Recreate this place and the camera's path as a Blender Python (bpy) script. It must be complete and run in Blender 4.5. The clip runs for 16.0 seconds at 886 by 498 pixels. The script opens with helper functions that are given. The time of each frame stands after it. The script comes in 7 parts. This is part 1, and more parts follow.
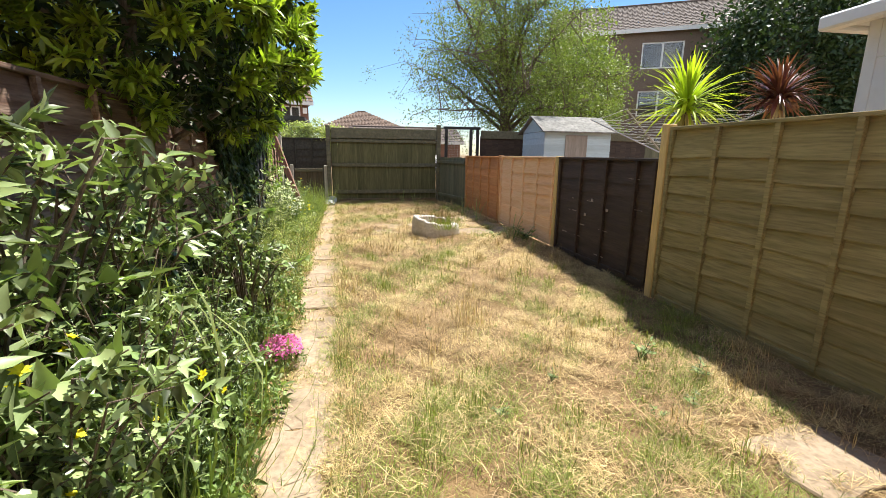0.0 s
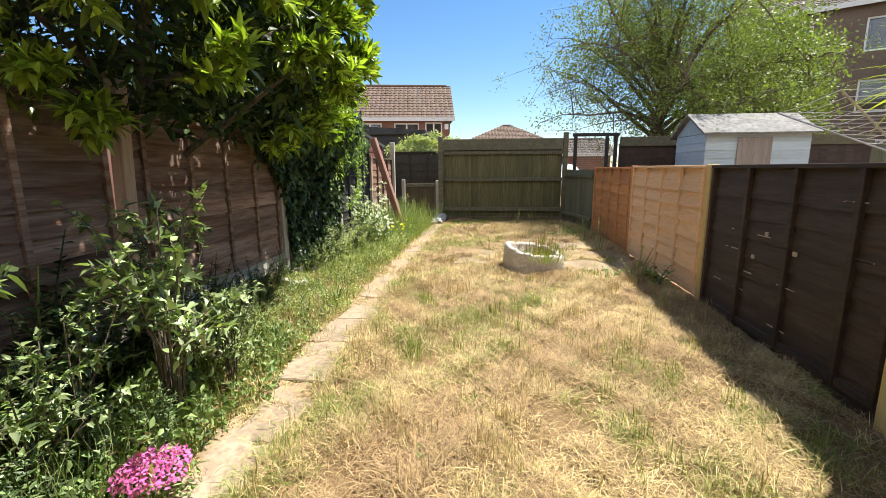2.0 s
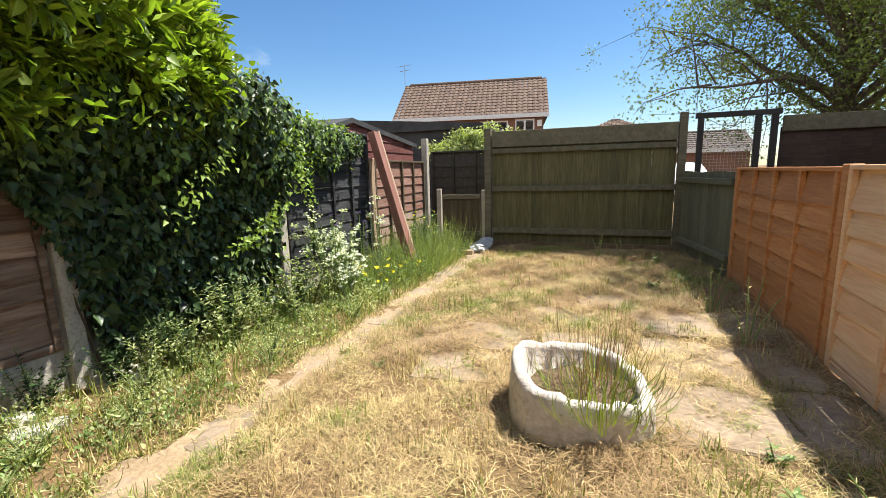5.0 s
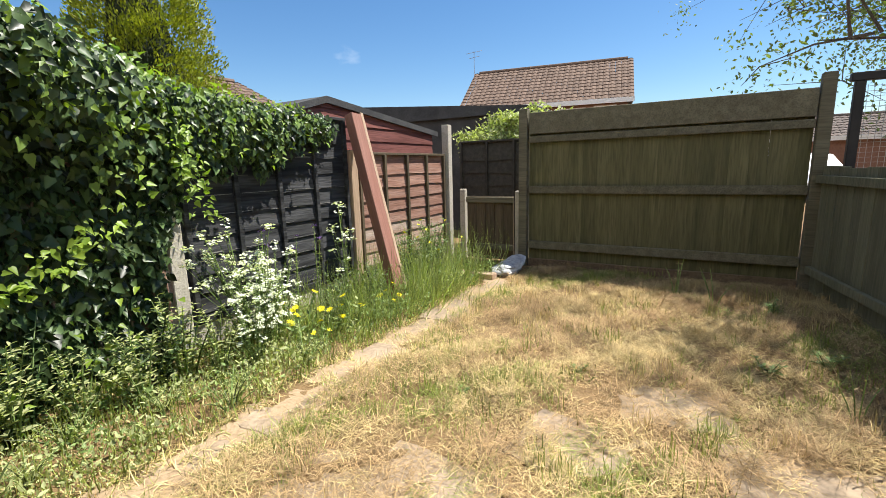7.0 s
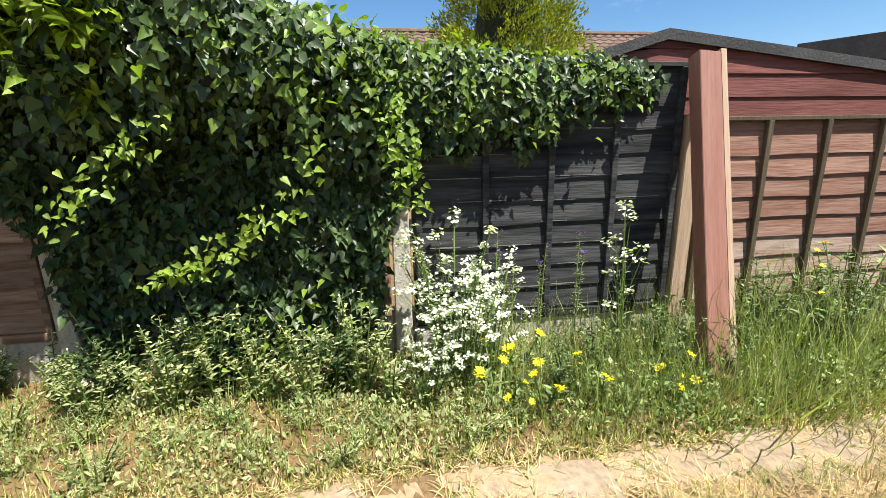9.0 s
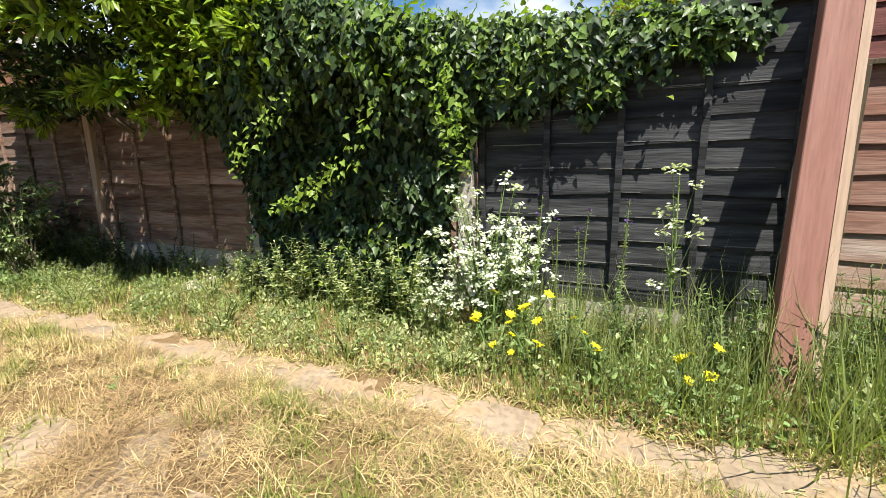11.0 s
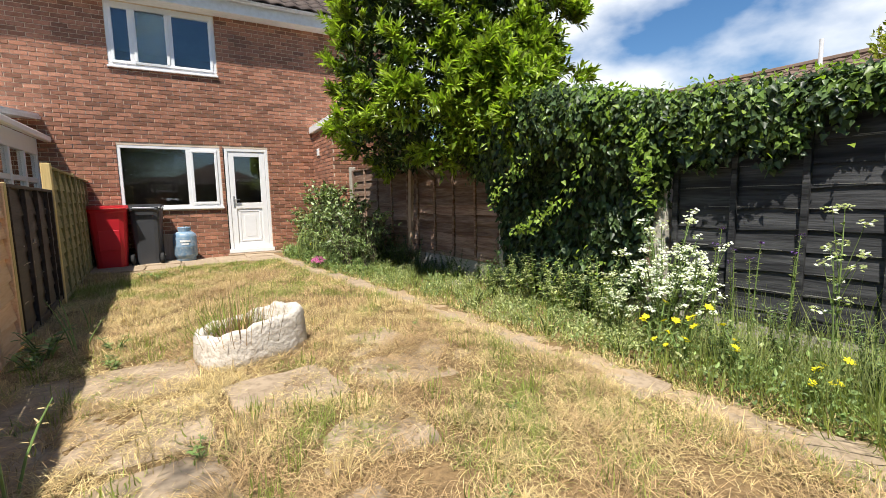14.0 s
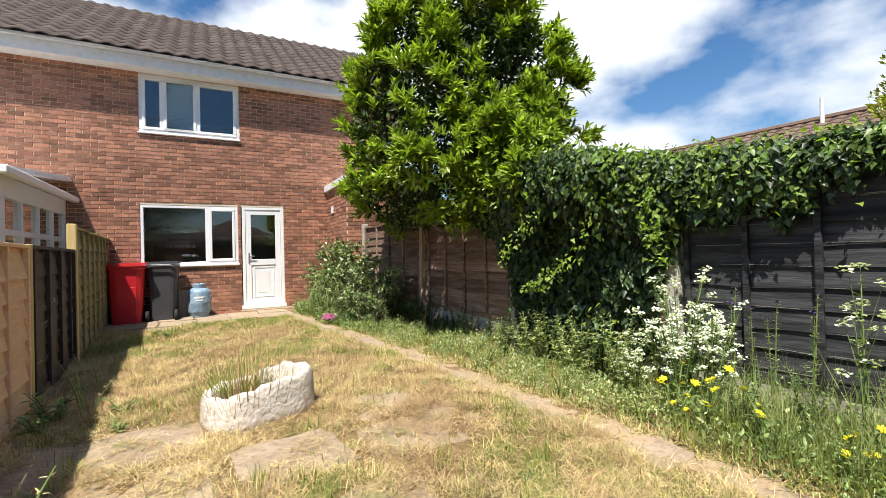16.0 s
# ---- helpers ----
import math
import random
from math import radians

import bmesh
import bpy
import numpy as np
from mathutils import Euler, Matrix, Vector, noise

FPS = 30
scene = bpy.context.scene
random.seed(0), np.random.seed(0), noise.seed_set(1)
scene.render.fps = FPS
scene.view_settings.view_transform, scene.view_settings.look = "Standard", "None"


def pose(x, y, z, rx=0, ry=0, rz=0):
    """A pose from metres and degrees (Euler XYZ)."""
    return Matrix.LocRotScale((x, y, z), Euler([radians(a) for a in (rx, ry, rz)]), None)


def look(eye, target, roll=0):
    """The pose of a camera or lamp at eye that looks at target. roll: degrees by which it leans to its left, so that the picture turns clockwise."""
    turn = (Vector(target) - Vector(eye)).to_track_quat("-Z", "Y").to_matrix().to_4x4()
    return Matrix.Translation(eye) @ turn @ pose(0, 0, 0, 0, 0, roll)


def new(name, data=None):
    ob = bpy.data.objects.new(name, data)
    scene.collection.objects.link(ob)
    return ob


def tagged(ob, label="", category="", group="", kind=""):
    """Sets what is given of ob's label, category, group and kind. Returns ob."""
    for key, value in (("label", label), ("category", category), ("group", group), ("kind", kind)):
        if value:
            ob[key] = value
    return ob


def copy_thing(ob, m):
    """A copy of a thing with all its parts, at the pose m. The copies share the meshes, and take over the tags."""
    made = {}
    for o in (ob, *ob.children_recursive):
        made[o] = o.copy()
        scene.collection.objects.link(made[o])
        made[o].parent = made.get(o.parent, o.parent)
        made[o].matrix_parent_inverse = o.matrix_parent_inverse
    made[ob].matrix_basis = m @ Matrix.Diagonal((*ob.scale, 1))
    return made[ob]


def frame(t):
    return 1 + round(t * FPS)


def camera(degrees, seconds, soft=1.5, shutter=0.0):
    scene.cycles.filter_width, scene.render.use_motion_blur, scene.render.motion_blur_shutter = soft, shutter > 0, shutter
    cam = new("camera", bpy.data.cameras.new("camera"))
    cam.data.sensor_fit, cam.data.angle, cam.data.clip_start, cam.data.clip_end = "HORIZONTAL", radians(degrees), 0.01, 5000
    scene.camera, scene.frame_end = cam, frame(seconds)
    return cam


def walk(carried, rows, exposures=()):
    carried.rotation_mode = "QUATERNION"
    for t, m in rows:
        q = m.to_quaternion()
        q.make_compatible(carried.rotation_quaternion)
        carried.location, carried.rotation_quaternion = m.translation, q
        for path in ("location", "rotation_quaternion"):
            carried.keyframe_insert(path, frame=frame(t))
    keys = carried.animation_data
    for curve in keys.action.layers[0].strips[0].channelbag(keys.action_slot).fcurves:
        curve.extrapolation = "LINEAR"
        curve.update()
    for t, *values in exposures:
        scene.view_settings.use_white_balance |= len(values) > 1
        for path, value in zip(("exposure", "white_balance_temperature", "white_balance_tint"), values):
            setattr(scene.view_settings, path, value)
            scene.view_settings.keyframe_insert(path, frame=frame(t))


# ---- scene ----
LENS = 90.3
PATH = [
    (0.0, (0.622, 0.222, 1.294), (1.052, 2.13, 0.875), 0.7),
    (0.5, (0.824, 0.388, 1.283), (1.08, 2.331, 0.88), 0.3),
    (1.0, (1.018, 0.659, 1.266), (1.093, 2.62, 0.882), -0.1),
    (1.5, (1.256, 1.04, 1.262), (1.171, 3.004, 0.892), -0.3),
    (2.0, (1.495, 1.499, 1.267), (1.268, 3.454, 0.907), -0.3),
    (2.5, (1.629, 2.058, 1.245), (1.285, 3.995, 0.886), -0.5),
    (3.0, (1.769, 2.57, 1.236), (1.34, 4.49, 0.877), -0.7),
    (3.5, (1.886, 3.072, 1.297), (1.393, 4.978, 0.94), -0.9),
    (4.0, (1.945, 3.57, 1.287), (1.386, 5.457, 0.936), -1.1),
    (4.5, (2.012, 4.057, 1.277), (1.384, 5.923, 0.929), -1.3),
    (5.0, (2.064, 4.594, 1.297), (1.378, 6.442, 0.954), -1.4),
    (7.5, (2.162, 6.833, 1.318), (0.905, 8.339, 0.93), -1.6),
    (8.0, (2.112, 7.233, 1.354), (0.524, 8.375, 0.935), -1.6),
    (8.5, (1.955, 7.616, 1.362), (0.118, 8.273, 0.92), -1.5),
    (9.0, (1.68, 7.898, 1.383), (-0.242, 8.165, 0.899), -1.1),
    (11.5, (1.882, 9.308, 1.086), (0.198, 8.304, 0.693), -1.5),
    (12.0, (1.972, 9.562, 1.091), (0.407, 8.373, 0.718), -1.7),
    (12.5, (2.141, 9.722, 1.087), (0.702, 8.375, 0.75), -1.4),
    (13.0, (2.357, 9.831, 1.11), (1.052, 8.347, 0.806), -1.2),
    (13.5, (2.464, 9.889, 1.112), (1.281, 8.3, 0.841), -1.1),
    (14.0, (2.504, 9.917, 1.12), (1.398, 8.266, 0.89), -1.1),
    (14.5, (2.509, 9.93, 1.132), (1.431, 8.254, 0.964), -1.2),
    (15.0, (2.507, 9.931, 1.149), (1.434, 8.246, 1.045), -1.3),
    (15.5, (2.503, 9.935, 1.154), (1.431, 8.247, 1.112), -1.4),
    (16.0, (2.503, 9.936, 1.157), (1.43, 8.249, 1.171), -1.4),
]
EXPOSURES = [(0.0, 1.11), (3.5, 1.13), (5.0, 0.96), (7.5, 0.95), (9.0, 0.99), (11.5, 0.82), (12.5, 0.70), (14.0, 0.71), (16.0, 0.79)]
cam = camera(LENS, 16.0, soft=0.7)
walk(cam, [(t, look(e, g, r)) for t, e, g, r in PATH], EXPOSURES)

# ---- light: high summer sun over the low fence, clear sky with broken cloud behind the house ----
SUN = Vector((0.38, 0.35, 1.0)).normalized()
world = bpy.data.worlds.new("sky")
scene.world = world
world.use_nodes = True
wn, wl = world.node_tree.nodes, world.node_tree.links
wn.clear()
sky = wn.new("ShaderNodeTexSky")
sky.sky_type, sky.sun_disc = "NISHITA", False
sky.sun_elevation = math.asin(SUN.z)
sky.sun_rotation = math.atan2(SUN.x, SUN.y)
sky.dust_density, sky.ozone_density, sky.air_density = 0.3, 3.0, 1.0
wtc = wn.new("ShaderNodeTexCoord")
wmap = wn.new("ShaderNodeMapping")
wmap.inputs["Scale"].default_value = (1.0, 1.0, 1.9)
wmap.inputs["Location"].default_value = (0.35, 0.1, 0.0)
cloud = wn.new("ShaderNodeTexNoise")
cloud.inputs["Scale"].default_value, cloud.inputs["Detail"].default_value, cloud.inputs["Roughness"].default_value = 2.3, 9.0, 0.48
sep = wn.new("ShaderNodeSeparateXYZ")
lean = wn.new("ShaderNodeMath")
lean.operation, lean.inputs[1].default_value = "MULTIPLY", -0.165
addn = wn.new("ShaderNodeMath")
addn.operation = "ADD"
ramp = wn.new("ShaderNodeValToRGB")
ramp.color_ramp.elements[0].position, ramp.color_ramp.elements[1].position = 0.525, 0.64
cmix = wn.new("ShaderNodeMixRGB")
cmix.inputs[2].default_value = (8.2, 8.6, 9.2, 1)
wbg, wout = wn.new("ShaderNodeBackground"), wn.new("ShaderNodeOutputWorld")
wbg.inputs["Strength"].default_value = 0.076
wl.new(wtc.outputs["Generated"], wmap.inputs["Vector"])
wl.new(wmap.outputs["Vector"], cloud.inputs["Vector"])
wl.new(wtc.outputs["Generated"], sep.inputs[0])
wl.new(sep.outputs["Y"], lean.inputs[0])
wl.new(cloud.outputs[0], addn.inputs[0])
wl.new(lean.outputs[0], addn.inputs[1])
bank = wn.new("ShaderNodeVectorMath")
bank.operation = "DOT_PRODUCT"
bank.inputs[1].default_value = Vector((-0.72, -0.60, 0.36)).normalized()
swell = wn.new("ShaderNodeMapRange")
swell.inputs[1].default_value, swell.inputs[2].default_value, swell.inputs[3].default_value, swell.inputs[4].default_value = 0.84, 0.99, 0.0, 0.055
addb = wn.new("ShaderNodeMath")
addb.operation = "ADD"
wl.new(wtc.outputs["Generated"], bank.inputs[0])
wl.new(bank.outputs["Value"], swell.inputs[0])
wl.new(addn.outputs[0], addb.inputs[0])
wl.new(swell.outputs[0], addb.inputs[1])
wl.new(addb.outputs[0], ramp.inputs[0])
wl.new(ramp.outputs[0], cmix.inputs[0])
hue = wn.new("ShaderNodeHueSaturation")
hue.inputs["Saturation"].default_value, hue.inputs["Value"].default_value = 1.22, 1.08
wl.new(sky.outputs[0], hue.inputs["Color"])
wl.new(hue.outputs[0], cmix.inputs[1])
wl.new(cmix.outputs[0], wbg.inputs[0])
wl.new(wbg.outputs[0], wout.inputs[0])
sun = new("sun", bpy.data.lights.new("sun", "SUN"))
sun.data.energy, sun.data.angle, sun.data.color = 5.0, radians(0.53), (1.0, 0.955, 0.88)
sun.matrix_world = look(SUN * 60, (0, 0, 0))


# ---- materials ----
def mat(name, cols, scale=4.0, fine=40.0, rough=0.85, bump=0.3, vary=0.12, island=False, stretch=(1, 1, 1), spec=0.3, metal=0.0, trans=0.0, contrast=(0.35, 0.65), bump_dist=0.01):
    """Two or three colours mixed by a broad and a fine noise, with a random shift per object or per island."""
    m = bpy.data.materials.new(name)
    m.use_nodes = True
    n, l = m.node_tree.nodes, m.node_tree.links
    b = n["Principled BSDF"]
    tc, mp = n.new("ShaderNodeTexCoord"), n.new("ShaderNodeMapping")
    mp.inputs["Scale"].default_value = stretch
    l.new(tc.outputs["Object"], mp.inputs["Vector"])
    src = None
    if island:
        g = n.new("ShaderNodeNewGeometry")
        src = g.outputs["Random Per Island"]
    else:
        g = n.new("ShaderNodeObjectInfo")
        src = g.outputs["Random"]
    off = n.new("ShaderNodeVectorMath")
    off.operation = "MULTIPLY_ADD"
    comb = n.new("ShaderNodeCombineXYZ")
    for i in range(3):
        l.new(src, comb.inputs[i])
    off.inputs[1].default_value = (37.0, 61.0, 23.0)
    l.new(comb.outputs[0], off.inputs[0])
    l.new(mp.outputs[0], off.inputs[2])
    vec = off.outputs[0]
    a, f = n.new("ShaderNodeTexNoise"), n.new("ShaderNodeTexNoise")
    for t, s, d in ((a, scale, 5.0), (f, fine, 6.0)):
        t.inputs["Scale"].default_value, t.inputs["Detail"].default_value = s, d
        l.new(vec, t.inputs["Vector"])
    mr = n.new("ShaderNodeMapRange")
    mr.inputs[1].default_value, mr.inputs[2].default_value = contrast
    l.new(a.outputs[0], mr.inputs[0])
    mix1 = n.new("ShaderNodeMixRGB")
    mix1.inputs[1].default_value, mix1.inputs[2].default_value = (*cols[0], 1), (*cols[1], 1)
    l.new(mr.outputs[0], mix1.inputs[0])
    mr2 = n.new("ShaderNodeMapRange")
    mr2.inputs[1].default_value, mr2.inputs[2].default_value = 0.42, 0.72
    l.new(f.outputs[0], mr2.inputs[0])
    mix2 = n.new("ShaderNodeMixRGB")
    mix2.inputs[2].default_value = (*cols[-1], 1)
    half = n.new("ShaderNodeMath")
    half.operation, half.inputs[1].default_value = "MULTIPLY", 0.6
    l.new(mr2.outputs[0], half.inputs[0])
    l.new(half.outputs[0], mix2.inputs[0])
    l.new(mix1.outputs[0], mix2.inputs[1])
    hsv = n.new("ShaderNodeHueSaturation")
    vr = n.new("ShaderNodeMapRange")
    vr.inputs[3].default_value, vr.inputs[4].default_value = 1 - vary, 1 + vary
    l.new(src, vr.inputs[0])
    l.new(vr.outputs[0], hsv.inputs["Value"])
    l.new(mix2.outputs[0], hsv.inputs["Color"])
    l.new(hsv.outputs[0], b.inputs["Base Color"])
    b.inputs["Roughness"].default_value, b.inputs["Metallic"].default_value = rough, metal
    b.inputs["Specular IOR Level"].default_value = spec
    if bump:
        bp = n.new("ShaderNodeBump")
        bp.inputs["Strength"].default_value, bp.inputs["Distance"].default_value = bump, bump_dist
        l.new(f.outputs[0], bp.inputs["Height"])
        l.new(bp.outputs[0], b.inputs["Normal"])
    if trans:
        ts = n.new("ShaderNodeBsdfTranslucent")
        ms = n.new("ShaderNodeMixShader")
        gain = n.new("ShaderNodeMixRGB")
        gain.blend_type, gain.inputs[0].default_value = "MULTIPLY", 1.0
        gain.inputs[2].default_value = (1.5, 1.75, 0.6, 1)
        l.new(hsv.outputs[0], gain.inputs[1])
        l.new(gain.outputs[0], ts.inputs[0])
        ms.inputs[0].default_value = trans
        l.new(b.outputs[0], ms.inputs[1])
        l.new(ts.outputs[0], ms.inputs[2])
        l.new(ms.outputs[0], n["Material Output"].inputs[0])
    return m


def glass_mat(name, tint, rough=0.02):
    m = bpy.data.materials.new(name)
    m.use_nodes = True
    b = m.node_tree.nodes["Principled BSDF"]
    b.inputs["Base Color"].default_value = (*tint, 1)
    b.inputs["Roughness"].default_value = rough
    b.inputs["Transmission Weight"].default_value = 1.0
    b.inputs["IOR"].default_value = 1.7
    return m


WOOD_ALONG_Y, WOOD_ALONG_X, WOOD_UP = (9, 0.7, 9), (0.7, 9, 9), (9, 9, 0.7)
M = {}
M["olive"] = mat("treated_olive_timber", [(0.24, 0.20, 0.083), (0.34, 0.28, 0.13), (0.14, 0.12, 0.05)], 2.0, 9.0, 0.8, 0.35, 0.14, stretch=WOOD_ALONG_Y)
M["new_post"] = mat("fresh_softwood", [(0.58, 0.42, 0.17), (0.64, 0.48, 0.22), (0.42, 0.30, 0.12)], 2.0, 10.0, 0.75, 0.3, 0.06, stretch=WOOD_UP)
M["dark_brown"] = mat("dark_brown_stain", [(0.043, 0.028, 0.021), (0.07, 0.046, 0.034), (0.022, 0.016, 0.013)], 2.0, 9.0, 0.6, 0.35, 0.15, stretch=WOOD_ALONG_Y)
M["peach"] = mat("pale_peach_softwood", [(0.76, 0.47, 0.27), (0.80, 0.55, 0.34), (0.62, 0.35, 0.18)], 1.6, 8.0, 0.75, 0.3, 0.10, stretch=WOOD_ALONG_Y)
M["orange"] = mat("orange_brown_stain", [(0.46, 0.20, 0.075), (0.55, 0.27, 0.11), (0.32, 0.13, 0.05)], 1.6, 8.0, 0.7, 0.3, 0.14, stretch=WOOD_ALONG_Y)
M["grey_green"] = mat("weathered_green_timber", [(0.13, 0.13, 0.085), (0.17, 0.165, 0.11), (0.07, 0.075, 0.05)], 1.6, 8.0, 0.85, 0.4, 0.14, stretch=WOOD_UP)
M["back"] = mat("old_algae_timber", [(0.098, 0.094, 0.042), (0.15, 0.135, 0.066), (0.045, 0.045, 0.022)], 1.3, 7.0, 0.85, 0.4, 0.12, stretch=WOOD_UP)
M["back_rail"] = mat("old_grey_rail", [(0.115, 0.105, 0.068), (0.165, 0.15, 0.10), (0.055, 0.05, 0.034)], 1.6, 8.0, 0.85, 0.4, 0.1, stretch=WOOD_ALONG_X)
M["red_brown"] = mat("faded_red_brown_stain", [(0.18, 0.098, 0.062), (0.35, 0.25, 0.19), (0.075, 0.04, 0.027)], 2.0, 9.0, 0.8, 0.5, 0.32, stretch=WOOD_ALONG_Y)
M["grey_brown"] = mat("faded_brown_grey_timber", [(0.34, 0.21, 0.15), (0.44, 0.35, 0.29), (0.17, 0.095, 0.065)], 2.4, 9.0, 0.85, 0.4, 0.2, stretch=WOOD_ALONG_Y)
M["black"] = mat("black_fence_stain", [(0.013, 0.0135, 0.015), (0.066, 0.067, 0.069), (0.005, 0.005, 0.006)], 1.6, 9.0, 0.7, 0.45, 0.2, stretch=WOOD_ALONG_Y)
M["plank"] = mat("red_brown_plank_paint", [(0.25, 0.115, 0.085), (0.29, 0.145, 0.11), (0.17, 0.08, 0.06)], 2.0, 9.0, 0.7, 0.3, 0.05, stretch=WOOD_UP)
M["plank_edge"] = mat("bare_sawn_edge", [(0.42, 0.30, 0.21), (0.50, 0.37, 0.27), (0.30, 0.2, 0.13)], 2.0, 9.0, 0.8, 0.3, 0.05, stretch=WOOD_UP)
M["concrete"] = mat("weathered_concrete", [(0.44, 0.405, 0.34), (0.55, 0.51, 0.44), (0.24, 0.215, 0.17)], 3.0, 60.0, 0.9, 0.5, 0.06)
M["slab"] = mat("buff_paving_slab", [(0.31, 0.235, 0.155), (0.40, 0.31, 0.215), (0.16, 0.115, 0.075)], 4.5, 30.0, 0.92, 0.45, 0.09)
M["trough"] = mat("white_washed_stone", [(0.58, 0.52, 0.45), (0.70, 0.65, 0.58), (0.38, 0.32, 0.25)], 5.0, 30.0, 0.85, 0.6, 0.03, bump_dist=0.02)
M["soil"] = mat("dry_garden_soil", [(0.13, 0.09, 0.055), (0.20, 0.14, 0.085), (0.07, 0.048, 0.03)], 6.0, 50.0, 0.95, 0.8, 0.05, bump_dist=0.02)
M["upvc"] = mat("white_upvc", [(0.80, 0.80, 0.80), (0.82, 0.82, 0.82), (0.76, 0.76, 0.755)], 2.0, 12.0, 0.35, 0.03, 0.01, spec=0.5)
M["fascia"] = mat("white_fascia_paint", [(0.74, 0.74, 0.73), (0.79, 0.79, 0.78), (0.62, 0.61, 0.58)], 1.0, 14.0, 0.5, 0.08, 0.02)
M["mortar"] = mat("buff_mortar", [(0.66, 0.53, 0.40), (0.72, 0.59, 0.45), (0.52, 0.41, 0.31)], 3.0, 60.0, 0.95, 0.4, 0.02)
M["brick"] = mat("red_brown_brick", [(0.29, 0.125, 0.075), (0.40, 0.19, 0.12), (0.11, 0.055, 0.042)], 9.0, 70.0, 0.9, 0.5, 0.4, island=True, bump_dist=0.006)
M["brick_one"] = mat("red_brown_brick_single", [(0.29, 0.125, 0.075), (0.40, 0.19, 0.12), (0.11, 0.055, 0.042)], 9.0, 70.0, 0.9, 0.5, 0.4, bump_dist=0.006)
M["far_brick"] = mat("far_brown_brick", [(0.20, 0.105, 0.075), (0.26, 0.14, 0.10), (0.14, 0.075, 0.055)], 0.6, 14.0, 0.9, 0.2, 0.08)
M["flats_brick"] = mat("dull_brown_flats_brick", [(0.17, 0.125, 0.10), (0.21, 0.155, 0.125), (0.13, 0.095, 0.075)], 0.6, 14.0, 0.9, 0.2, 0.08)
M["tile"] = mat("brown_concrete_tile", [(0.075, 0.054, 0.045), (0.11, 0.082, 0.068), (0.045, 0.035, 0.03)], 3.0, 40.0, 0.85, 0.4, 0.2)
M["far_tile"] = mat("orange_brown_roof_tile", [(0.135, 0.09, 0.066), (0.175, 0.118, 0.086), (0.09, 0.06, 0.046)], 1.2, 9.0, 0.85, 0.3, 0.15, island=True)
M["grey_tile"] = mat("grey_brown_roof_tile", [(0.105, 0.082, 0.070), (0.14, 0.11, 0.094), (0.07, 0.056, 0.048)], 1.2, 9.0, 0.85, 0.3, 0.15, island=True)
M["felt"] = mat("black_roofing_felt", [(0.05, 0.05, 0.052), (0.085, 0.085, 0.085), (0.03, 0.03, 0.03)], 4.0, 60.0, 0.75, 0.5, 0.05)
M["grey_felt"] = mat("pale_grey_felt", [(0.17, 0.165, 0.15), (0.27, 0.26, 0.24), (0.07, 0.07, 0.06)], 4.5, 14.0, 0.85, 0.4, 0.04)
M["shed_red"] = mat("dark_red_shed_stain", [(0.16, 0.055, 0.045), (0.24, 0.09, 0.075), (0.09, 0.03, 0.025)], 2.0, 9.0, 0.75, 0.35, 0.2, stretch=WOOD_ALONG_Y)
M["shed_blue"] = mat("pale_blue_shed_paint", [(0.44, 0.54, 0.60), (0.52, 0.62, 0.68), (0.36, 0.44, 0.49)], 1.5, 9.0, 0.7, 0.25, 0.1, stretch=WOOD_ALONG_X)
M["shed_door"] = mat("weathered_grey_brown_ply", [(0.27, 0.235, 0.205), (0.34, 0.30, 0.27), (0.19, 0.165, 0.14)], 2.0, 10.0, 0.8, 0.3, 0.05, stretch=WOOD_UP)
M["red_bin"] = mat("red_bin_plastic", [(0.55, 0.012, 0.025), (0.60, 0.018, 0.03), (0.46, 0.012, 0.02)], 2.0, 60.0, 0.42, 0.06, 0.02, spec=0.5)
M["grey_bin"] = mat("dark_grey_bin_plastic", [(0.045, 0.047, 0.052), (0.06, 0.062, 0.068), (0.035, 0.036, 0.04)], 2.0, 60.0, 0.45, 0.06, 0.02, spec=0.5)
M["rubber"] = mat("black_rubber", [(0.02, 0.02, 0.02), (0.03, 0.03, 0.03), (0.015, 0.015, 0.015)], 3.0, 40.0, 0.8, 0.2, 0.02)
M["blue_keg"] = mat("scuffed_blue_cylinder_paint", [(0.14, 0.25, 0.37), (0.21, 0.32, 0.43), (0.42, 0.45, 0.46)], 5.0, 25.0, 0.45, 0.15, 0.03, spec=0.5)
M["steel"] = mat("dull_grey_steel", [(0.35, 0.36, 0.37), (0.45, 0.45, 0.45), (0.25, 0.25, 0.25)], 5.0, 40.0, 0.4, 0.1, 0.03, metal=0.7)
M["bag"] = mat("crumpled_white_plastic_bag", [(0.36, 0.37, 0.39), (0.55, 0.55, 0.55), (0.10, 0.12, 0.16)], 9.0, 24.0, 0.45, 0.3, 0.03)
M["bark"] = mat("grey_brown_bark", [(0.13, 0.10, 0.07), (0.19, 0.15, 0.11), (0.07, 0.055, 0.04)], 6.0, 30.0, 0.95, 0.8, 0.08, stretch=(3, 3, 0.6), bump_dist=0.02)
M["laurel"] = mat("glossy_laurel_leaf", [(0.18, 0.255, 0.028), (0.37, 0.45, 0.06), (0.06, 0.105, 0.016)], 1.5, 6.0, 0.28, 0.0, 0.75, island=True, trans=0.3, spec=0.55)
# Near-black copy of the laurel green: the crown's inner shade as leaf colour.
M["laurel_shade"] = mat("shaded_laurel_leaf", [(0.022, 0.042, 0.008), (0.04, 0.066, 0.012), (0.012, 0.022, 0.005)], 1.5, 6.0, 0.5, 0.0, 0.5, island=True, trans=0.03, spec=0.2)
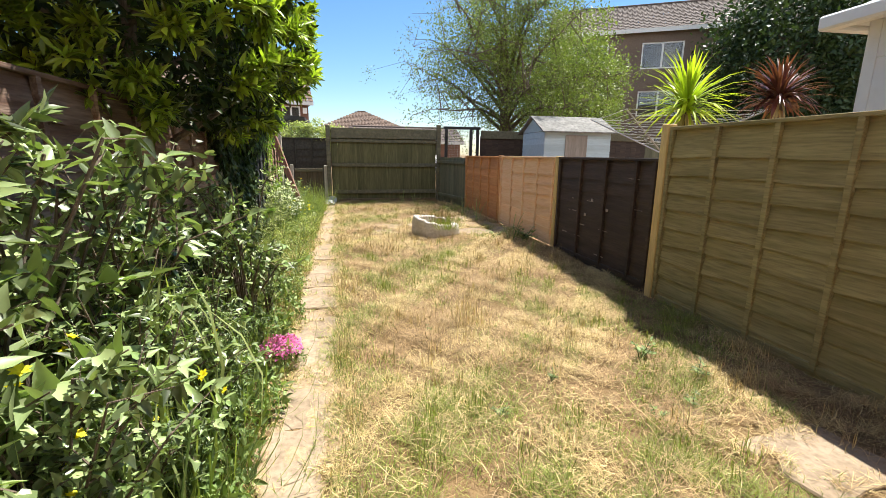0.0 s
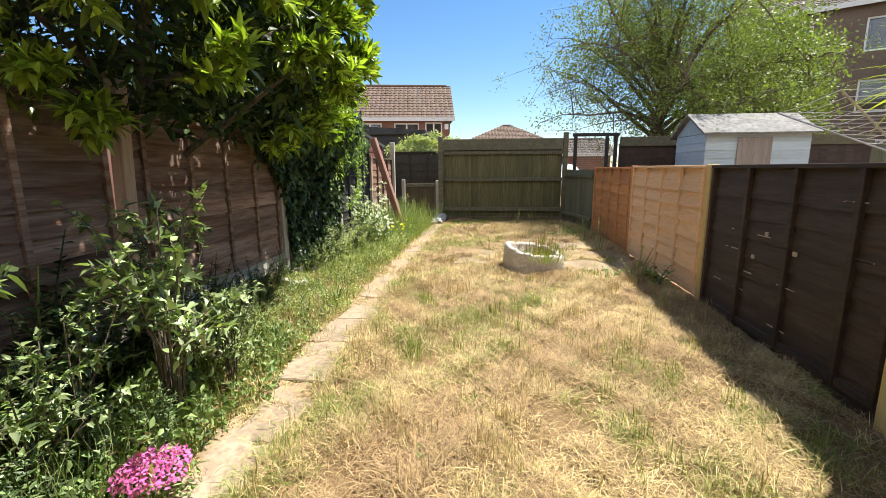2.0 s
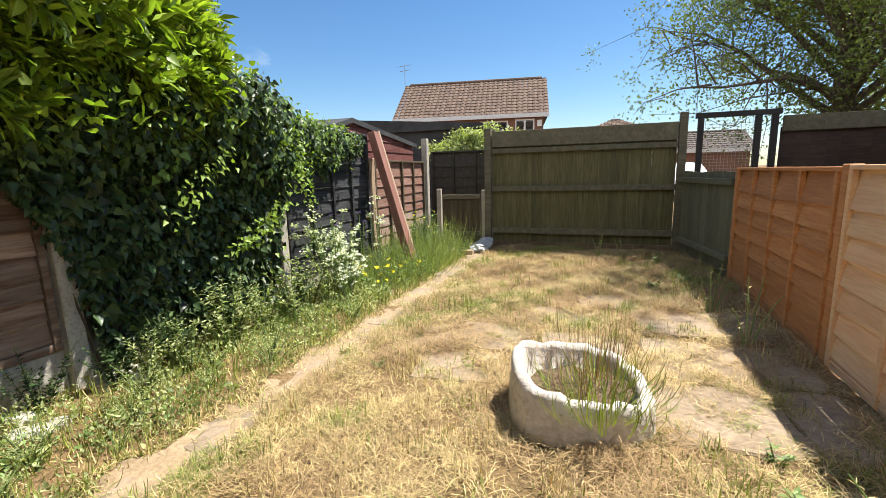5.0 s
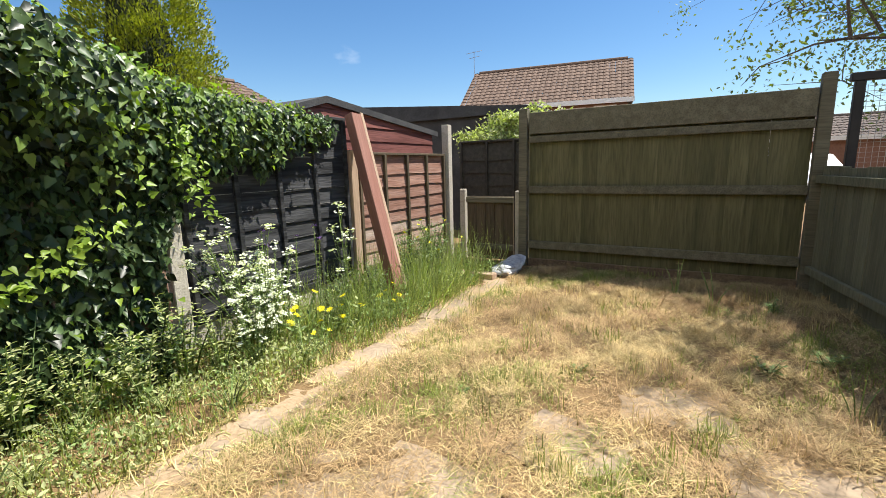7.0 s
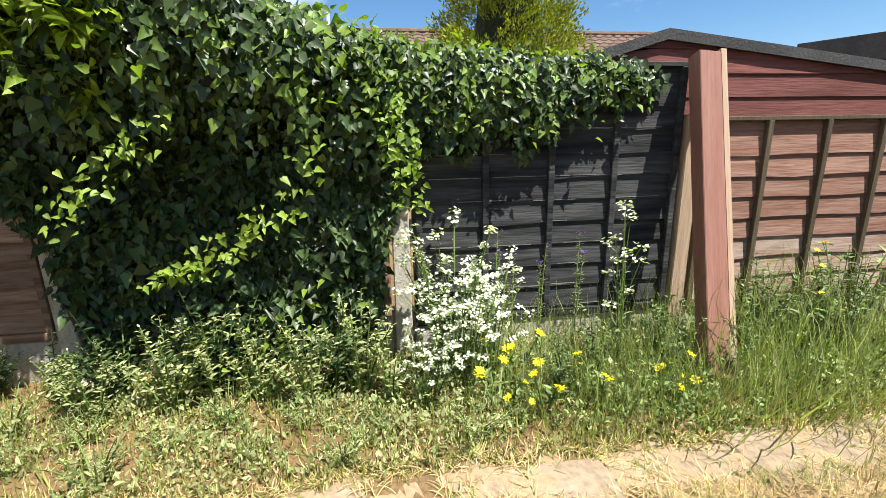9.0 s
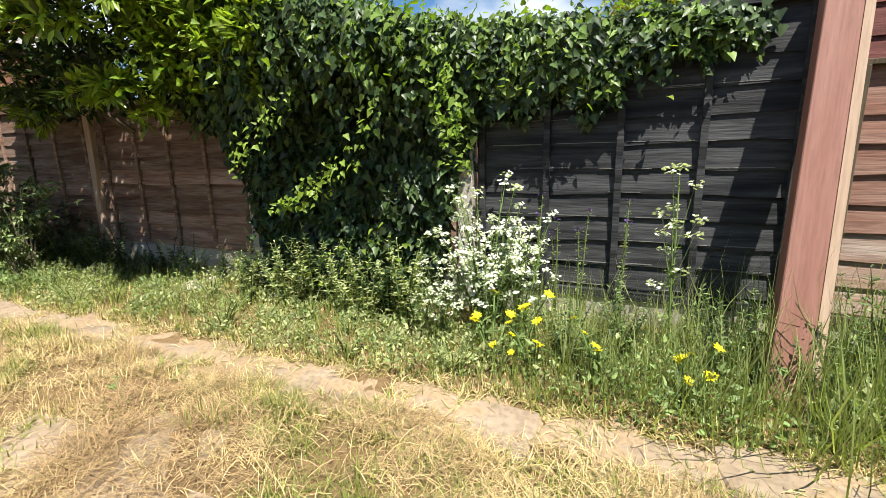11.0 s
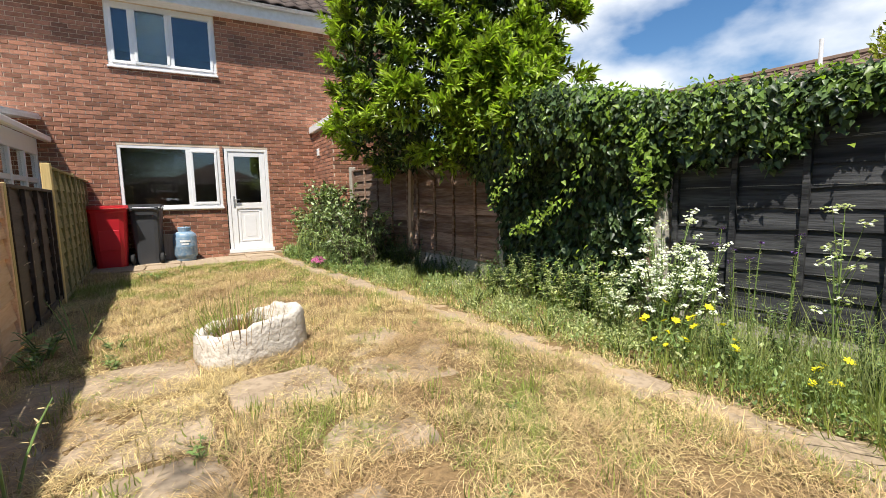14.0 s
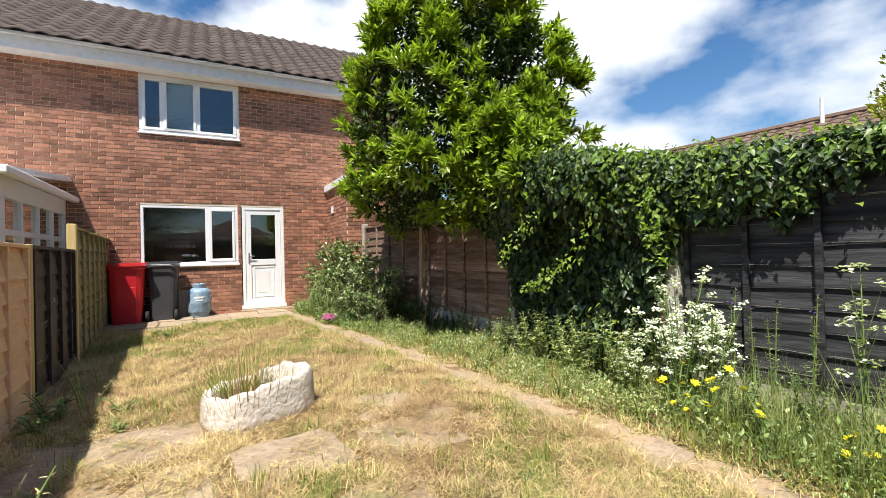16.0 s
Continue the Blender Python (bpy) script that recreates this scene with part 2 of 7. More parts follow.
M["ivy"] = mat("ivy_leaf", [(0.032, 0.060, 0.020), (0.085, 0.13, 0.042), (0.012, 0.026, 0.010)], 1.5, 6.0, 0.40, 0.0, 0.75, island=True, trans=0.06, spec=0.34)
# Lighter copy of the ivy green, with sunlight put into the leaf colour.
M["ivy_sun"] = mat("ivy_leaf_sun_tint", [(0.12, 0.20, 0.042), (0.22, 0.31, 0.07), (0.055, 0.10, 0.024)], 1.5, 6.0, 0.4, 0.0, 0.5, island=True, trans=0.2, spec=0.3)
M["shrub"] = mat("broad_shrub_leaf", [(0.125, 0.19, 0.058), (0.38, 0.45, 0.21), (0.045, 0.08, 0.024)], 1.5, 6.0, 0.38, 0.0, 0.75, island=True, trans=0.15, spec=0.45)
M["tall_grass"] = mat("pale_tall_grass", [(0.23, 0.29, 0.09), (0.38, 0.41, 0.17), (0.13, 0.18, 0.05)], 0.9, 5.0, 0.6, 0.0, 0.35, island=True, trans=0.3)
M["red_fade"] = mat("faded_red_stain_on_grey_timber", [(0.27, 0.135, 0.095), (0.36, 0.22, 0.17), (0.13, 0.06, 0.042)], 2.4, 9.0, 0.85, 0.4, 0.2, stretch=WOOD_ALONG_Y)
M["old_brown"] = mat("old_brown_gate_timber", [(0.085, 0.066, 0.04), (0.12, 0.092, 0.058), (0.05, 0.038, 0.024)], 2.0, 9.0, 0.85, 0.4, 0.15, stretch=WOOD_UP)
M["sand"] = mat("sandy_path_dirt", [(0.36, 0.26, 0.155), (0.43, 0.315, 0.195), (0.21, 0.145, 0.08)], 5.0, 50.0, 0.95, 0.6, 0.0)
M["lime"] = mat("lime_young_leaf", [(0.19, 0.29, 0.035), (0.28, 0.37, 0.05), (0.12, 0.20, 0.025)], 1.5, 6.0, 0.45, 0.0, 0.3, island=True, trans=0.35, spec=0.4)
M["weed"] = mat("weed_leaf", [(0.14, 0.21, 0.065), (0.26, 0.34, 0.12), (0.07, 0.115, 0.032)], 1.5, 6.0, 0.48, 0.0, 0.6, island=True, trans=0.15)
M["dull_weed"] = mat("grey_green_weed_leaf", [(0.27, 0.30, 0.14), (0.36, 0.38, 0.19), (0.17, 0.20, 0.09)], 1.5, 6.0, 0.6, 0.0, 0.3, island=True, trans=0.25)
M["deep_weed"] = mat("deep_green_weed_leaf", [(0.085, 0.135, 0.045), (0.20, 0.26, 0.10), (0.04, 0.07, 0.022)], 1.5, 6.0, 0.42, 0.0, 0.7, island=True, trans=0.12, spec=0.4)
M["pale_weed"] = mat("pale_feathery_leaf", [(0.36, 0.39, 0.18), (0.47, 0.49, 0.25), (0.23, 0.27, 0.11)], 1.5, 6.0, 0.6, 0.0, 0.45, island=True, trans=0.3)
M["dark_timber"] = mat("dark_grey_old_timber", [(0.05, 0.046, 0.038), (0.075, 0.068, 0.055), (0.03, 0.027, 0.022)], 2.0, 9.0, 0.85, 0.4, 0.15, stretch=WOOD_ALONG_X)
M["ash"] = mat("pale_tree_leaf", [(0.15, 0.19, 0.055), (0.22, 0.26, 0.08), (0.085, 0.12, 0.035)], 1.0, 4.0, 0.5, 0.0, 0.35, island=True, trans=0.3)
M["dark_tree"] = mat("dark_tree_leaf", [(0.035, 0.06, 0.022), (0.05, 0.08, 0.028), (0.024, 0.042, 0.016)], 1.0, 4.0, 0.5, 0.0, 0.35, island=True, trans=0.15)
M["conifer"] = mat("golden_conifer_spray", [(0.20, 0.24, 0.02), (0.38, 0.38, 0.03), (0.05, 0.075, 0.012)], 2.0, 6.0, 0.6, 0.0, 0.4, island=True, trans=0.2)
# Shade inside the conifer, as the near-black colour of its core.
M["conifer_in"] = mat("conifer_shade_core", [(0.022, 0.03, 0.012), (0.035, 0.045, 0.018), (0.014, 0.018, 0.008)], 4.0, 20.0, 0.9, 0.6, 0.05, bump_dist=0.05)
M["straw"] = mat("dry_straw_grass", [(0.52, 0.39, 0.172), (0.63, 0.50, 0.26), (0.34, 0.235, 0.10)], 0.9, 5.0, 0.7, 0.0, 0.5, island=True, trans=0.07)
M["grass"] = mat("green_grass_blade", [(0.19, 0.23, 0.05), (0.31, 0.34, 0.085), (0.11, 0.15, 0.03)], 0.9, 5.0, 0.55, 0.0, 0.45, island=True, trans=0.22)
M["thatch"] = mat("brown_dead_thatch", [(0.38, 0.25, 0.115), (0.49, 0.345, 0.18), (0.18, 0.11, 0.055)], 0.9, 5.0, 0.75, 0.0, 0.55, island=True, trans=0.03)
M["yucca"] = mat("yellow_green_strap_leaf", [(0.36, 0.44, 0.035), (0.45, 0.50, 0.05), (0.26, 0.34, 0.03)], 2.0, 8.0, 0.4, 0.0, 0.25, island=True, trans=0.35)
M["red_yucca"] = mat("bronze_red_strap_leaf", [(0.12, 0.035, 0.03), (0.17, 0.055, 0.045), (0.07, 0.025, 0.022)], 2.0, 8.0, 0.4, 0.0, 0.35, island=True, trans=0.25)
M["white_petal"] = mat("white_petal", [(0.78, 0.78, 0.74), (0.82, 0.82, 0.78), (0.68, 0.68, 0.6)], 5.0, 30.0, 0.6, 0.0, 0.1, island=True, trans=0.25)
M["yellow_petal"] = mat("yellow_petal", [(0.80, 0.68, 0.02), (0.85, 0.75, 0.03), (0.72, 0.56, 0.012)], 5.0, 30.0, 0.6, 0.0, 0.1, island=True, trans=0.2)
M["pink_petal"] = mat("magenta_pink_petal", [(0.62, 0.13, 0.42), (0.72, 0.22, 0.52), (0.50, 0.08, 0.32)], 5.0, 30.0, 0.6, 0.0, 0.2, island=True, trans=0.25)
M["purple_petal"] = mat("purple_petal", [(0.14, 0.07, 0.28), (0.20, 0.11, 0.36), (0.10, 0.05, 0.2)], 5.0, 30.0, 0.6, 0.0, 0.2, island=True, trans=0.2)
M["scuff"] = mat("bare_scuffed_wood", [(0.36, 0.29, 0.24), (0.45, 0.38, 0.32), (0.25, 0.2, 0.16)], 5.0, 40.0, 0.85, 0.2, 0.1)
M["rope"] = mat("white_line_cord", [(0.72, 0.72, 0.70), (0.78, 0.78, 0.76), (0.6, 0.6, 0.58)], 5.0, 30.0, 0.6, 0.0, 0.03)
M["dark_frame"] = mat("near_black_painted_frame", [(0.025, 0.024, 0.024), (0.04, 0.038, 0.036), (0.018, 0.017, 0.017)], 2.0, 12.0, 0.6, 0.15, 0.05)
M["car_paint"] = mat("white_car_paint", [(0.74, 0.75, 0.76), (0.78, 0.79, 0.80), (0.70, 0.71, 0.72)], 1.0, 8.0, 0.25, 0.0, 0.02, spec=0.6)
# Dark grey that holds the dimness of unlit interiors in its colour.
M["dark_room"] = mat("dimmed_interior_grey", [(0.14, 0.13, 0.12), (0.17, 0.16, 0.15), (0.10, 0.095, 0.09)], 1.0, 8.0, 0.9, 0.1, 0.02)
M["pane"] = glass_mat("window_glass", (0.85, 0.9, 0.92))


# ---- mesh helpers ----
def link(name, verts, faces, material, parent=None, label="", at=None, smooth=False):
    me = bpy.data.meshes.new(name)
    me.from_pydata([tuple(v) for v in verts], [], [tuple(f) for f in faces])
    me.materials.append(material)
    if smooth:
        me.polygons.foreach_set("use_smooth", [True] * len(me.polygons))
    me.update()
    ob = new(name, me)
    if parent is not None:
        ob.parent = parent
    if at is not None:
        ob.matrix_basis = at
    if label:
        tagged(ob, label)
    return ob


def part(name, bm, material, parent=None, label="", at=None, smooth=False):
    me = bpy.data.meshes.new(name)
    bmesh.ops.recalc_face_normals(bm, faces=bm.faces)
    bm.to_mesh(me)
    bm.free()
    me.materials.append(material)
    if smooth:
        me.polygons.foreach_set("use_smooth", [True] * len(me.polygons))
    ob = new(name, me)
    if parent is not None:
        ob.parent = parent
    if at is not None:
        ob.matrix_basis = at
    if label:
        tagged(ob, label)
    return ob


def shared(name, me, parent, at):
    ob = new(name, me)
    ob.parent = parent
    ob.matrix_basis = at
    return ob


def empty(name, at, label, category, group="", kind=""):
    ob = new(name)
    ob.matrix_basis = at
    return tagged(ob, label, category, group, kind)


def box(bm, x0, x1, y0, y1, z0, z1, bevel=0.0, turn=None):
    vs = [bm.verts.new((x, y, z)) for x in (x0, x1) for y in (y0, y1) for z in (z0, z1)]
    fs = [bm.faces.new([vs[i] for i in q]) for q in ((0, 1, 3, 2), (4, 6, 7, 5), (0, 4, 5, 1), (2, 3, 7, 6), (0, 2, 6, 4), (1, 5, 7, 3))]
    if turn is not None:
        for v in vs:
            v.co = turn @ v.co
    if bevel:
        es = list({e for f in fs for e in f.edges})
        bmesh.ops.bevel(bm, geom=es, offset=bevel, segments=1, affect="EDGES")
    return bm


def boxes(name, specs, material, parent=None, label="", bevel=0.0, at=None):
    bm = bmesh.new()
    for s in specs:
        box(bm, *s, bevel=bevel)
    return part(name, bm, material, parent, label, at)


def tube(bm, pts, radii, seg=7):
    """A tapered tube along points."""
    rings = []
    pts = [Vector(p) for p in pts]
    for i, p in enumerate(pts):
        d = (pts[min(i + 1, len(pts) - 1)] - pts[max(i - 1, 0)]).normalized()
        a = d.orthogonal().normalized() if i == 0 else (rings[-1][1] - d * rings[-1][1].dot(d)).normalized()
        b = d.cross(a)
        ring = [bm.verts.new(p + (a * math.cos(k * math.tau / seg) + b * math.sin(k * math.tau / seg)) * radii[i]) for k in range(seg)]
        rings.append((ring, a))
    for (r0, _), (r1, _) in zip(rings, rings[1:]):
        for k in range(seg):
            bm.faces.new((r0[k], r0[(k + 1) % seg], r1[(k + 1) % seg], r1[k]))
    bm.faces.new(rings[0][0][::-1])
    bm.faces.new(rings[-1][0])
    return bm


def lathe(bm, profile, seg=20, cx=0.0, cy=0.0):
    """A turned shape from (radius, z) pairs."""
    rings = [[bm.verts.new((cx + r * math.cos(k * math.tau / seg), cy + r * math.sin(k * math.tau / seg), z)) for k in range(seg)] for r, z in profile]
    for r0, r1 in zip(rings, rings[1:]):
        for k in range(seg):
            bm.faces.new((r0[k], r0[(k + 1) % seg], r1[(k + 1) % seg], r1[k]))
    bm.faces.new(rings[0][::-1])
    bm.faces.new(rings[-1])
    return bm


LEAF = {
    "lance": ([(0, 0, 0), (-0.5, 0.35, 0.06), (0, 0.4, 0), (0.5, 0.35, 0.06), (-0.32, 0.72, 0.03), (0.32, 0.72, 0.03), (0, 1, -0.08)],
              [(0, 2, 1), (0, 3, 2), (1, 2, 4), (2, 3, 5), (2, 6, 4), (2, 5, 6)]),
    "ivy": ([(0, 0, 0), (-0.5, 0.12, 0.02), (-0.34, 0.45, 0.05), (-0.42, 0.66, 0.0), (0, 1, -0.06), (0.42, 0.66, 0.0), (0.34, 0.45, 0.05), (0.5, 0.12, 0.02), (0, 0.4, -0.02)],
            [(0, 8, 1), (1, 8, 2), (2, 8, 3), (3, 8, 4), (4, 8, 5), (5, 8, 6), (6, 8, 7), (7, 8, 0)]),
    "heart": ([(0, 0.06, 0), (-0.30, 0, 0.05), (-0.5, 0.22, 0.10), (-0.30, 0.58, 0.06), (0, 1.05, -0.10), (0.30, 0.58, 0.06), (0.5, 0.22, 0.10), (0.30, 0, 0.05), (0, 0.45, -0.03)],
              [(0, 8, 1), (1, 8, 2), (2, 8, 3), (3, 8, 4), (4, 8, 5), (5, 8, 6), (6, 8, 7), (7, 8, 0)]),
    "blade": ([(-0.5, 0, 0), (0.5, 0, 0), (-0.42, 0.5, 0.05), (0.42, 0.5, 0.05), (0, 1, -0.02)], [(0, 1, 3), (0, 3, 2), (2, 3, 4)]),
    "strap": ([(-0.5, 0, 0), (0.5, 0, 0), (-0.5, 0.35, 0.02), (0.5, 0.35, 0.02), (-0.38, 0.72, -0.05), (0.38, 0.72, -0.05), (0, 1, -0.2)],
              [(0, 1, 3), (0, 3, 2), (2, 3, 5), (2, 5, 4), (4, 5, 6)]),
    "arch": ([(-0.5, 0, 0), (0.5, 0, 0), (-0.5, 0.3, 0.05), (0.5, 0.3, 0.05), (-0.42, 0.58, 0.0), (0.42, 0.58, 0.0), (-0.3, 0.78, -0.14), (0.3, 0.78, -0.14), (0, 0.9, -0.34)],
             [(0, 1, 3), (0, 3, 2), (2, 3, 5), (2, 5, 4), (4, 5, 7), (4, 7, 6), (6, 7, 8)]),
    "small": ([(0, 0, 0), (-0.5, 0.5, 0.06), (0.5, 0.5, 0.06), (0, 1, -0.05)], [(0, 2, 1), (1, 2, 3)]),
}


def unit(a):
    return a / np.maximum(np.linalg.norm(a, axis=1, keepdims=True), 1e-9)


def leaves(name, P, D, N, L, W, shape, material, parent=None, label=""):
    """Many leaves in one mesh: base points P, growing along D, facing N, of length L and width W."""
    tv, tf = LEAF[shape]
    tv, tf = np.array(tv, float), np.array(tf, int)
    D = unit(D)
    X = unit(np.cross(D, N))
    N = np.cross(X, D)
    n, k = len(P), len(tv)
    V = P[:, None, :] + D[:, None, :] * (tv[None, :, 1, None] * L[:, None, None]) + X[:, None, :] * (tv[None, :, 0, None] * W[:, None, None]) + N[:, None, :] * (tv[None, :, 2, None] * L[:, None, None])
    F = (np.arange(n)[:, None, None] * k + tf[None]).reshape(-1, 3)
    me = bpy.data.meshes.new(name)
    me.vertices.add(n * k)
    me.vertices.foreach_set("co", V.reshape(-1))
    me.loops.add(len(F) * 3)
    me.loops.foreach_set("vertex_index", F.reshape(-1))
    me.polygons.add(len(F))
    me.polygons.foreach_set("loop_start", np.arange(len(F)) * 3)
    me.materials.append(material)
    me.update(calc_edges=True)
    me.validate()
    ob = new(name, me)
    if parent is not None:
        ob.parent = parent
    return tagged(ob, label, kind="stuff" if parent is not None and n > 60 else "")


RNG = np.random.default_rng(7)


def rnd(n, a=0.0, b=1.0):
    return RNG.uniform(a, b, n)


def balls(n):
    return unit(RNG.normal(size=(n, 3)))


def wob(x, y, s=1.0, k=0.0):
    """A cheap smooth wobble between about -1 and 1."""
    return (np.sin(x * 1.7 * s + 1.3 + k) * np.cos(y * 2.1 * s - 0.7 + k) + 0.6 * np.sin(x * 4.3 * s - y * 3.1 * s + 2.0 * k) + 0.4 * np.cos(x * 7.9 * s + y * 6.7 * s + k)) / 1.6


def gz(x, y):
    """Height of the ground: the garden rises a little away from the house."""
    s = np.clip((np.asarray(y, float) - 2.5) / 4.0, 0, 1)
    near = np.clip(1 - np.maximum(np.abs(np.asarray(x, float) - 1.2) - 2.3, 0) / 1.5, 0, 1)
    x, y = np.asarray(x, float), np.asarray(y, float)
    rough = (x > -1.2) & (x < 3.6) & (y > 1.3) & (y < 11.8)
    tuft = 0.011 * wob(x, y, 7.0) + 0.006 * wob(x, y, 17.0, 2.0)
    return 0.02 + 0.075 * s * s * (3 - 2 * s) + 0.012 * wob(x, y, 1.5) * near + np.where(rough, tuft, 0.0) * np.clip((np.abs(x - (0.40 - 0.006 * (y - 2))) - 0.16) / 0.08, 0, 1)


# ---- ground: one sheet, fine in the garden, out to the horizon ----
def build_ground():
    xs = np.concatenate([[-900, -300, -100, -40, -15, -6, -3], np.arange(-1.6, 4.2, 0.045), [5, 7, 10, 16, 40, 100, 300, 900]])
    ys = np.concatenate([[-900, -300, -100, -40, -15, -5], np.arange(-0.6, 12.6, 0.045), [13.5, 15, 18, 24, 40, 100, 300, 900]])
    gx, gy = np.meshgrid(xs, ys, indexing="ij")
    z = gz(gx, gy)
    ny = len(ys)
    V = np.stack([gx, gy, z], -1).reshape(-1, 3)
    i, j = np.meshgrid(np.arange(len(xs) - 1), np.arange(ny - 1), indexing="ij")
    a = (i * ny + j).reshape(-1)
    F = np.stack([a, a + ny, a + ny + 1, a + 1], -1)
    return tagged(link("ground", V, F, M["lawn_soil"], smooth=True), "dry straw-coloured lawn soil with worn green patches", "ground", kind="structure")


M["lawn_soil"] = mat("dry_thatch_and_soil", [(0.25, 0.16, 0.075), (0.19, 0.125, 0.055), (0.09, 0.06, 0.03)], 1.1, 45.0, 0.95, 0.8, 0.0, bump_dist=0.02)
build_ground()


# ---- fences ----
def lap_panel(at, length, z0, z1, body, label, boards=9, battens=4, cap=True, batten_mat=None, lap=0.016, side=1, group="fence panels", ys=None):
    """A waney-lap panel: overlapping level boards, upright battens, a capping rail. It runs along local y from 0 to length; side is the face with battens."""
    ob = empty("garden_fence", at, label, "fence", group)
    h = (z1 - z0) / boards
    rng = random.Random(int(length * 1000 + z1 * 77 + boards))
    for i in range(boards):
        bm = bmesh.new()
        n = 10
        zb, zt = z0 + i * h - (0.088 if i else 0.0), z0 + (i + 1) * h
        ph, am = rng.uniform(0, 6), rng.uniform(0.002, 0.006)
        rows = []
        for k in range(n + 1):
            y = length * k / n
            w = 1.8 * am * math.sin(ph + k * 0.9) + am * 0.6 * math.sin(ph * 2 + k * 2.1)
            rows.append([bm.verts.new((side * (lap + 0.006), y, zb + w)), bm.verts.new((side * (lap - 0.004), y, zb + w)), bm.verts.new((side * -0.010, y, zt + w)), bm.verts.new((side * -0.002, y, zt + w))])
        for r0, r1 in zip(rows, rows[1:]):
            for k in range(4):
                bm.faces.new((r0[k], r0[(k + 1) % 4], r1[(k + 1) % 4], r1[k]))
        bm.faces.new(rows[0])
        bm.faces.new(rows[-1][::-1])
        part("board", bm, body, ob)
    for y in ys or [0.02 + (length - 0.06) * k / (battens - 1) for k in range(battens)]:
        boxes("batten", [(min(side * 0.012, side * 0.046), max(side * 0.012, side * 0.046), y, y + 0.038, z0 - 0.01, z1 - 0.01)], batten_mat or body, ob, bevel=0.003)
    if cap:
        boxes("capping_rail", [(-0.026, 0.045 if side > 0 else 0.026, 0, length, z1 - 0.012, z1 + 0.014)] if side > 0 else [(-0.045, 0.026, 0, length, z1 - 0.012, z1 + 0.014)], batten_mat or body, ob, bevel=0.003)
    boxes("bottom_rail", [(min(side * 0.012, side * 0.036), max(side * 0.012, side * 0.036), 0, length, z0 - 0.02, z0 + 0.03)], batten_mat or body, ob, bevel=0.003)
    return ob


def post(x, y, z1, material, label, w=0.075, z0=-0.1, tilt=(0, 0), taper=0.0, name="fence_post"):
    bm = bmesh.new()
    box(bm, -w / 2, w / 2, -w / 2, w / 2, z0, z1, bevel=0.006)
    return tagged(part(name, bm, material, at=pose(x, y, 0, tilt[0], tilt[1], 0)), label, "fence post", "fence posts")


def along(x0, y0, x1, y1):
    """The pose of a run from one point to another, its local y along it."""
    return pose(x0, y0, 0, 0, 0, -math.degrees(math.atan2(x1 - x0, y1 - y0))), math.hypot(x1 - x0, y1 - y0)


RX = 3.36
# tall olive panels beside the house, then the low ones
for y0, y1 in ((-0.35, 1.52), (1.60, 3.55)):
    m, ln = along(RX, y0, RX, y1)
    lap_panel(m, ln, 0.06, 1.53, M["olive"], "tall olive-green treated lap fence panel on the boundary", 10, 5, side=-1, lap=0.026)
    tagged(boxes("gravel_board", [(RX - 0.02, RX + 0.02, y0, y1, -0.06, 0.035)], M["olive"], bevel=0.003), "olive timber gravel board under the tall fence panel", "fence board")
post(RX - 0.01, 3.60, 1.57, M["new_post"], "pale new softwood fence post at the end of the tall panels", 0.085)
post(RX, 1.56, 1.57, M["olive"], "olive treated fence post between tall panels")
m, ln = along(RX, 3.65, RX, 5.52)
brown_fence = lap_panel(m, ln, 0.12, 1.27, M["dark_brown"], "dark brown stained lap fence panel with bare scratches", 8, side=-1, ys=[0.02, 0.28, 0.78, 1.29, 1.81])
srng = random.Random(9)
for k in range(16):
    y, z, w = srng.uniform(0.035, 1.7), 0.12 + srng.randint(1, 7) * 0.144 - 0.045, srng.uniform(0.03, 0.16)
    boxes("scuff", [(-0.0265, -0.0225, y, y + w, z, z + srng.uniform(0.004, 0.009))], M["scuff"], brown_fence, "bare pale scratch")
for y, z in ((0.72, 0.72), (1.15, 0.62), (1.02, 0.80)):
    boxes("scuff", [(-0.026, -0.016, y, y + 0.04, z, z + 0.03)], M["scuff"], brown_fence, "bare pale knock", bevel=0.003)
post(RX - 0.005, 5.57, 1.29, M["new_post"], "pale softwood post between dark and peach panels", 0.075)
m, ln = along(RX, 5.62, RX, 7.68)
lap_panel(m, ln, 0.13, 1.27, M["peach"], "pale peach unstained softwood lap fence panel", 8, 5, side=-1, lap=0.032)
post(RX - 0.005, 7.73, 1.29, M["orange"], "orange-brown stained softwood fence post", 0.075)
m, ln = along(RX, 7.78, RX, 9.93)
lap_panel(m, ln, 0.13, 1.26, M["orange"], "orange-brown stained lap fence panel", 8, 5, side=-1, lap=0.030)
post(RX - 0.005, 9.98, 1.27, M["orange"], "orange-brown post where the old fence begins", 0.07)
for y0, y1, mt in ((3.65, 5.52, "dark_brown"), (5.62, 7.68, "peach"), (7.78, 9.93, "orange")):
    tagged(boxes("gravel_board", [(RX - 0.018, RX + 0.018, y0, y1, -0.06, 0.095)], M[mt], bevel=0.003), "timber gravel board under the low fence panel", "fence board")


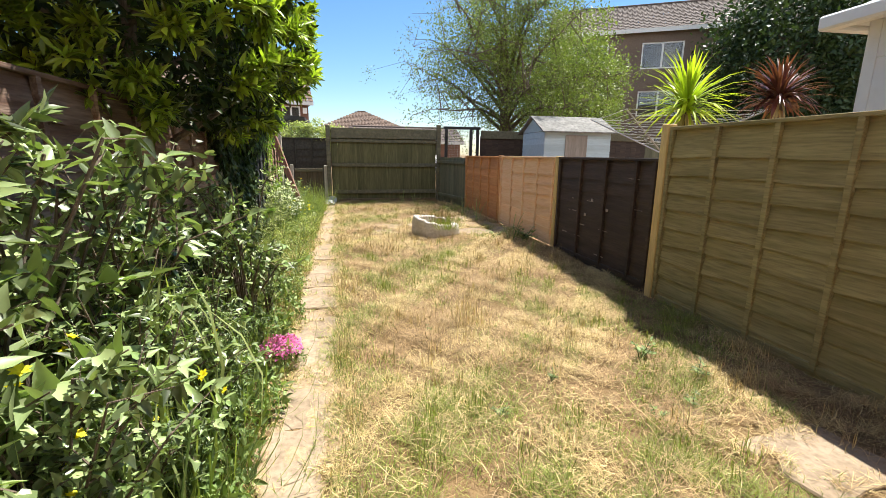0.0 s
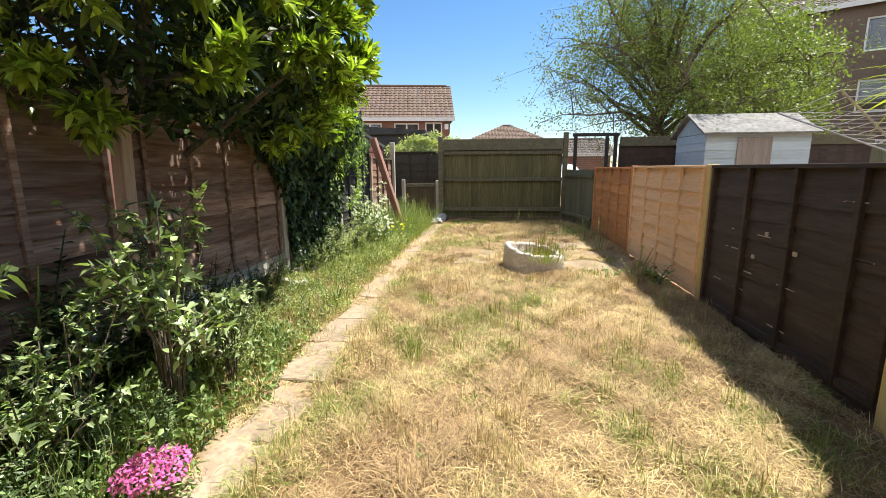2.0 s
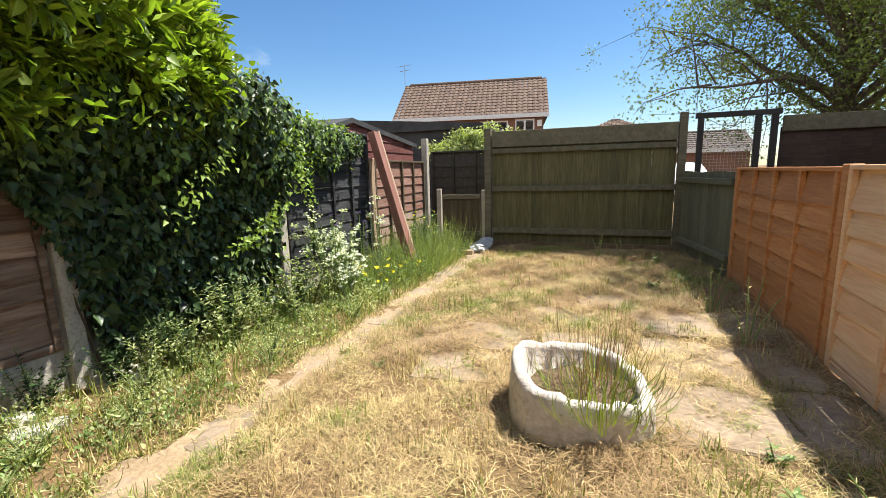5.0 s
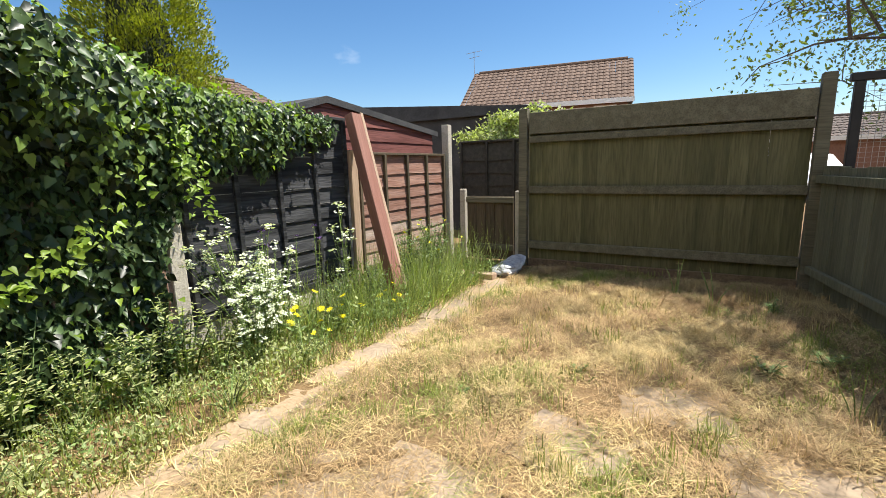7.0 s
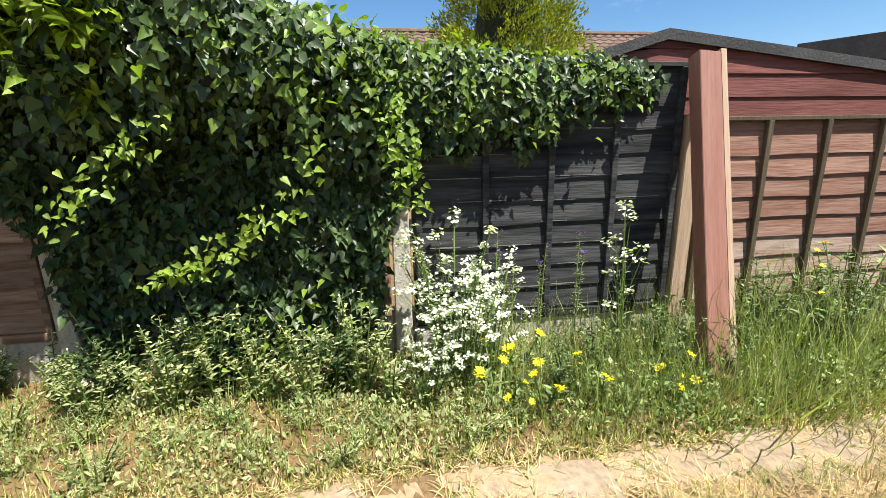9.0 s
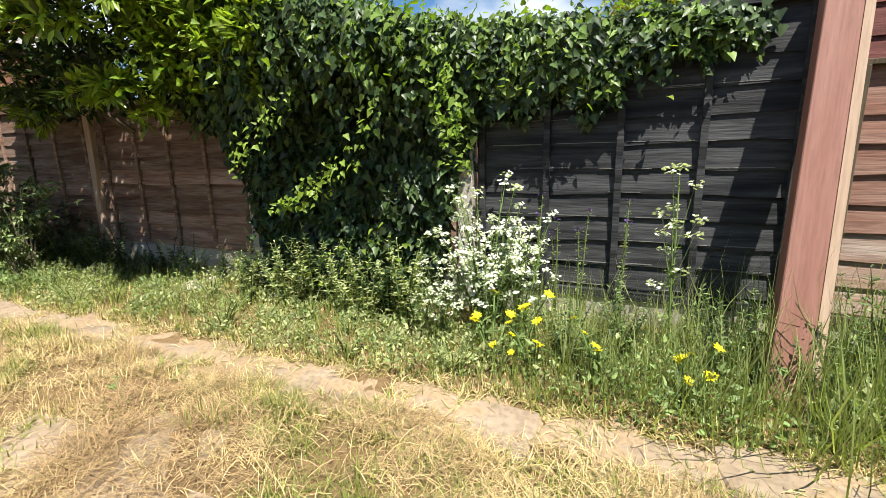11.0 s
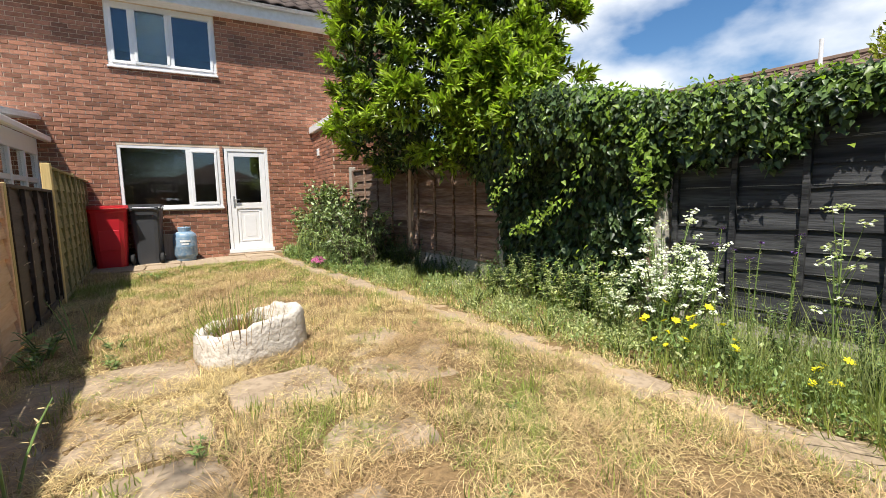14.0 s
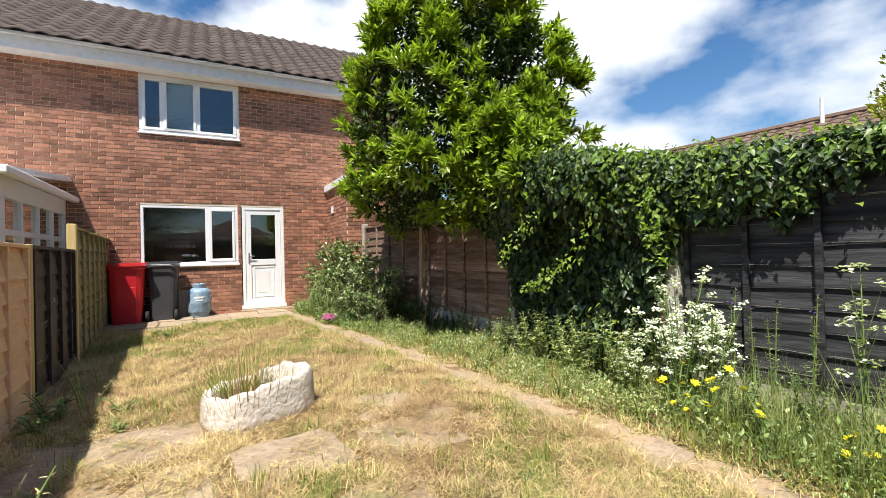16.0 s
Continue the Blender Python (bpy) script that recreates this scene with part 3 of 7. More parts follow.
def closeboard(at, length, z0, z1, material, rail_mat, label, width=0.13, rails=(), side=-1, group="fence panels"):
    """Upright lapped boards with level rails."""
    ob = empty("garden_fence", at, label, "fence", group)
    n = max(1, round(length / width))
    rng = random.Random(n * 31 + int(z1 * 100))
    for k in range(n):
        y = length * k / n
        d = rng.uniform(-0.004, 0.004)
        bm = bmesh.new()
        box(bm, -0.009 + d, 0.011 + d, y + 0.001, y + length / n + 0.008, z0, z1 + rng.uniform(-0.008, 0.008), bevel=0.002, turn=Matrix.Rotation(rng.uniform(-0.004, 0.004), 4, "X"))
        part("board", bm, material, ob)
    for z, hh in rails:
        boxes("rail", [(min(side * 0.016, side * 0.06), max(side * 0.016, side * 0.06), 0, length, z - hh / 2, z + hh / 2)], rail_mat, ob, bevel=0.004)
    return ob


m, ln = along(RX - 0.01, 10.02, 3.06, 11.5)
closeboard(m, ln, -0.03, 1.23, M["grey_green"], M["grey_green"], "old grey-green upright board fence panel", 0.14, ((1.12, 0.07), (0.3, 0.07)))
# the tall back fence: rails towards the garden
m, ln = along(2.96, 11.56, 0.36, 11.56)
closeboard(m, ln, 0.02, 1.87, M["back"], M["back_rail"], "tall olive-brown upright board fence along the garden's end", 0.15, ((1.60, 0.075), (1.02, 0.085), (0.36, 0.09)), side=-1)
m, ln = along(2.96, 11.52, 0.36, 11.52)
tagged(boxes("fence_top_board", [(-0.02, 0.02, 0, ln, 1.66, 1.90)], M["back_rail"], bevel=0.004, at=m), "weathered grey board along the top of the back fence", "fence board")
tagged(boxes("gravel_board", [(-0.02, 0.02, 0, ln, -0.05, 0.19)], M["soil"], bevel=0.004, at=m), "dark soil-stained gravel board under the back fence", "fence board")
post(3.02, 11.54, 2.02, M["back_rail"], "grey weathered post at the back fence's end", 0.1)
post(0.29, 11.53, 1.95, M["back_rail"], "grey weathered post beside the low gate", 0.1)

# left boundary
LX = -0.88
PANEL_L = "faded red-brown lap fence panel, partly overgrown"
for y0, y1, z1, mt, lab in ((-0.3, 1.75, 1.66, "red_brown", PANEL_L), (1.83, 3.98, 1.66, "red_brown", PANEL_L), (4.1, 6.1, 1.62, "red_brown", PANEL_L), (6.22, 7.93, 1.66, "red_brown", "faded red-brown lap fence panel buried in ivy")):
    m, ln = along(LX, y0, LX, y1)
    lap_panel(m, ln, 0.36, z1, M[mt], lab, 10, 5, side=1, lap=0.026, ys=[0.15, 0.61, 1.06, 1.52, 1.95] if y0 == 4.1 else None)
    tagged(boxes("gravel_board", [(LX - 0.022, LX + 0.022, y0, y1, -0.05, 0.335)], M["concrete"], bevel=0.005), "pale concrete gravel board with dappled stains", "fence board")
m, ln = along(LX, 8.07, LX, 9.72)
black_fence = lap_panel(m, ln, 0.28, 1.78, M["black"], "black-stained lap fence panel with scuffed edges", 11, 5, side=1)
tagged(boxes("gravel_board", [(LX - 0.022, LX + 0.022, 8.07, 9.72, -0.05, 0.26)], M["concrete"], bevel=0.005), "concrete gravel board under the black panel", "fence board")
brng = random.Random(41)
for k in range(46):
    i, y, w = brng.randint(1, 10), brng.uniform(0.03, 1.4), brng.uniform(0.05, 0.35)
    z = 0.28 + i * 1.5 / 11 - 0.086 + brng.uniform(0.0, 0.01)
    boxes("scuff", [(0.0205, 0.0238, y, min(1.63, y + w), z, z + brng.uniform(0.002, 0.005))], M["grey_felt"], black_fence, "bare pale worn edge")
m, ln = along(LX, 9.86, LX, 11.6)
faded = lap_panel(m, ln, 0.26, 1.47, M["grey_brown"], "faded brown-grey lap fence panel below the shed wall", 9, 5, side=1, batten_mat=M["old_brown"])
tagged(boxes("gravel_board", [(LX - 0.022, LX + 0.022, 9.86, 11.6, -0.05, 0.24)], M["concrete"], bevel=0.005), "concrete gravel board under the brown-grey panel", "fence board")
for k, b in enumerate([c for c in faded.children if c.name.startswith("board")]):
    if k > 3:
        b.data.materials[0] = M["red_fade"]
CP = "pale weathered concrete fence post"
for y, z in ((1.79, 1.74), (6.16, 1.62), (8.0, 1.62)):
    post(LX + 0.015, y, z, M["concrete"], CP, 0.1)
post(LX + 0.03, 4.04, 1.82, M["plank_edge"], "weathered tan timber fence post leaning a little", 0.088, tilt=(-2.5, 0))
post(LX + 0.015, 9.79, 1.5, M["plank_edge"], "tan sawn timber post between black and brown panels", 0.1)
post(LX + 0.03, 11.68, 1.86, M["concrete"], "tall pale concrete fence post by the low gate", 0.1)

# the leaning timber and its bare edge
bm = bmesh.new()
box(bm, -0.05, 0.05, -0.07, 0.06, -0.05, 1.84, bevel=0.004)
lean_post = tagged(part("leaning_timber", bm, M["plank"], at=Matrix.Translation((-0.19, 9.60, 0.08)) @ Euler((radians(-5), radians(-18.5), 0)).to_matrix().to_4x4()), "red-brown painted timber leaning against the fence", "timber")
boxes("bare_edge", [(-0.048, 0.048, 0.062, 0.095, -0.05, 1.86)], M["plank_edge"], lean_post, "bare sawn edge")


# ---- the low gate corner ----
ob = empty("garden_gate", pose(-0.55, 11.62, 0), "low brown board gate in the back corner", "gate")
for k in range(5):
    boxes("board", [(0.03 + k * 0.13, 0.155 + k * 0.13, -0.012, 0.012, 0.12, 0.93)], M["old_brown"], ob, bevel=0.003)
for z in (0.25, 0.85):
    boxes("rail", [(0.03, 0.68, -0.045, -0.013, z, z + 0.07)], M["back_rail"], ob, bevel=0.003)
post(-0.6, 11.66, 1.02, M["concrete"], "short pale post of the low gate", 0.075)
post(0.2, 11.6, 1.0, M["concrete"], "short pale post beside the back fence", 0.075)
m, ln = along(0.3, 12.35, -1.0, 12.35)
lap_panel(m, ln, 0.02, 1.66, M["dark_timber"], "dark grey-brown lap fence panel behind the gate", 9, 4, side=-1)
bm = bmesh.new()
box(bm, -0.18, 0.26, 10.66, 10.78, 0.05, 0.16, bevel=0.006, turn=None)
tagged(part("loose_plank", bm, M["plank_edge"]), "bare timber plank lying on the ground", "plank")


# ---- dark shed over the left fence ----
def side_shed():
    ob = empty("garden_shed", pose(LX - 0.2, 9.7, 0), "dark red timber shed with a black felt roof", "shed")
    for i in range(10):
        z0 = 0.6 + i * 0.145
        top = z0 + 0.15
        half_l = min(0.55, (1.95 - z0) / 0.3)
        half_r = min(1.95, (1.95 - z0) / 0.112)
        if half_r < 0.2:
            continue
        bm = bmesh.new()
        hl = max(0.05, half_l)
        rows = []
        for yy in (-hl, -hl / 2, 0.0, half_r * 0.3, half_r * 0.6, half_r * 0.8, half_r):
            lim = max(z0 + 0.004, min(top, 1.965 - (0.112 if yy > 0 else 0.3) * abs(yy)))
            rows.append([bm.verts.new((0.026, yy, z0)), bm.verts.new((0.014, yy, lim)), bm.verts.new((-0.008, yy, lim)), bm.verts.new((-0.004, yy, z0))])
        for r0, r1 in zip(rows, rows[1:]):
            for q in range(4):
                bm.faces.new((r0[q], r0[(q + 1) % 4], r1[(q + 1) % 4], r1[q]))
        bm.faces.new(rows[0])
        bm.faces.new(rows[-1][::-1])
        part("board", bm, M["shed_red"], ob)
    bm = bmesh.new()
    V = [(0.035, 0, 1.98), (0.035, 2.06, 1.75), (-2.6, 2.06, 1.75), (-2.6, 0, 1.98)]
    W = [(0.035, -0.62, 1.80), (0.035, 0, 1.98), (-2.6, 0, 1.98), (-2.6, -0.62, 1.80)]
    for q in (V, W):
        lo = [bm.verts.new(p) for p in q]
        hi = [bm.verts.new((p[0], p[1], p[2] + 0.035)) for p in q]
        bm.faces.new(lo)
        bm.faces.new(hi)
        for k in range(4):
            bm.faces.new((lo[k], lo[(k + 1) % 4], hi[(k + 1) % 4], hi[k]))
    part("roof_felt", bm, M["felt"], ob, "black mineral felt with a curled edge")
    bm = bmesh.new()
    for a, b in (((0.0, 1.975), (2.06, 1.745)), ((-0.62, 1.795), (0.0, 1.975))):
        vs = [bm.verts.new((x, y, z + dz)) for x in (0.028, 0.05) for (y, z) in (a, b) for dz in (-0.022, 0.042)]
        for q in ((0, 1, 3, 2), (4, 6, 7, 5), (0, 4, 5, 1), (2, 3, 7, 6), (0, 2, 6, 4), (1, 5, 7, 3)):
            bm.faces.new([vs[i] for i in q])
    part("bargeboard", bm, M["felt"], ob)
    boxes("wall", [(-2.5, -0.03, -0.55, 1.95, 0.0, 1.70)], M["shed_red"], ob)


side_shed()

# ---- trough planter ----
def trough():
    bm = bmesh.new()
    seg = 44
    prof = [(1.05, -0.03), (1.03, 0.08), (1.0, 0.19), (0.99, 0.245), (0.95, 0.268), (0.84, 0.265), (0.80, 0.24), (0.79, 0.12)]
    rings = []
    for r, z in prof:
        ring = []
        for k in range(seg):
            a = k * math.tau / seg
            c, s = math.cos(a), math.sin(a)
            ex = 0.62
            x = math.copysign(abs(c) ** ex, c) * 0.35 * r
            y = math.copysign(abs(s) ** ex, s) * 0.30 * r
            w = 0.012 * math.sin(5 * a + 1) + 0.009 * math.sin(11 * a + z * 20) + 0.006 * math.sin(23 * a + 40 * z)
            dz = (-0.055 * math.cos(a) + 0.03 * math.sin(a) + 0.010 * math.sin(9 * a) + 0.007 * math.sin(19 * a)) * max(0.0, z / 0.265)
            ring.append(bm.verts.new((x * (1 + w), y * (1 + w), z + dz)))
        rings.append(ring)
    for r0, r1 in zip(rings, rings[1:]):
        for k in range(seg):
            bm.faces.new((r0[k], r0[(k + 1) % seg], r1[(k + 1) % seg], r1[k]))
    bm.faces.new(rings[-1])
    bm.faces.new(rings[0][::-1])
    ob = tagged(part("planter", bm, M["trough"], at=pose(1.97, 6.72, 0.075, 0, 0, 14) @ Matrix.Scale(0.94, 4), smooth=True), "whitewashed rough stone planter sunk in the lawn", "planter")
    bm = bmesh.new()
    vs = [bm.verts.new((0.27 * math.cos(k * math.tau / 24), 0.235 * math.sin(k * math.tau / 24), 0.175 + 0.012 * math.sin(k * 2.3))) for k in range(24)]
    c = bm.verts.new((0, 0, 0.20))
    for k in range(24):
        bm.faces.new((vs[k], vs[(k + 1) % 24], c))
    part("soil", bm, M["soil"], ob, "dry potting soil")
    return ob


trough()


# ---- paving ----
def slab(name, cx, cy, w, d, material, label, rot=0.0, h=0.06, lift=0.013, seed=0, parent=None):
    rng = random.Random(seed)
    bm = bmesh.new()
    n = 5
    ring = []
    for (x0, y0, x1, y1) in ((-1, -1, 1, -1), (1, -1, 1, 1), (1, 1, -1, 1), (-1, 1, -1, -1)):
        for k in range(n):
            f = k / n
            ring.append(((x0 + (x1 - x0) * f) * w / 2 + rng.uniform(-0.014, 0.014), (y0 + (y1 - y0) * f) * d / 2 + rng.uniform(-0.014, 0.014)))
    top = [bm.verts.new((x * 0.975, y * 0.975, lift)) for x, y in ring]
    mid = [bm.verts.new((x, y, lift - 0.008)) for x, y in ring]
    low = [bm.verts.new((x, y, lift - h)) for x, y in ring]
    k = len(ring)
    bm.faces.new(top)
    for a, b in ((mid, top), (low, mid)):
        for i in range(k):
            bm.faces.new((a[i], a[(i + 1) % k], b[(i + 1) % k], b[i]))
    z = float(gz(cx, cy))
    ob = part(name, bm, material, parent, at=pose(cx, cy, z, rng.uniform(-0.8, 0.8), rng.uniform(-0.8, 0.8), rot))
    return ob if parent else tagged(ob, label, "paving slab", "paving slabs")


def path_half(y, side):
    """Half the width of the worn strip at y, on one side."""
    return 0.165 + 0.05 * wob(y * 3.1, 1.0 + side * 2, 1.0, side) + 0.035 * wob(y * 9.0, 2.0 - side, 1.0, 2.0 + side)


def joint_sand(parent):
    ys = np.arange(1.1, 10.75, 0.03)
    V, F = [], []
    for i, y in enumerate(ys):
        c = 0.40 - 0.006 * (y - 2)
        wl, wr = float(path_half(y, -1)), float(path_half(y, 1))
        for f in (-wl - 0.03, -wl, -0.11, -0.04, 0.04, 0.11, wr, wr + 0.03):
            edge = f < -wl - 0.001 or f > wr + 0.001
            lump = 0.012 * float(wob(y * 5, f * 20, 1.0, 3.0))
            V.append((c + f, y, float(gz(c, y)) + (-0.02 if edge else 0.004 + lump)))
        if i:
            for q in range(7):
                a = (i - 1) * 8 + q
                F.append((a, a + 1, a + 9, a + 8))
    return tagged(link("joint_sand", V, F, M["sand"], parent, "sandy dirt drifted over the slabs", smooth=True), kind="stuff")


path_ob = empty("pavement", pose(0, 0, 0), "narrow buff concrete slab path along the flower bed", "path", kind="structure")
joint_sand(path_ob)
y, k = 1.15, 0
prng = random.Random(3)
while y < 10.5:
    d = prng.uniform(0.42, 0.62)
    cx = 0.40 - 0.006 * (y - 2) + prng.uniform(-0.02, 0.02)
    slab("paving_slab", cx, y + d / 2, 0.28 + prng.uniform(-0.06, 0.05), d - 0.008, M["slab"], "", prng.uniform(-1.2, 1.2), seed=k, parent=path_ob, lift=0.008 if y < 5 else 0.004)
    y += d
    k += 1
FLAG = "worn buff flagstone set in the dry lawn"
for i, (cx, cy, w, d, r) in enumerate(((2.62, 6.9, 0.62, 0.6, 4), (2.64, 7.56, 0.66, 0.62, -3), (3.08, 6.95, 0.30, 0.62, 2), (3.08, 7.6, 0.28, 0.6, 0), (1.22, 7.05, 0.5, 0.42, 6), (1.3, 7.62, 0.55, 0.5, -4), (1.95, 7.55, 0.55, 0.5, 3), (0.95, 7.5, 0.35, 0.4, 8), (2.62, 8.25, 0.6, 0.55, 6), (1.75, 8.2, 0.5, 0.42, -6), (3.05, 8.3, 0.28, 0.6, 2), (2.1, 8.75, 0.5, 0.4, 9))):
    slab("flagstone", cx, cy, w, d, M["slab"], FLAG, r, seed=50 + i)
for i in range(6):
    for j in range(2):
        slab("patio_slab", 0.62 + i * 0.56, 0.36 + j * 0.56, 0.545, 0.545, M["slab"], "buff concrete patio slab beside the house", -4.3, seed=90 + i * 2 + j, lift=0.016)
slab("patio_slab", 2.6, 1.5, 0.5, 0.4, M["slab"], "loose buff concrete slab at the lawn's edge", 8, seed=120)


# ---- the house: brick back wall, tiled roof, white windows ----
HP = pose(0, 0, 0, 0, 0, -4.3)
WY = 0.048
house = empty("house", HP, "red-brown brick terraced house with white windows and tiled roof", "house")
OPEN = ((1.12, 2.85, 3.59, 4.70), (1.18, 2.86, 1.03, 2.20), (0.28, 1.12, 0.10, 2.20))
WX0, WX1, WZ = -2.6, 7.4, 4.86


def wall_with_openings(x0, x1, z0, z1, y0, y1, holes, material, parent, name="wall"):
    xs = sorted({x0, x1, *[h[0] for h in holes], *[h[1] for h in holes]})
    zs = sorted({z0, z1, *[h[2] for h in holes], *[h[3] for h in holes]})
    bm = bmesh.new()
    for xa, xb in zip(xs, xs[1:]):
        for za, zb in zip(zs, zs[1:]):
            cx, cz = (xa + xb) / 2, (za + zb) / 2
            if not any(h[0] < cx < h[1] and h[2] < cz < h[3] for h in holes):
                box(bm, xa, xb, y0, y1, za, zb)
    bmesh.ops.remove_doubles(bm, verts=bm.verts, dist=0.0005)
    return part(name, bm, material, parent)


hw = wall_with_openings(WX0, WX1, -0.2, WZ, WY - 0.26, WY - 0.008, OPEN, M["mortar"], house)
BL, BH, BG, COURSE = 0.215, 0.065, 0.010, 0.075
BV = [(-BL / 2, 0, -BH / 2), (BL / 2, 0, -BH / 2), (BL / 2, 0, BH / 2), (-BL / 2, 0, BH / 2), (-BL / 2 + 0.004, 0.011, -BH / 2 + 0.004), (BL / 2 - 0.004, 0.011, -BH / 2 + 0.004), (BL / 2 - 0.004, 0.011, BH / 2 - 0.004), (-BL / 2 + 0.004, 0.011, BH / 2 - 0.004)]
BF = [(4, 5, 6, 7), (0, 1, 5, 4), (1, 2, 6, 5), (2, 3, 7, 6), (3, 0, 4, 7)]


def brick_runs(x0, x1, z0, z1, holes):
    """Centres and lengths of bricks in stretcher bond, cut at the openings."""
    out = []
    n = int((z1 - z0) / COURSE)
    for i in range(n):
        zc = z0 + (i + 0.5) * COURSE
        cuts = [(x0, x1)]
        for h in holes:
            if h[2] - 0.02 < zc < h[3] + 0.02:
                cuts = [c for a, b in cuts for c in ((a, min(b, h[0])), (max(a, h[1]), b)) if c[1] - c[0] > 0.03]
        for a, b in cuts:
            x = math.floor((a - x0) / 0.225) * 0.225 + x0 - (0.1125 if i % 2 else 0.0)
            while x < b:
                xa, xb = max(x, a) + BG / 2, min(x + 0.225, b) - BG / 2
                if xb - xa > 0.03:
                    out.append(((xa + xb) / 2, xb - xa, zc))
                x += 0.225
    return out


def brickwork(runs, make, parent, material, joined, label=""):
    """300 bricks nearest the door are single pieces, the rest one joined mesh."""
    runs = sorted(runs, key=lambda r: abs(r[0] - 0.9) + abs(r[2] - 1.3))
    me = bpy.data.meshes.new("brick")
    me.from_pydata(BV, [], BF)
    me.materials.append(material)
    rng = random.Random(11)
    for x, w, z in runs[:300 if make else 0]:
        shared("brick", me, parent, Matrix.Translation((x, WY - 0.008 + rng.uniform(-0.002, 0.001), z)) @ Matrix.Diagonal((w / BL, 1, 1, 1)))
    V, F = [], []
    for x, w, z in runs[300 if make else 0:]:
        b = len(V)
        o = rng.uniform(-0.002, 0.001)
        V += [(x + vx * w / BL, WY - 0.008 + vy + o, z + vz) for vx, vy, vz in BV]
        F += [tuple(b + i for i in f) for f in BF]
    ob = link("brickwork", V, F, joined, parent)
    return tagged(ob, "red-brown bricks in stretcher bond", kind="stuff")


brickwork(brick_runs(WX0, WX1, 0.0, WZ, OPEN), True, hw, M["brick_one"], M["brick"])

# the neighbour's brick outhouse that comes forward beyond the door
outhouse = empty("brick_outhouse", HP, "brick outhouse wall with a white fascia beside the door", "outhouse")
ow = boxes("wall", [(-2.6, -0.672, WY + 0.01, 1.6, -0.1, 2.55)], M["mortar"], outhouse)
V, F = [], []
rng = random.Random(5)
for x, w, z in brick_runs(0.06, 1.6, 0.0, 2.55, ()):
    b = len(V)
    V += [(-0.672 + vy, x - vx * w / BL, z + vz) for vx, vy, vz in BV]
    F += [tuple(b + i for i in f) for f in BF]
for x, w, z in brick_runs(-2.6, -0.66, 0.0, 2.55, ()):
    b = len(V)
    V += [(x + vx * w / BL, 1.6 + vy, z + vz) for vx, vy, vz in BV]
    F += [tuple(b + i for i in f) for f in BF]
tagged(link("brickwork", V, F, M["brick"], ow), "red-brown bricks in stretcher bond", kind="stuff")
boxes("fascia", [(-2.7, -0.60, WY + 0.02, 1.68, 2.56, 2.70)], M["fascia"], outhouse, bevel=0.006)
boxes("vent", [(-0.66, -0.64, 0.5, 0.66, 2.05, 2.2)], M["fascia"], outhouse, bevel=0.004)


def window(x0, x1, z0, z1, bars, name="window", sashes=()):
    """A white frame with mullions, opening sashes and panes, set in the wall."""
    ob = empty(name, pose(0, 0, 0), "white plastic window with dark glass", "")
    del ob["label"]
    ob.parent = house
    f = 0.055
    yb, yf = WY - 0.07, WY - 0.012
    boxes("window_frame", [(x0, x1, yb, yf, z0, z0 + f), (x0, x1, yb, yf, z1 - f, z1), (x0, x0 + f, yb, yf, z0 + f, z1 - f), (x1 - f, x1, yb, yf, z0 + f, z1 - f)] + [(b - 0.035, b + 0.035, yb, yf, z0 + f, z1 - f) for b in bars], M["upvc"], ob, bevel=0.006)
    edges = [x0 + f, *[e for b in bars for e in (b - 0.035, b + 0.035)], x1 - f]
    for i in range(0, len(edges), 2):
        a, b = edges[i], edges[i + 1]
        if i // 2 in sashes:
            s = 0.05
            boxes("sash", [(a, b, yb, yf + 0.014, z0 + f, z0 + f + s), (a, b, yb, yf + 0.014, z1 - f - s, z1 - f), (a, a + s, yb, yf + 0.014, z0 + f + s, z1 - f - s), (b - s, b, yb, yf + 0.014, z0 + f + s, z1 - f - s)], M["upvc"], ob, bevel=0.006)
            a, b, za, zb = a + s, b - s, z0 + f + s, z1 - f - s
        else:
            za, zb = z0 + f, z1 - f
        p = boxes("pane", [(a, b, WY - 0.046, WY - 0.040, za, zb)], M["pane"], ob)
        p.visible_shadow = False
    boxes("window_sill", [(x0 - 0.02, x1 + 0.02, WY - 0.06, WY + 0.045, z0 - 0.035, z0 - 0.002)], M["upvc"], ob, bevel=0.005)
    return ob


window(1.12, 2.85, 3.59, 4.70, (2.48, 1.86), sashes=(0, 2))
window(1.18, 2.86, 1.03, 2.20, (1.74,), sashes=(0,))


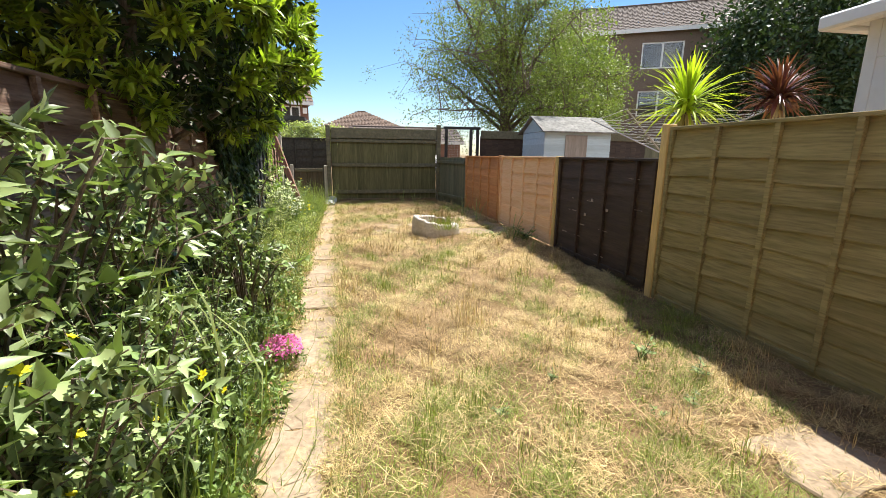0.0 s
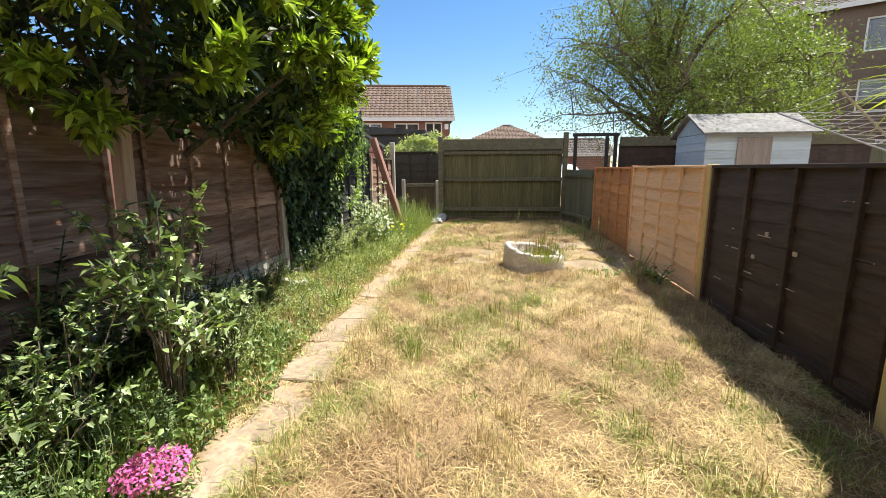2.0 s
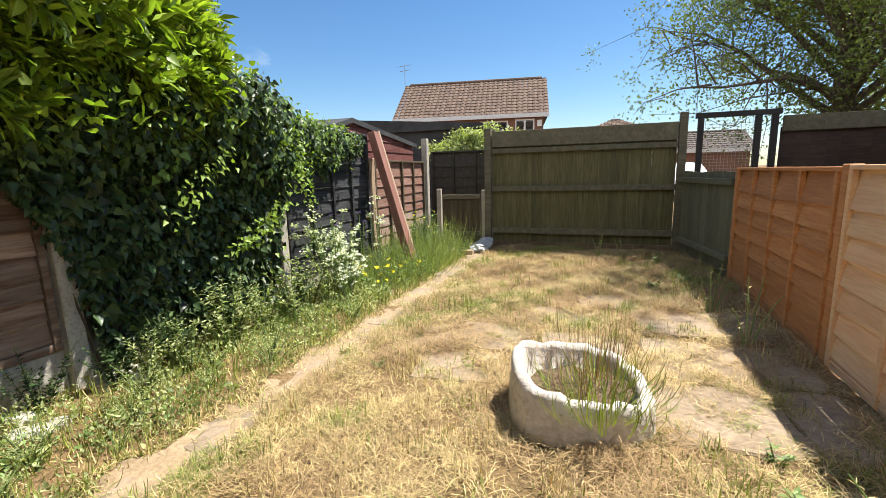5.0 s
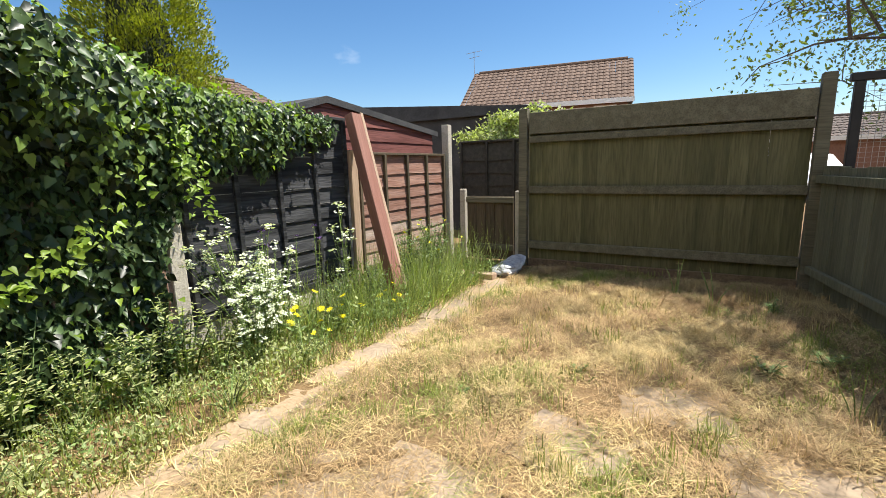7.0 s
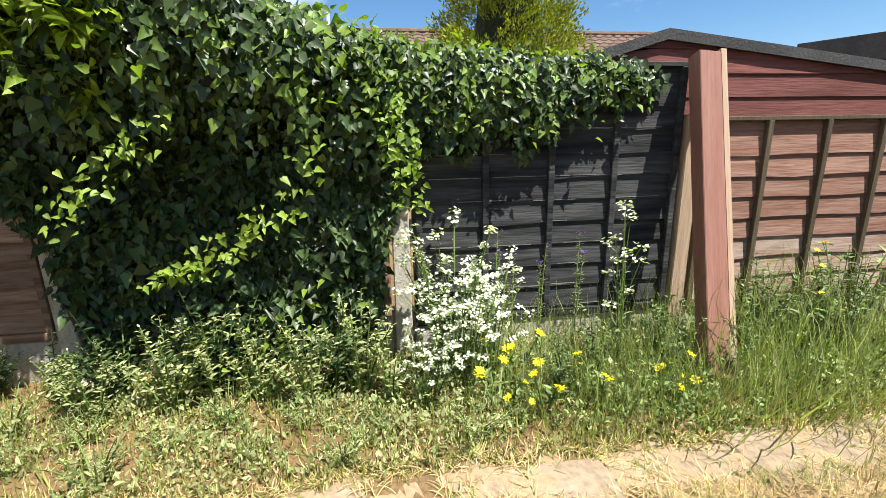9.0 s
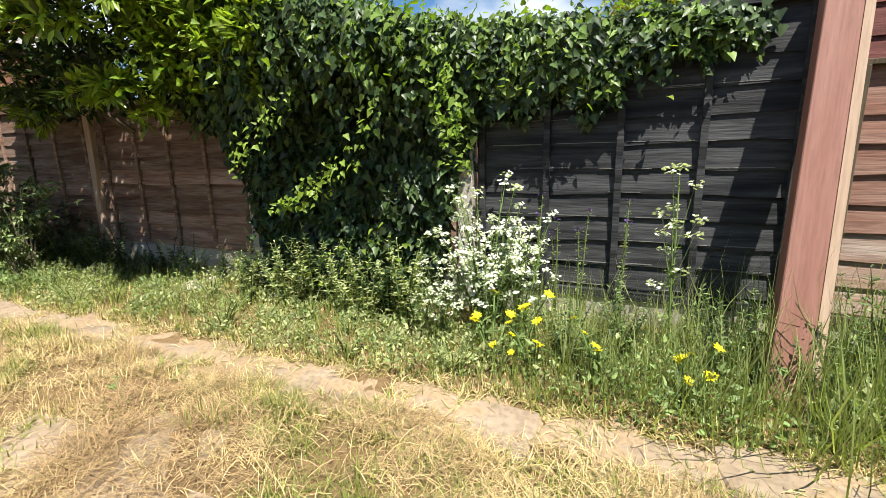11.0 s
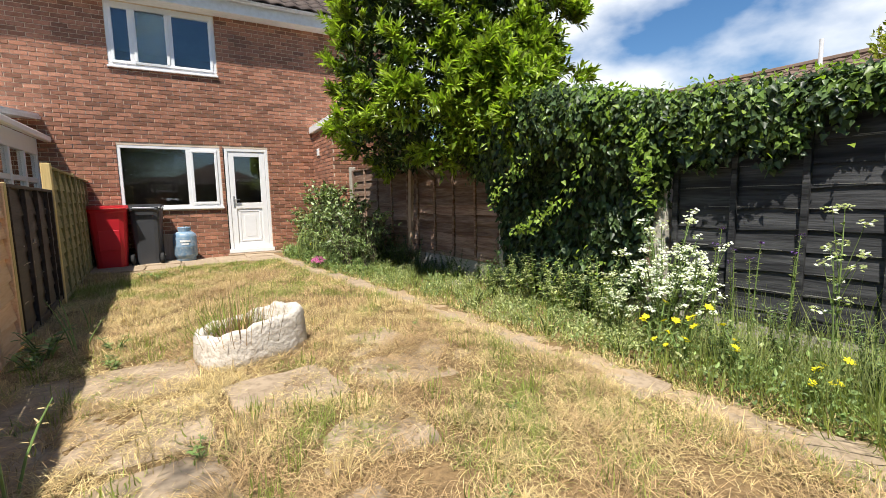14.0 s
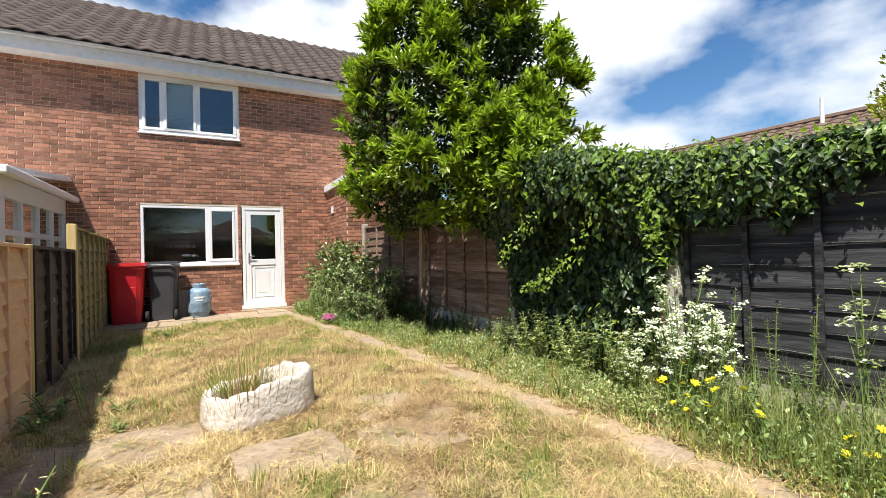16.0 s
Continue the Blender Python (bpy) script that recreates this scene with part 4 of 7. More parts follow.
def back_door(x0, x1, z0, z1):
    ob = empty("door", pose(0, 0, 0), "", "")
    ob.parent = house
    yb, yf = WY - 0.07, WY - 0.01
    f = 0.06
    boxes("door_frame", [(x0, x0 + f, yb, yf, z0, z1), (x1 - f, x1, yb, yf, z0, z1), (x0 + f, x1 - f, yb, yf, z1 - f, z1)], M["upvc"], ob, bevel=0.005)
    a, b = x0 + f + 0.004, x1 - f - 0.004
    s = 0.105
    zg0, zg1 = 1.10, z1 - f - 0.1
    yl = WY - 0.022
    leaf = boxes("door_leaf", [(a, a + s, yb, yl, z0 + 0.05, z1 - f), (b - s, b, yb, yl, z0 + 0.05, z1 - f), (a + s, b - s, yb, yl, zg1, z1 - f), (a + s, b - s, yb, yl, 0.98, zg0), (a + s, b - s, yb, yl, z0 + 0.05, z0 + 0.17), (a + s, b - s, yb + 0.01, yl - 0.02, z0 + 0.17, 0.98)], M["upvc"], ob, bevel=0.004)
    for d, o in ((0.03, 0.010), (0.13, 0.004)):
        boxes("panel_moulding", [(a + s + d, b - s - d, yl - 0.021, yl - 0.02 + o, z0 + 0.17 + d, 0.98 - d)] if d > 0.1 else [(a + s + d, b - s - d, yl - 0.021, yl - 0.012, z0 + 0.2, z0 + 0.235), (a + s + d, b - s - d, yl - 0.021, yl - 0.012, 0.915, 0.95), (a + s + d, a + s + d + 0.035, yl - 0.021, yl - 0.012, z0 + 0.235, 0.915), (b - s - d - 0.035, b - s - d, yl - 0.021, yl - 0.012, z0 + 0.235, 0.915)], M["upvc"], leaf, bevel=0.006)
    p = boxes("pane", [(a + s, b - s, WY - 0.05, WY - 0.044, zg0, zg1)], M["pane"], leaf)
    p.visible_shadow = False
    boxes("handle", [(b - 0.075, b - 0.045, yl, yl + 0.012, 1.02, 1.24), (b - 0.17, b - 0.05, yl + 0.03, yl + 0.045, 1.155, 1.175), (b - 0.065, b - 0.05, yl, yl + 0.04, 1.155, 1.175)], M["steel"], leaf, "steel lever handle", bevel=0.003)
    boxes("threshold", [(x0 - 0.03, x1 + 0.03, WY - 0.07, WY + 0.05, z0 - 0.03, z0 + 0.045)], M["upvc"], ob, bevel=0.006)
    return ob


back_door(0.28, 1.10, 0.10, 2.20)
bm = bmesh.new()
box(bm, 0.12, 1.16, WY + 0.012, WY + 0.16, -0.05, 0.065, bevel=0.012)
tagged(part("door_step", bm, M["slab"], at=HP), "low concrete step under the back door", "step")
# rooms behind the glass, their dimness put into the wall colour
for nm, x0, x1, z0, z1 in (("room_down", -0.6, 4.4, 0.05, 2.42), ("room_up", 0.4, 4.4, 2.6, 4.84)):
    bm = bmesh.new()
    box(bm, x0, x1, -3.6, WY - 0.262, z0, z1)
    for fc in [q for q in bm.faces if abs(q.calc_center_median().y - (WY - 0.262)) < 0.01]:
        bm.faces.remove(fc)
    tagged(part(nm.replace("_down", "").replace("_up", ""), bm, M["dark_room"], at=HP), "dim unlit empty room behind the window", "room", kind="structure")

# eaves
boxes("fascia_board", [(WX0, WX1, WY + 0.28, WY + 0.30, 4.72, 4.93)], M["fascia"], house, bevel=0.004)
boxes("soffit", [(WX0, WX1, WY - 0.2, WY + 0.28, 4.72, 4.735)], M["fascia"], house)
bm = bmesh.new()
pr = [(0.055 * math.cos(a), 0.055 * math.sin(a)) for a in [math.pi + k * math.pi / 8 for k in range(9)]]
r0 = [bm.verts.new((WX0, WY + 0.36 + p, 4.965 + q)) for p, q in pr]
r1 = [bm.verts.new((WX1, WY + 0.36 + p, 4.965 + q)) for p, q in pr]
for a in range(8):
    bm.faces.new((r0[a], r0[a + 1], r1[a + 1], r1[a]))
bmesh.ops.solidify(bm, geom=bm.faces[:], thickness=0.006)
part("gutter", bm, M["fascia"], house, "white half-round plastic gutter")
for x in (5.6, -1.9):
    boxes("gutter_joint", [(x, x + 0.06, WY + 0.298, WY + 0.425, 4.90, 4.972)], M["fascia"], house, bevel=0.004)

# roof: pantiles in courses, single tiles where seen best
TW, TL, PITCH = 0.30, 0.33, radians(33)


def tile_mesh():
    V, F = [], []
    n = 8
    for y, dz in ((0.0, 0.0), (TL + 0.05, -0.012)):
        for k in range(n + 1):
            x = TW * k / n
            V.append((x, y, 0.042 * (0.5 - 0.5 * math.cos(math.tau * k / n)) + dz + 0.022))
    for k in range(n + 1):
        x = TW * k / n
        V.append((x, 0.0, 0.042 * (0.5 - 0.5 * math.cos(math.tau * k / n)) - 0.004))
    for k in range(n):
        F.append((k, k + 1, n + 1 + k + 1, n + 1 + k))
        F.append((2 * n + 2 + k, 2 * n + 3 + k, k + 1, k))
    return V, F


roof = boxes("roof", [(WX0, WX1, -3.9, WY + 0.34, -0.03, 0.0)], M["felt"], house)
for v in roof.data.vertices:
    d = (WY + 0.34) - v.co.y
    v.co.z += 4.96 + d * math.tan(PITCH)
TV, TF = tile_mesh()
tme = bpy.data.meshes.new("roof_tile")
tme.from_pydata(TV, [], TF)
tme.materials.append(M["tile"])
tme.polygons.foreach_set("use_smooth", [True] * len(tme.polygons))
places = []
for r in range(14):
    for c in range(int((WX1 - WX0) / TW)):
        places.append((WX0 + c * TW, r))
places.sort(key=lambda p: abs(p[0] - 2.2) + p[1] * 0.15)
RV, RF = [], []
for i, (x, r) in enumerate(places):
    d = r * TL
    mm = Matrix.Translation((x + TW, WY + 0.40 - d * math.cos(PITCH), 4.975 + d * math.sin(PITCH))) @ Matrix.Rotation(math.pi, 4, "Z") @ Matrix.Rotation(PITCH, 4, "X")
    if i < 300:
        shared("roof_tile", tme, roof, mm)
    else:
        b = len(RV)
        RV += [tuple(mm @ Vector(v)) for v in TV]
        RF += [tuple(b + q for q in f) for f in TF]
tagged(link("roof_tiles", RV, RF, M["tile"], roof, smooth=True), "brown concrete pantiles", kind="stuff")


# ---- bins and gas bottle by the wall ----
def wheelie_bin(at, material, w, d, h, label):
    ob = empty("wheelie_bin", at, label, "bin", "wheelie bins")
    bm = bmesh.new()
    lv = ((0.0, 0.80), (0.12, 0.82), (h * 0.78, 0.97), (h * 0.9, 1.0), (h * 0.93, 1.06), (h * 0.955, 1.06))
    rings = []
    for z, s in lv:
        ring = []
        for k in range(16):
            a = (k + 0.5) * math.tau / 16
            c, q = math.cos(a), math.sin(a)
            ring.append(bm.verts.new((math.copysign(abs(c) ** 0.35, c) * w / 2 * s, math.copysign(abs(q) ** 0.35, q) * d / 2 * s, z)))
        rings.append(ring)
    for a, b in zip(rings, rings[1:]):
        for k in range(16):
            bm.faces.new((a[k], a[(k + 1) % 16], b[(k + 1) % 16], b[k]))
    bm.faces.new(rings[0][::-1])
    bm.faces.new(rings[-1])
    body = part("body", bm, material, ob)
    boxes("front_panel", [(-w * 0.28, w * 0.28, d * 0.44, d * 0.468, h * 0.28, h * 0.62)], material, body, bevel=0.012)
    bm = bmesh.new()
    n = 8
    rows = []
    for k in range(n + 1):
        y = -d * 0.56 + d * 1.14 * k / n
        z = h * 0.958 + 0.05 * math.sin(math.pi * (k / n)) + 0.01
        rows.append([bm.verts.new((-w * 0.55, y, z - 0.03)), bm.verts.new((-w * 0.53, y, z)), bm.verts.new((w * 0.53, y, z)), bm.verts.new((w * 0.55, y, z - 0.03))])
    for a, b in zip(rows, rows[1:]):
        for k in range(3):
            bm.faces.new((a[k], a[k + 1], b[k + 1], b[k]))
    bmesh.ops.solidify(bm, geom=bm.faces[:], thickness=0.012)
    part("lid", bm, material, ob)
    bm = bmesh.new()
    tube(bm, [(-w * 0.42, -d * 0.6, h * 0.94), (w * 0.42, -d * 0.6, h * 0.94)], [0.014, 0.014], 8)
    for s in (-1, 1):
        box(bm, s * w * 0.40 - 0.03, s * w * 0.40 + 0.03, -d * 0.62, -d * 0.48, h * 0.91, h * 0.975, bevel=0.006)
    part("handle", bm, material, ob)
    for s in (-1, 1):
        bm = bmesh.new()
        lathe(bm, [(0.03, -0.025), (0.095, -0.025), (0.1, -0.015), (0.1, 0.015), (0.095, 0.025), (0.03, 0.025)], 20)
        wheel = part("wheel", bm, M["rubber"], ob, at=pose(s * (w * 0.46), -d * 0.46, 0.1, 0, 90, 0))
        bm = bmesh.new()
        lathe(bm, [(0.01, -0.03), (0.05, -0.03), (0.05, 0.03), (0.01, 0.03)], 14)
        part("hub", bm, M["grey_bin"], wheel)
    return ob


wheelie_bin(HP @ pose(3.02, 0.50, 0.035, 0, 0, 4), M["red_bin"], 0.56, 0.66, 1.05, "bright red plastic wheelie bin against the house wall")
wheelie_bin(HP @ pose(2.47, 0.42, 0.035, 0, 0, 176), M["grey_bin"], 0.48, 0.52, 1.06, "dark grey plastic wheelie bin with its wheels outward")


def gas_bottle():
    ob = empty("gas_bottle", HP @ pose(1.90, 0.38, 0.03) @ Matrix.Scale(1.25, 4), "scuffed blue steel gas bottle by the wall", "gas bottle")
    bm = bmesh.new()
    lathe(bm, [(0.13, 0.0), (0.135, 0.02), (0.13, 0.05), (0.152, 0.07), (0.157, 0.1), (0.157, 0.21), (0.160, 0.22), (0.157, 0.23), (0.157, 0.36), (0.145, 0.405), (0.11, 0.435), (0.05, 0.45)], 28)
    part("body", bm, M["blue_keg"], ob, smooth=True)
    bm = bmesh.new()
    lathe(bm, [(0.085, 0.44), (0.09, 0.5), (0.085, 0.51), (0.078, 0.5), (0.075, 0.445)], 20)
    part("collar", bm, M["blue_keg"], ob)
    bm = bmesh.new()
    lathe(bm, [(0.02, 0.45), (0.022, 0.49), (0.012, 0.5), (0.012, 0.53)], 10)
    part("valve", bm, M["steel"], ob)
    for k, (z, hh, wd) in enumerate(((0.29, 0.03, 0.14), (0.25, 0.022, 0.1))):
        V = []
        for j in range(9):
            a = math.pi / 2 - wd * 3.2 + j * wd * 6.4 / 8
            V += [(0.1595 * math.cos(a), 0.1595 * math.sin(a), z), (0.1595 * math.cos(a), 0.1595 * math.sin(a), z + hh)]
        link("label_band", V, [(2 * j, 2 * j + 2, 2 * j + 3, 2 * j + 1) for j in range(8)], M["upvc"], ob, "faded pale lettering band")
    return ob


gas_bottle()
bm = bmesh.new()
box(bm, -0.13, 0.13, -0.05, 0.05, 0, 0.5, bevel=0.01)
tagged(part("cardboard_panel", bm, M["plank_edge"], at=HP @ pose(2.13, 0.17, 0.03, 8, 0, 0)), "brown board leaning on the wall behind the gas bottle", "board")


# ---- conservatory over the tall fence ----
def conservatory():
    ob = empty("conservatory", HP @ pose(3.95, WY + 0.02, 0), "white plastic conservatory with glazed sides", "conservatory")
    W, D, E = 3.3, 3.02, 2.22
    boxes("dwarf_wall", [(0, W, D - 0.1, D, 0, 0.6), (0, 0.1, 0, D - 0.1, 0, 0.6)], M["upvc"], ob)
    specs = []
    for x in (0.0, 0.82, 1.64, 2.46, W - 0.09):
        specs.append((x, x + 0.09, D - 0.09, D, 0.6, E))
    for z in (0.6, 1.5, E - 0.09):
        specs.append((0.09, W - 0.09, D - 0.075, D - 0.01, z, z + 0.08))
    boxes("front_window_frame", specs, M["upvc"], ob, bevel=0.006)
    specs = []
    for y in (0.0, 0.68, 1.36, 2.04):
        specs.append((0.0, 0.09, y, y + 0.08, 0.6, E))
    specs.append((0.0, 0.09, 2.66, D - 0.09, 0.6, E - 0.25))
    specs.append((-0.004, 0.09, 0.0, D - 0.09, E - 0.25, E + 0.02))
    for z in (0.6, 1.5, E - 0.09):
        specs.append((0.008, 0.075, 0.08, D - 0.09, z, z + 0.08))
    boxes("side_window_frame", specs, M["upvc"], ob, bevel=0.006)
    for x in (0.09, 0.91, 1.73, 2.55):
        p = boxes("pane", [(x, x + 0.73, D - 0.05, D - 0.044, 0.68, E - 0.09)], M["pane"], ob)
        p.visible_shadow = False
    for y in (0.08, 0.76, 1.44, 2.12):
        p = boxes("pane", [(0.04, 0.046, y, y + (0.60 if y < 2 else 0.54), 0.68, E - 0.25)], M["pane"], ob)
        p.visible_shadow = False
    bm = bmesh.new()
    lo = [bm.verts.new(p) for p in ((-0.1, D + 0.12, E), (W + 0.1, D + 0.12, E), (W + 0.1, 0, E + 0.35), (-0.1, 0, E + 0.35))]
    hi = [bm.verts.new((v.co.x, v.co.y, v.co.z + 0.05)) for v in lo]
    bm.faces.new(lo)
    bm.faces.new(hi)
    for k in range(4):
        bm.faces.new((lo[k], lo[(k + 1) % 4], hi[(k + 1) % 4], hi[k]))
    part("roof", bm, M["fascia"], ob)
    for k in range(6):
        x = -0.08 + k * 0.7
        bm = bmesh.new()
        vs = [bm.verts.new((x + dx, y, z + dz)) for dx in (0, 0.05) for y, z in ((D + 0.12, E + 0.05), (0, E + 0.40)) for dz in (0, 0.04)]
        for q in ((0, 1, 3, 2), (4, 6, 7, 5), (0, 4, 5, 1), (2, 3, 7, 6), (0, 2, 6, 4), (1, 5, 7, 3)):
            bm.faces.new([vs[i] for i in q])
        part("glazing_bar", bm, M["upvc"], ob)
    boxes("gutter", [(-0.14, W + 0.14, D + 0.1, D + 0.2, E - 0.03, E + 0.07), (-0.2, -0.1, 0, D + 0.2, E - 0.03, E + 0.07)], M["upvc"], ob, bevel=0.015)


conservatory()


# ---- laurel tree over the left fence ----
def crown_radius(z):
    zs = [1.45, 1.75, 2.2, 2.8, 3.4, 4.0, 4.5, 4.85, 5.0]
    rs = [0.95, 1.45, 1.68, 1.72, 1.60, 1.35, 0.98, 0.55, 0.05]
    return np.interp(z, zs, rs)


def shoots(P, D, per, length, width, spread, rng_up=0.25):
    """Whorls of leaves on shoot tips: base points, directions, faces and sizes."""
    n = len(P)
    B = np.repeat(P, per, 0)
    A = np.repeat(D, per, 0)
    k = np.tile(np.arange(per), n)
    side = unit(np.cross(A, balls(n * per)))
    pos = rnd(n * per, 0, 1)
    base = B - A * (pos * length * 1.3)[:, None]
    dirn = unit(A * (0.45 + 0.5 * (1 - pos))[:, None] + side * spread + np.array([0, 0, rng_up]))
    up = unit(A * 0.6 + np.array([0, 0, 0.9]) + 0.35 * balls(n * per))
    L = length * rnd(n * per, 0.65, 1.15)
    return base, dirn, up, L, width * rnd(n * per, 0.8, 1.2)


def laurel():
    ob = empty("laurel_tree", pose(-1.14, 4.72, 0), "dense glossy evergreen laurel tree overhanging the fence", "tree")
    bm = bmesh.new()
    tube(bm, [(-0.15, 0, -0.1), (-0.13, 0.02, 0.7), (-0.08, 0.05, 1.5), (0.05, 0.0, 2.4), (0.0, 0.0, 3.6)], [0.13, 0.11, 0.09, 0.06, 0.02], 9)
    part("trunk", bm, M["bark"], ob)
    rng = random.Random(2)
    for k in range(9):
        a, z = k * 2.4, 1.2 + 0.22 * k
        r = float(crown_radius(z + 0.7)) * 0.75
        bm = bmesh.new()
        tube(bm, [(0, 0, z), (0.4 * r * math.cos(a), 0.4 * r * math.sin(a), z + 0.3), (r * math.cos(a), r * math.sin(a), z + 0.75)], [0.045, 0.03, 0.01], 6)
        part("limb", bm, M["bark"], ob)
    # boughs: clumps of shoots with dark gaps between them
    c = 400
    zc = np.clip(1.5 + 3.4 * rnd(c) ** 0.9, 1.5, 4.85)
    ac = np.arange(c) * 2.39996 + rnd(c, -0.3, 0.3)
    rc = crown_radius(zc) * (0.93 + 0.08 * np.sin(3 * ac + 2.2 * zc) + rnd(c, -0.10, 0.10))
    B = np.stack([rc * np.cos(ac), rc * np.sin(ac), zc], 1)
    # low boughs that hang over the ivy
    e = 90
    Q = np.stack([0.25 + 0.55 * rnd(e), 0.9 + 1.25 * rnd(e), 1.75 + 0.95 * rnd(e)], 1)
    Q[:, 2] -= 0.35 * np.clip((Q[:, 1] - 1.6) / 0.5, 0, 1) * rnd(e)
    B = np.concatenate([B, Q])
    zc = B[:, 2]
    c += e
    n = 4900
    k = RNG.integers(0, c, n)
    out = unit(B * np.array([1, 1, 0]) + np.stack([0 * zc, 0 * zc, (zc - 2.6) * 0.9], 1))
    d = balls(n) * np.array([1, 1, 0.8])
    P = B[k] + out[k] * 0.05 + d * (0.17 * rnd(n) ** 0.4)[:, None]
    P[:, 0] += 0.10 * (P[:, 2] - 1.5) / 3.4
    keep = P[:, 0] < 1.52
    P, D = P[keep], unit(out[k] + 0.9 * d + np.array([0, 0, 0.25]))[keep]
    leaves("crown", *shoots(P, D, 16, 0.12, 0.036, 0.8), "lance", M["laurel"], ob)
    # Inner leaves, darkened by colour so the crown's inside looks shaded.
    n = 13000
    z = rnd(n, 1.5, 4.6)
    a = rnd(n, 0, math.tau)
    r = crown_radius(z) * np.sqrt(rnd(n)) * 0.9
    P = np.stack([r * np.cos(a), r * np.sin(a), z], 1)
    leaves("inner_leaves", P, balls(n) + np.array([0, 0, 0.2]), balls(n) + np.array([0, 0, 0.8]), rnd(n, 0.09, 0.14), rnd(n, 0.035, 0.05), "lance", M["laurel_shade"], ob)


laurel()


# ---- ivy on the left fence ----
def ivy_top(y):
    return np.interp(y, [5.6, 6.2, 6.8, 7.3, 7.65, 8.0, 8.6, 9.1, 9.6], [1.92, 1.95, 2.04, 2.02, 1.93, 1.83, 1.79, 1.77, 1.72])


def ivy_low(y):
    return np.interp(y, [5.6, 5.95, 6.12, 6.3, 7.0, 7.6, 7.85, 7.97, 8.05, 8.12, 8.35, 8.75, 8.95, 9.2, 9.4], [1.5, 1.3, 0.95, 0.22, 0.08, 0.08, 0.35, 1.02, 1.05, 1.38, 1.42, 1.38, 1.55, 1.66, 1.74])


def ivy():
    ob = empty("ivy", pose(LX, 7.5, 0), "thick ivy smothering the old fence and draping over the black panel", "ivy")
    n = 27000
    y = rnd(n, 5.7, 9.35)
    lo, hi = ivy_low(y) + rnd(n, -0.08, 0.10) + 0.13 * wob(y * 8, 2.0) * (y > 8.05), ivy_top(y) + 0.06 * wob(y * 3, y, 1.0)
    z = lo + (hi - lo) * rnd(n) ** 0.85
    fat = np.interp(y, [5.7, 6.4, 7.6, 8.1, 9.4], [0.20, 0.20, 0.17, 0.12, 0.07])
    brow = np.interp(y, [5.7, 6.6, 7.5, 8.0, 8.6, 9.4], [0.22, 0.34, 0.32, 0.18, 0.13, 0.07])
    up = np.clip((z - (hi - 0.50)) / 0.30, 0, 1)
    bulge = 0.05 + (fat * 0.45 + (brow - fat * 0.45) * up * up * (3 - 2 * up)) * np.clip(0.62 + 0.75 * wob(y * 3.3, z * 3.3, 1.0, 1.0), 0.08, 1.4)
    depth = rnd(n) ** 2
    x = np.maximum(0.035, bulge * (1 - 0.85 * depth)) + rnd(n, -0.02, 0.03)
    over = z > hi - 0.09
    x = np.where(over, rnd(n, -0.18, 1.0) * np.maximum(brow, 0.14), x)
    ok = (hi > lo + 0.02)
    P = np.stack([x, y - 7.5, z], 1)[ok]
    m = len(P)
    D = unit(np.stack([rnd(m, -0.3, 0.8), rnd(m, -0.9, 0.9), -0.8 + 0.9 * rnd(m) * over[ok]], 1) + 0.35 * balls(m))
    N = unit(np.stack([0.8 + 0 * rnd(m), rnd(m, -0.8, 0.8), 0.1 + 0.9 * over[ok] + rnd(m, -0.5, 0.7)], 1) + 0.4 * balls(m))
    s = (0.030 + 0.06 * rnd(m) ** 1.7) * np.interp(P[:, 1], [0.3, 0.8], [1.0, 0.72])
    # A share of the upper and outer leaves carries the sun-tinted green.
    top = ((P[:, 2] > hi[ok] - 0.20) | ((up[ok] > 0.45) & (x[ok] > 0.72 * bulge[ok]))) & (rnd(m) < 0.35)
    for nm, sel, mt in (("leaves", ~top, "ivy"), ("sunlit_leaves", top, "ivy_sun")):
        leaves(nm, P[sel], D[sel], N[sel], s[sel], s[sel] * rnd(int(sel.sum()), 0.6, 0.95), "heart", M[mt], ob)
    # the overhanging brow: leafy sprays that arch out from the top and hang
    n, per = 760, 34
    ys = 5.6 + 3.75 * rnd(n) ** 1.1
    reach = np.interp(ys, [5.6, 6.2, 6.8, 7.2, 7.5, 7.9, 8.6, 9.2, 9.4], [0.22, 0.32, 0.55, 0.60, 0.52, 0.26, 0.20, 0.12, 0.07]) * rnd(n, 0.55, 1.12)
    drop = np.interp(ys, [5.6, 6.6, 7.6, 8.0, 8.2, 8.7, 9.0, 9.4], [0.5, 0.6, 0.62, 0.55, 0.42, 0.38, 0.22, 0.08]) * rnd(n, 0.25, 1.1)
    drift = rnd(n, -0.22, 0.22)
    t = np.tile(np.linspace(0.0, 1.0, per), (n, 1)) + rnd((n, per), -0.03, 0.03)
    X = -0.10 + (reach[:, None] + 0.10) * np.sin(np.clip(t, 0, 1) * 2.35)
    Z = ivy_top(ys)[:, None] + np.interp(ys, [7.9, 8.4], [0.03, 0.01])[:, None] * np.sin(np.clip(t, 0, 1) * 3.0) - drop[:, None] * np.clip(t, 0, 1) ** 1.9 + rnd((n, 1), -0.08, 0.03)
    Y = ys[:, None] - 7.5 + drift[:, None] * t
    P = np.stack([X, Y, Z], -1).reshape(-1, 3) + RNG.normal(0, 0.022, (n * per, 3))
    tt = np.clip(t, 0, 1).reshape(-1)
    m = n * per
    D = unit(np.stack([0.5 - 0.3 * tt, rnd(m, -1.0, 1.0), -0.25 - 0.75 * tt], 1) + 0.3 * balls(m))
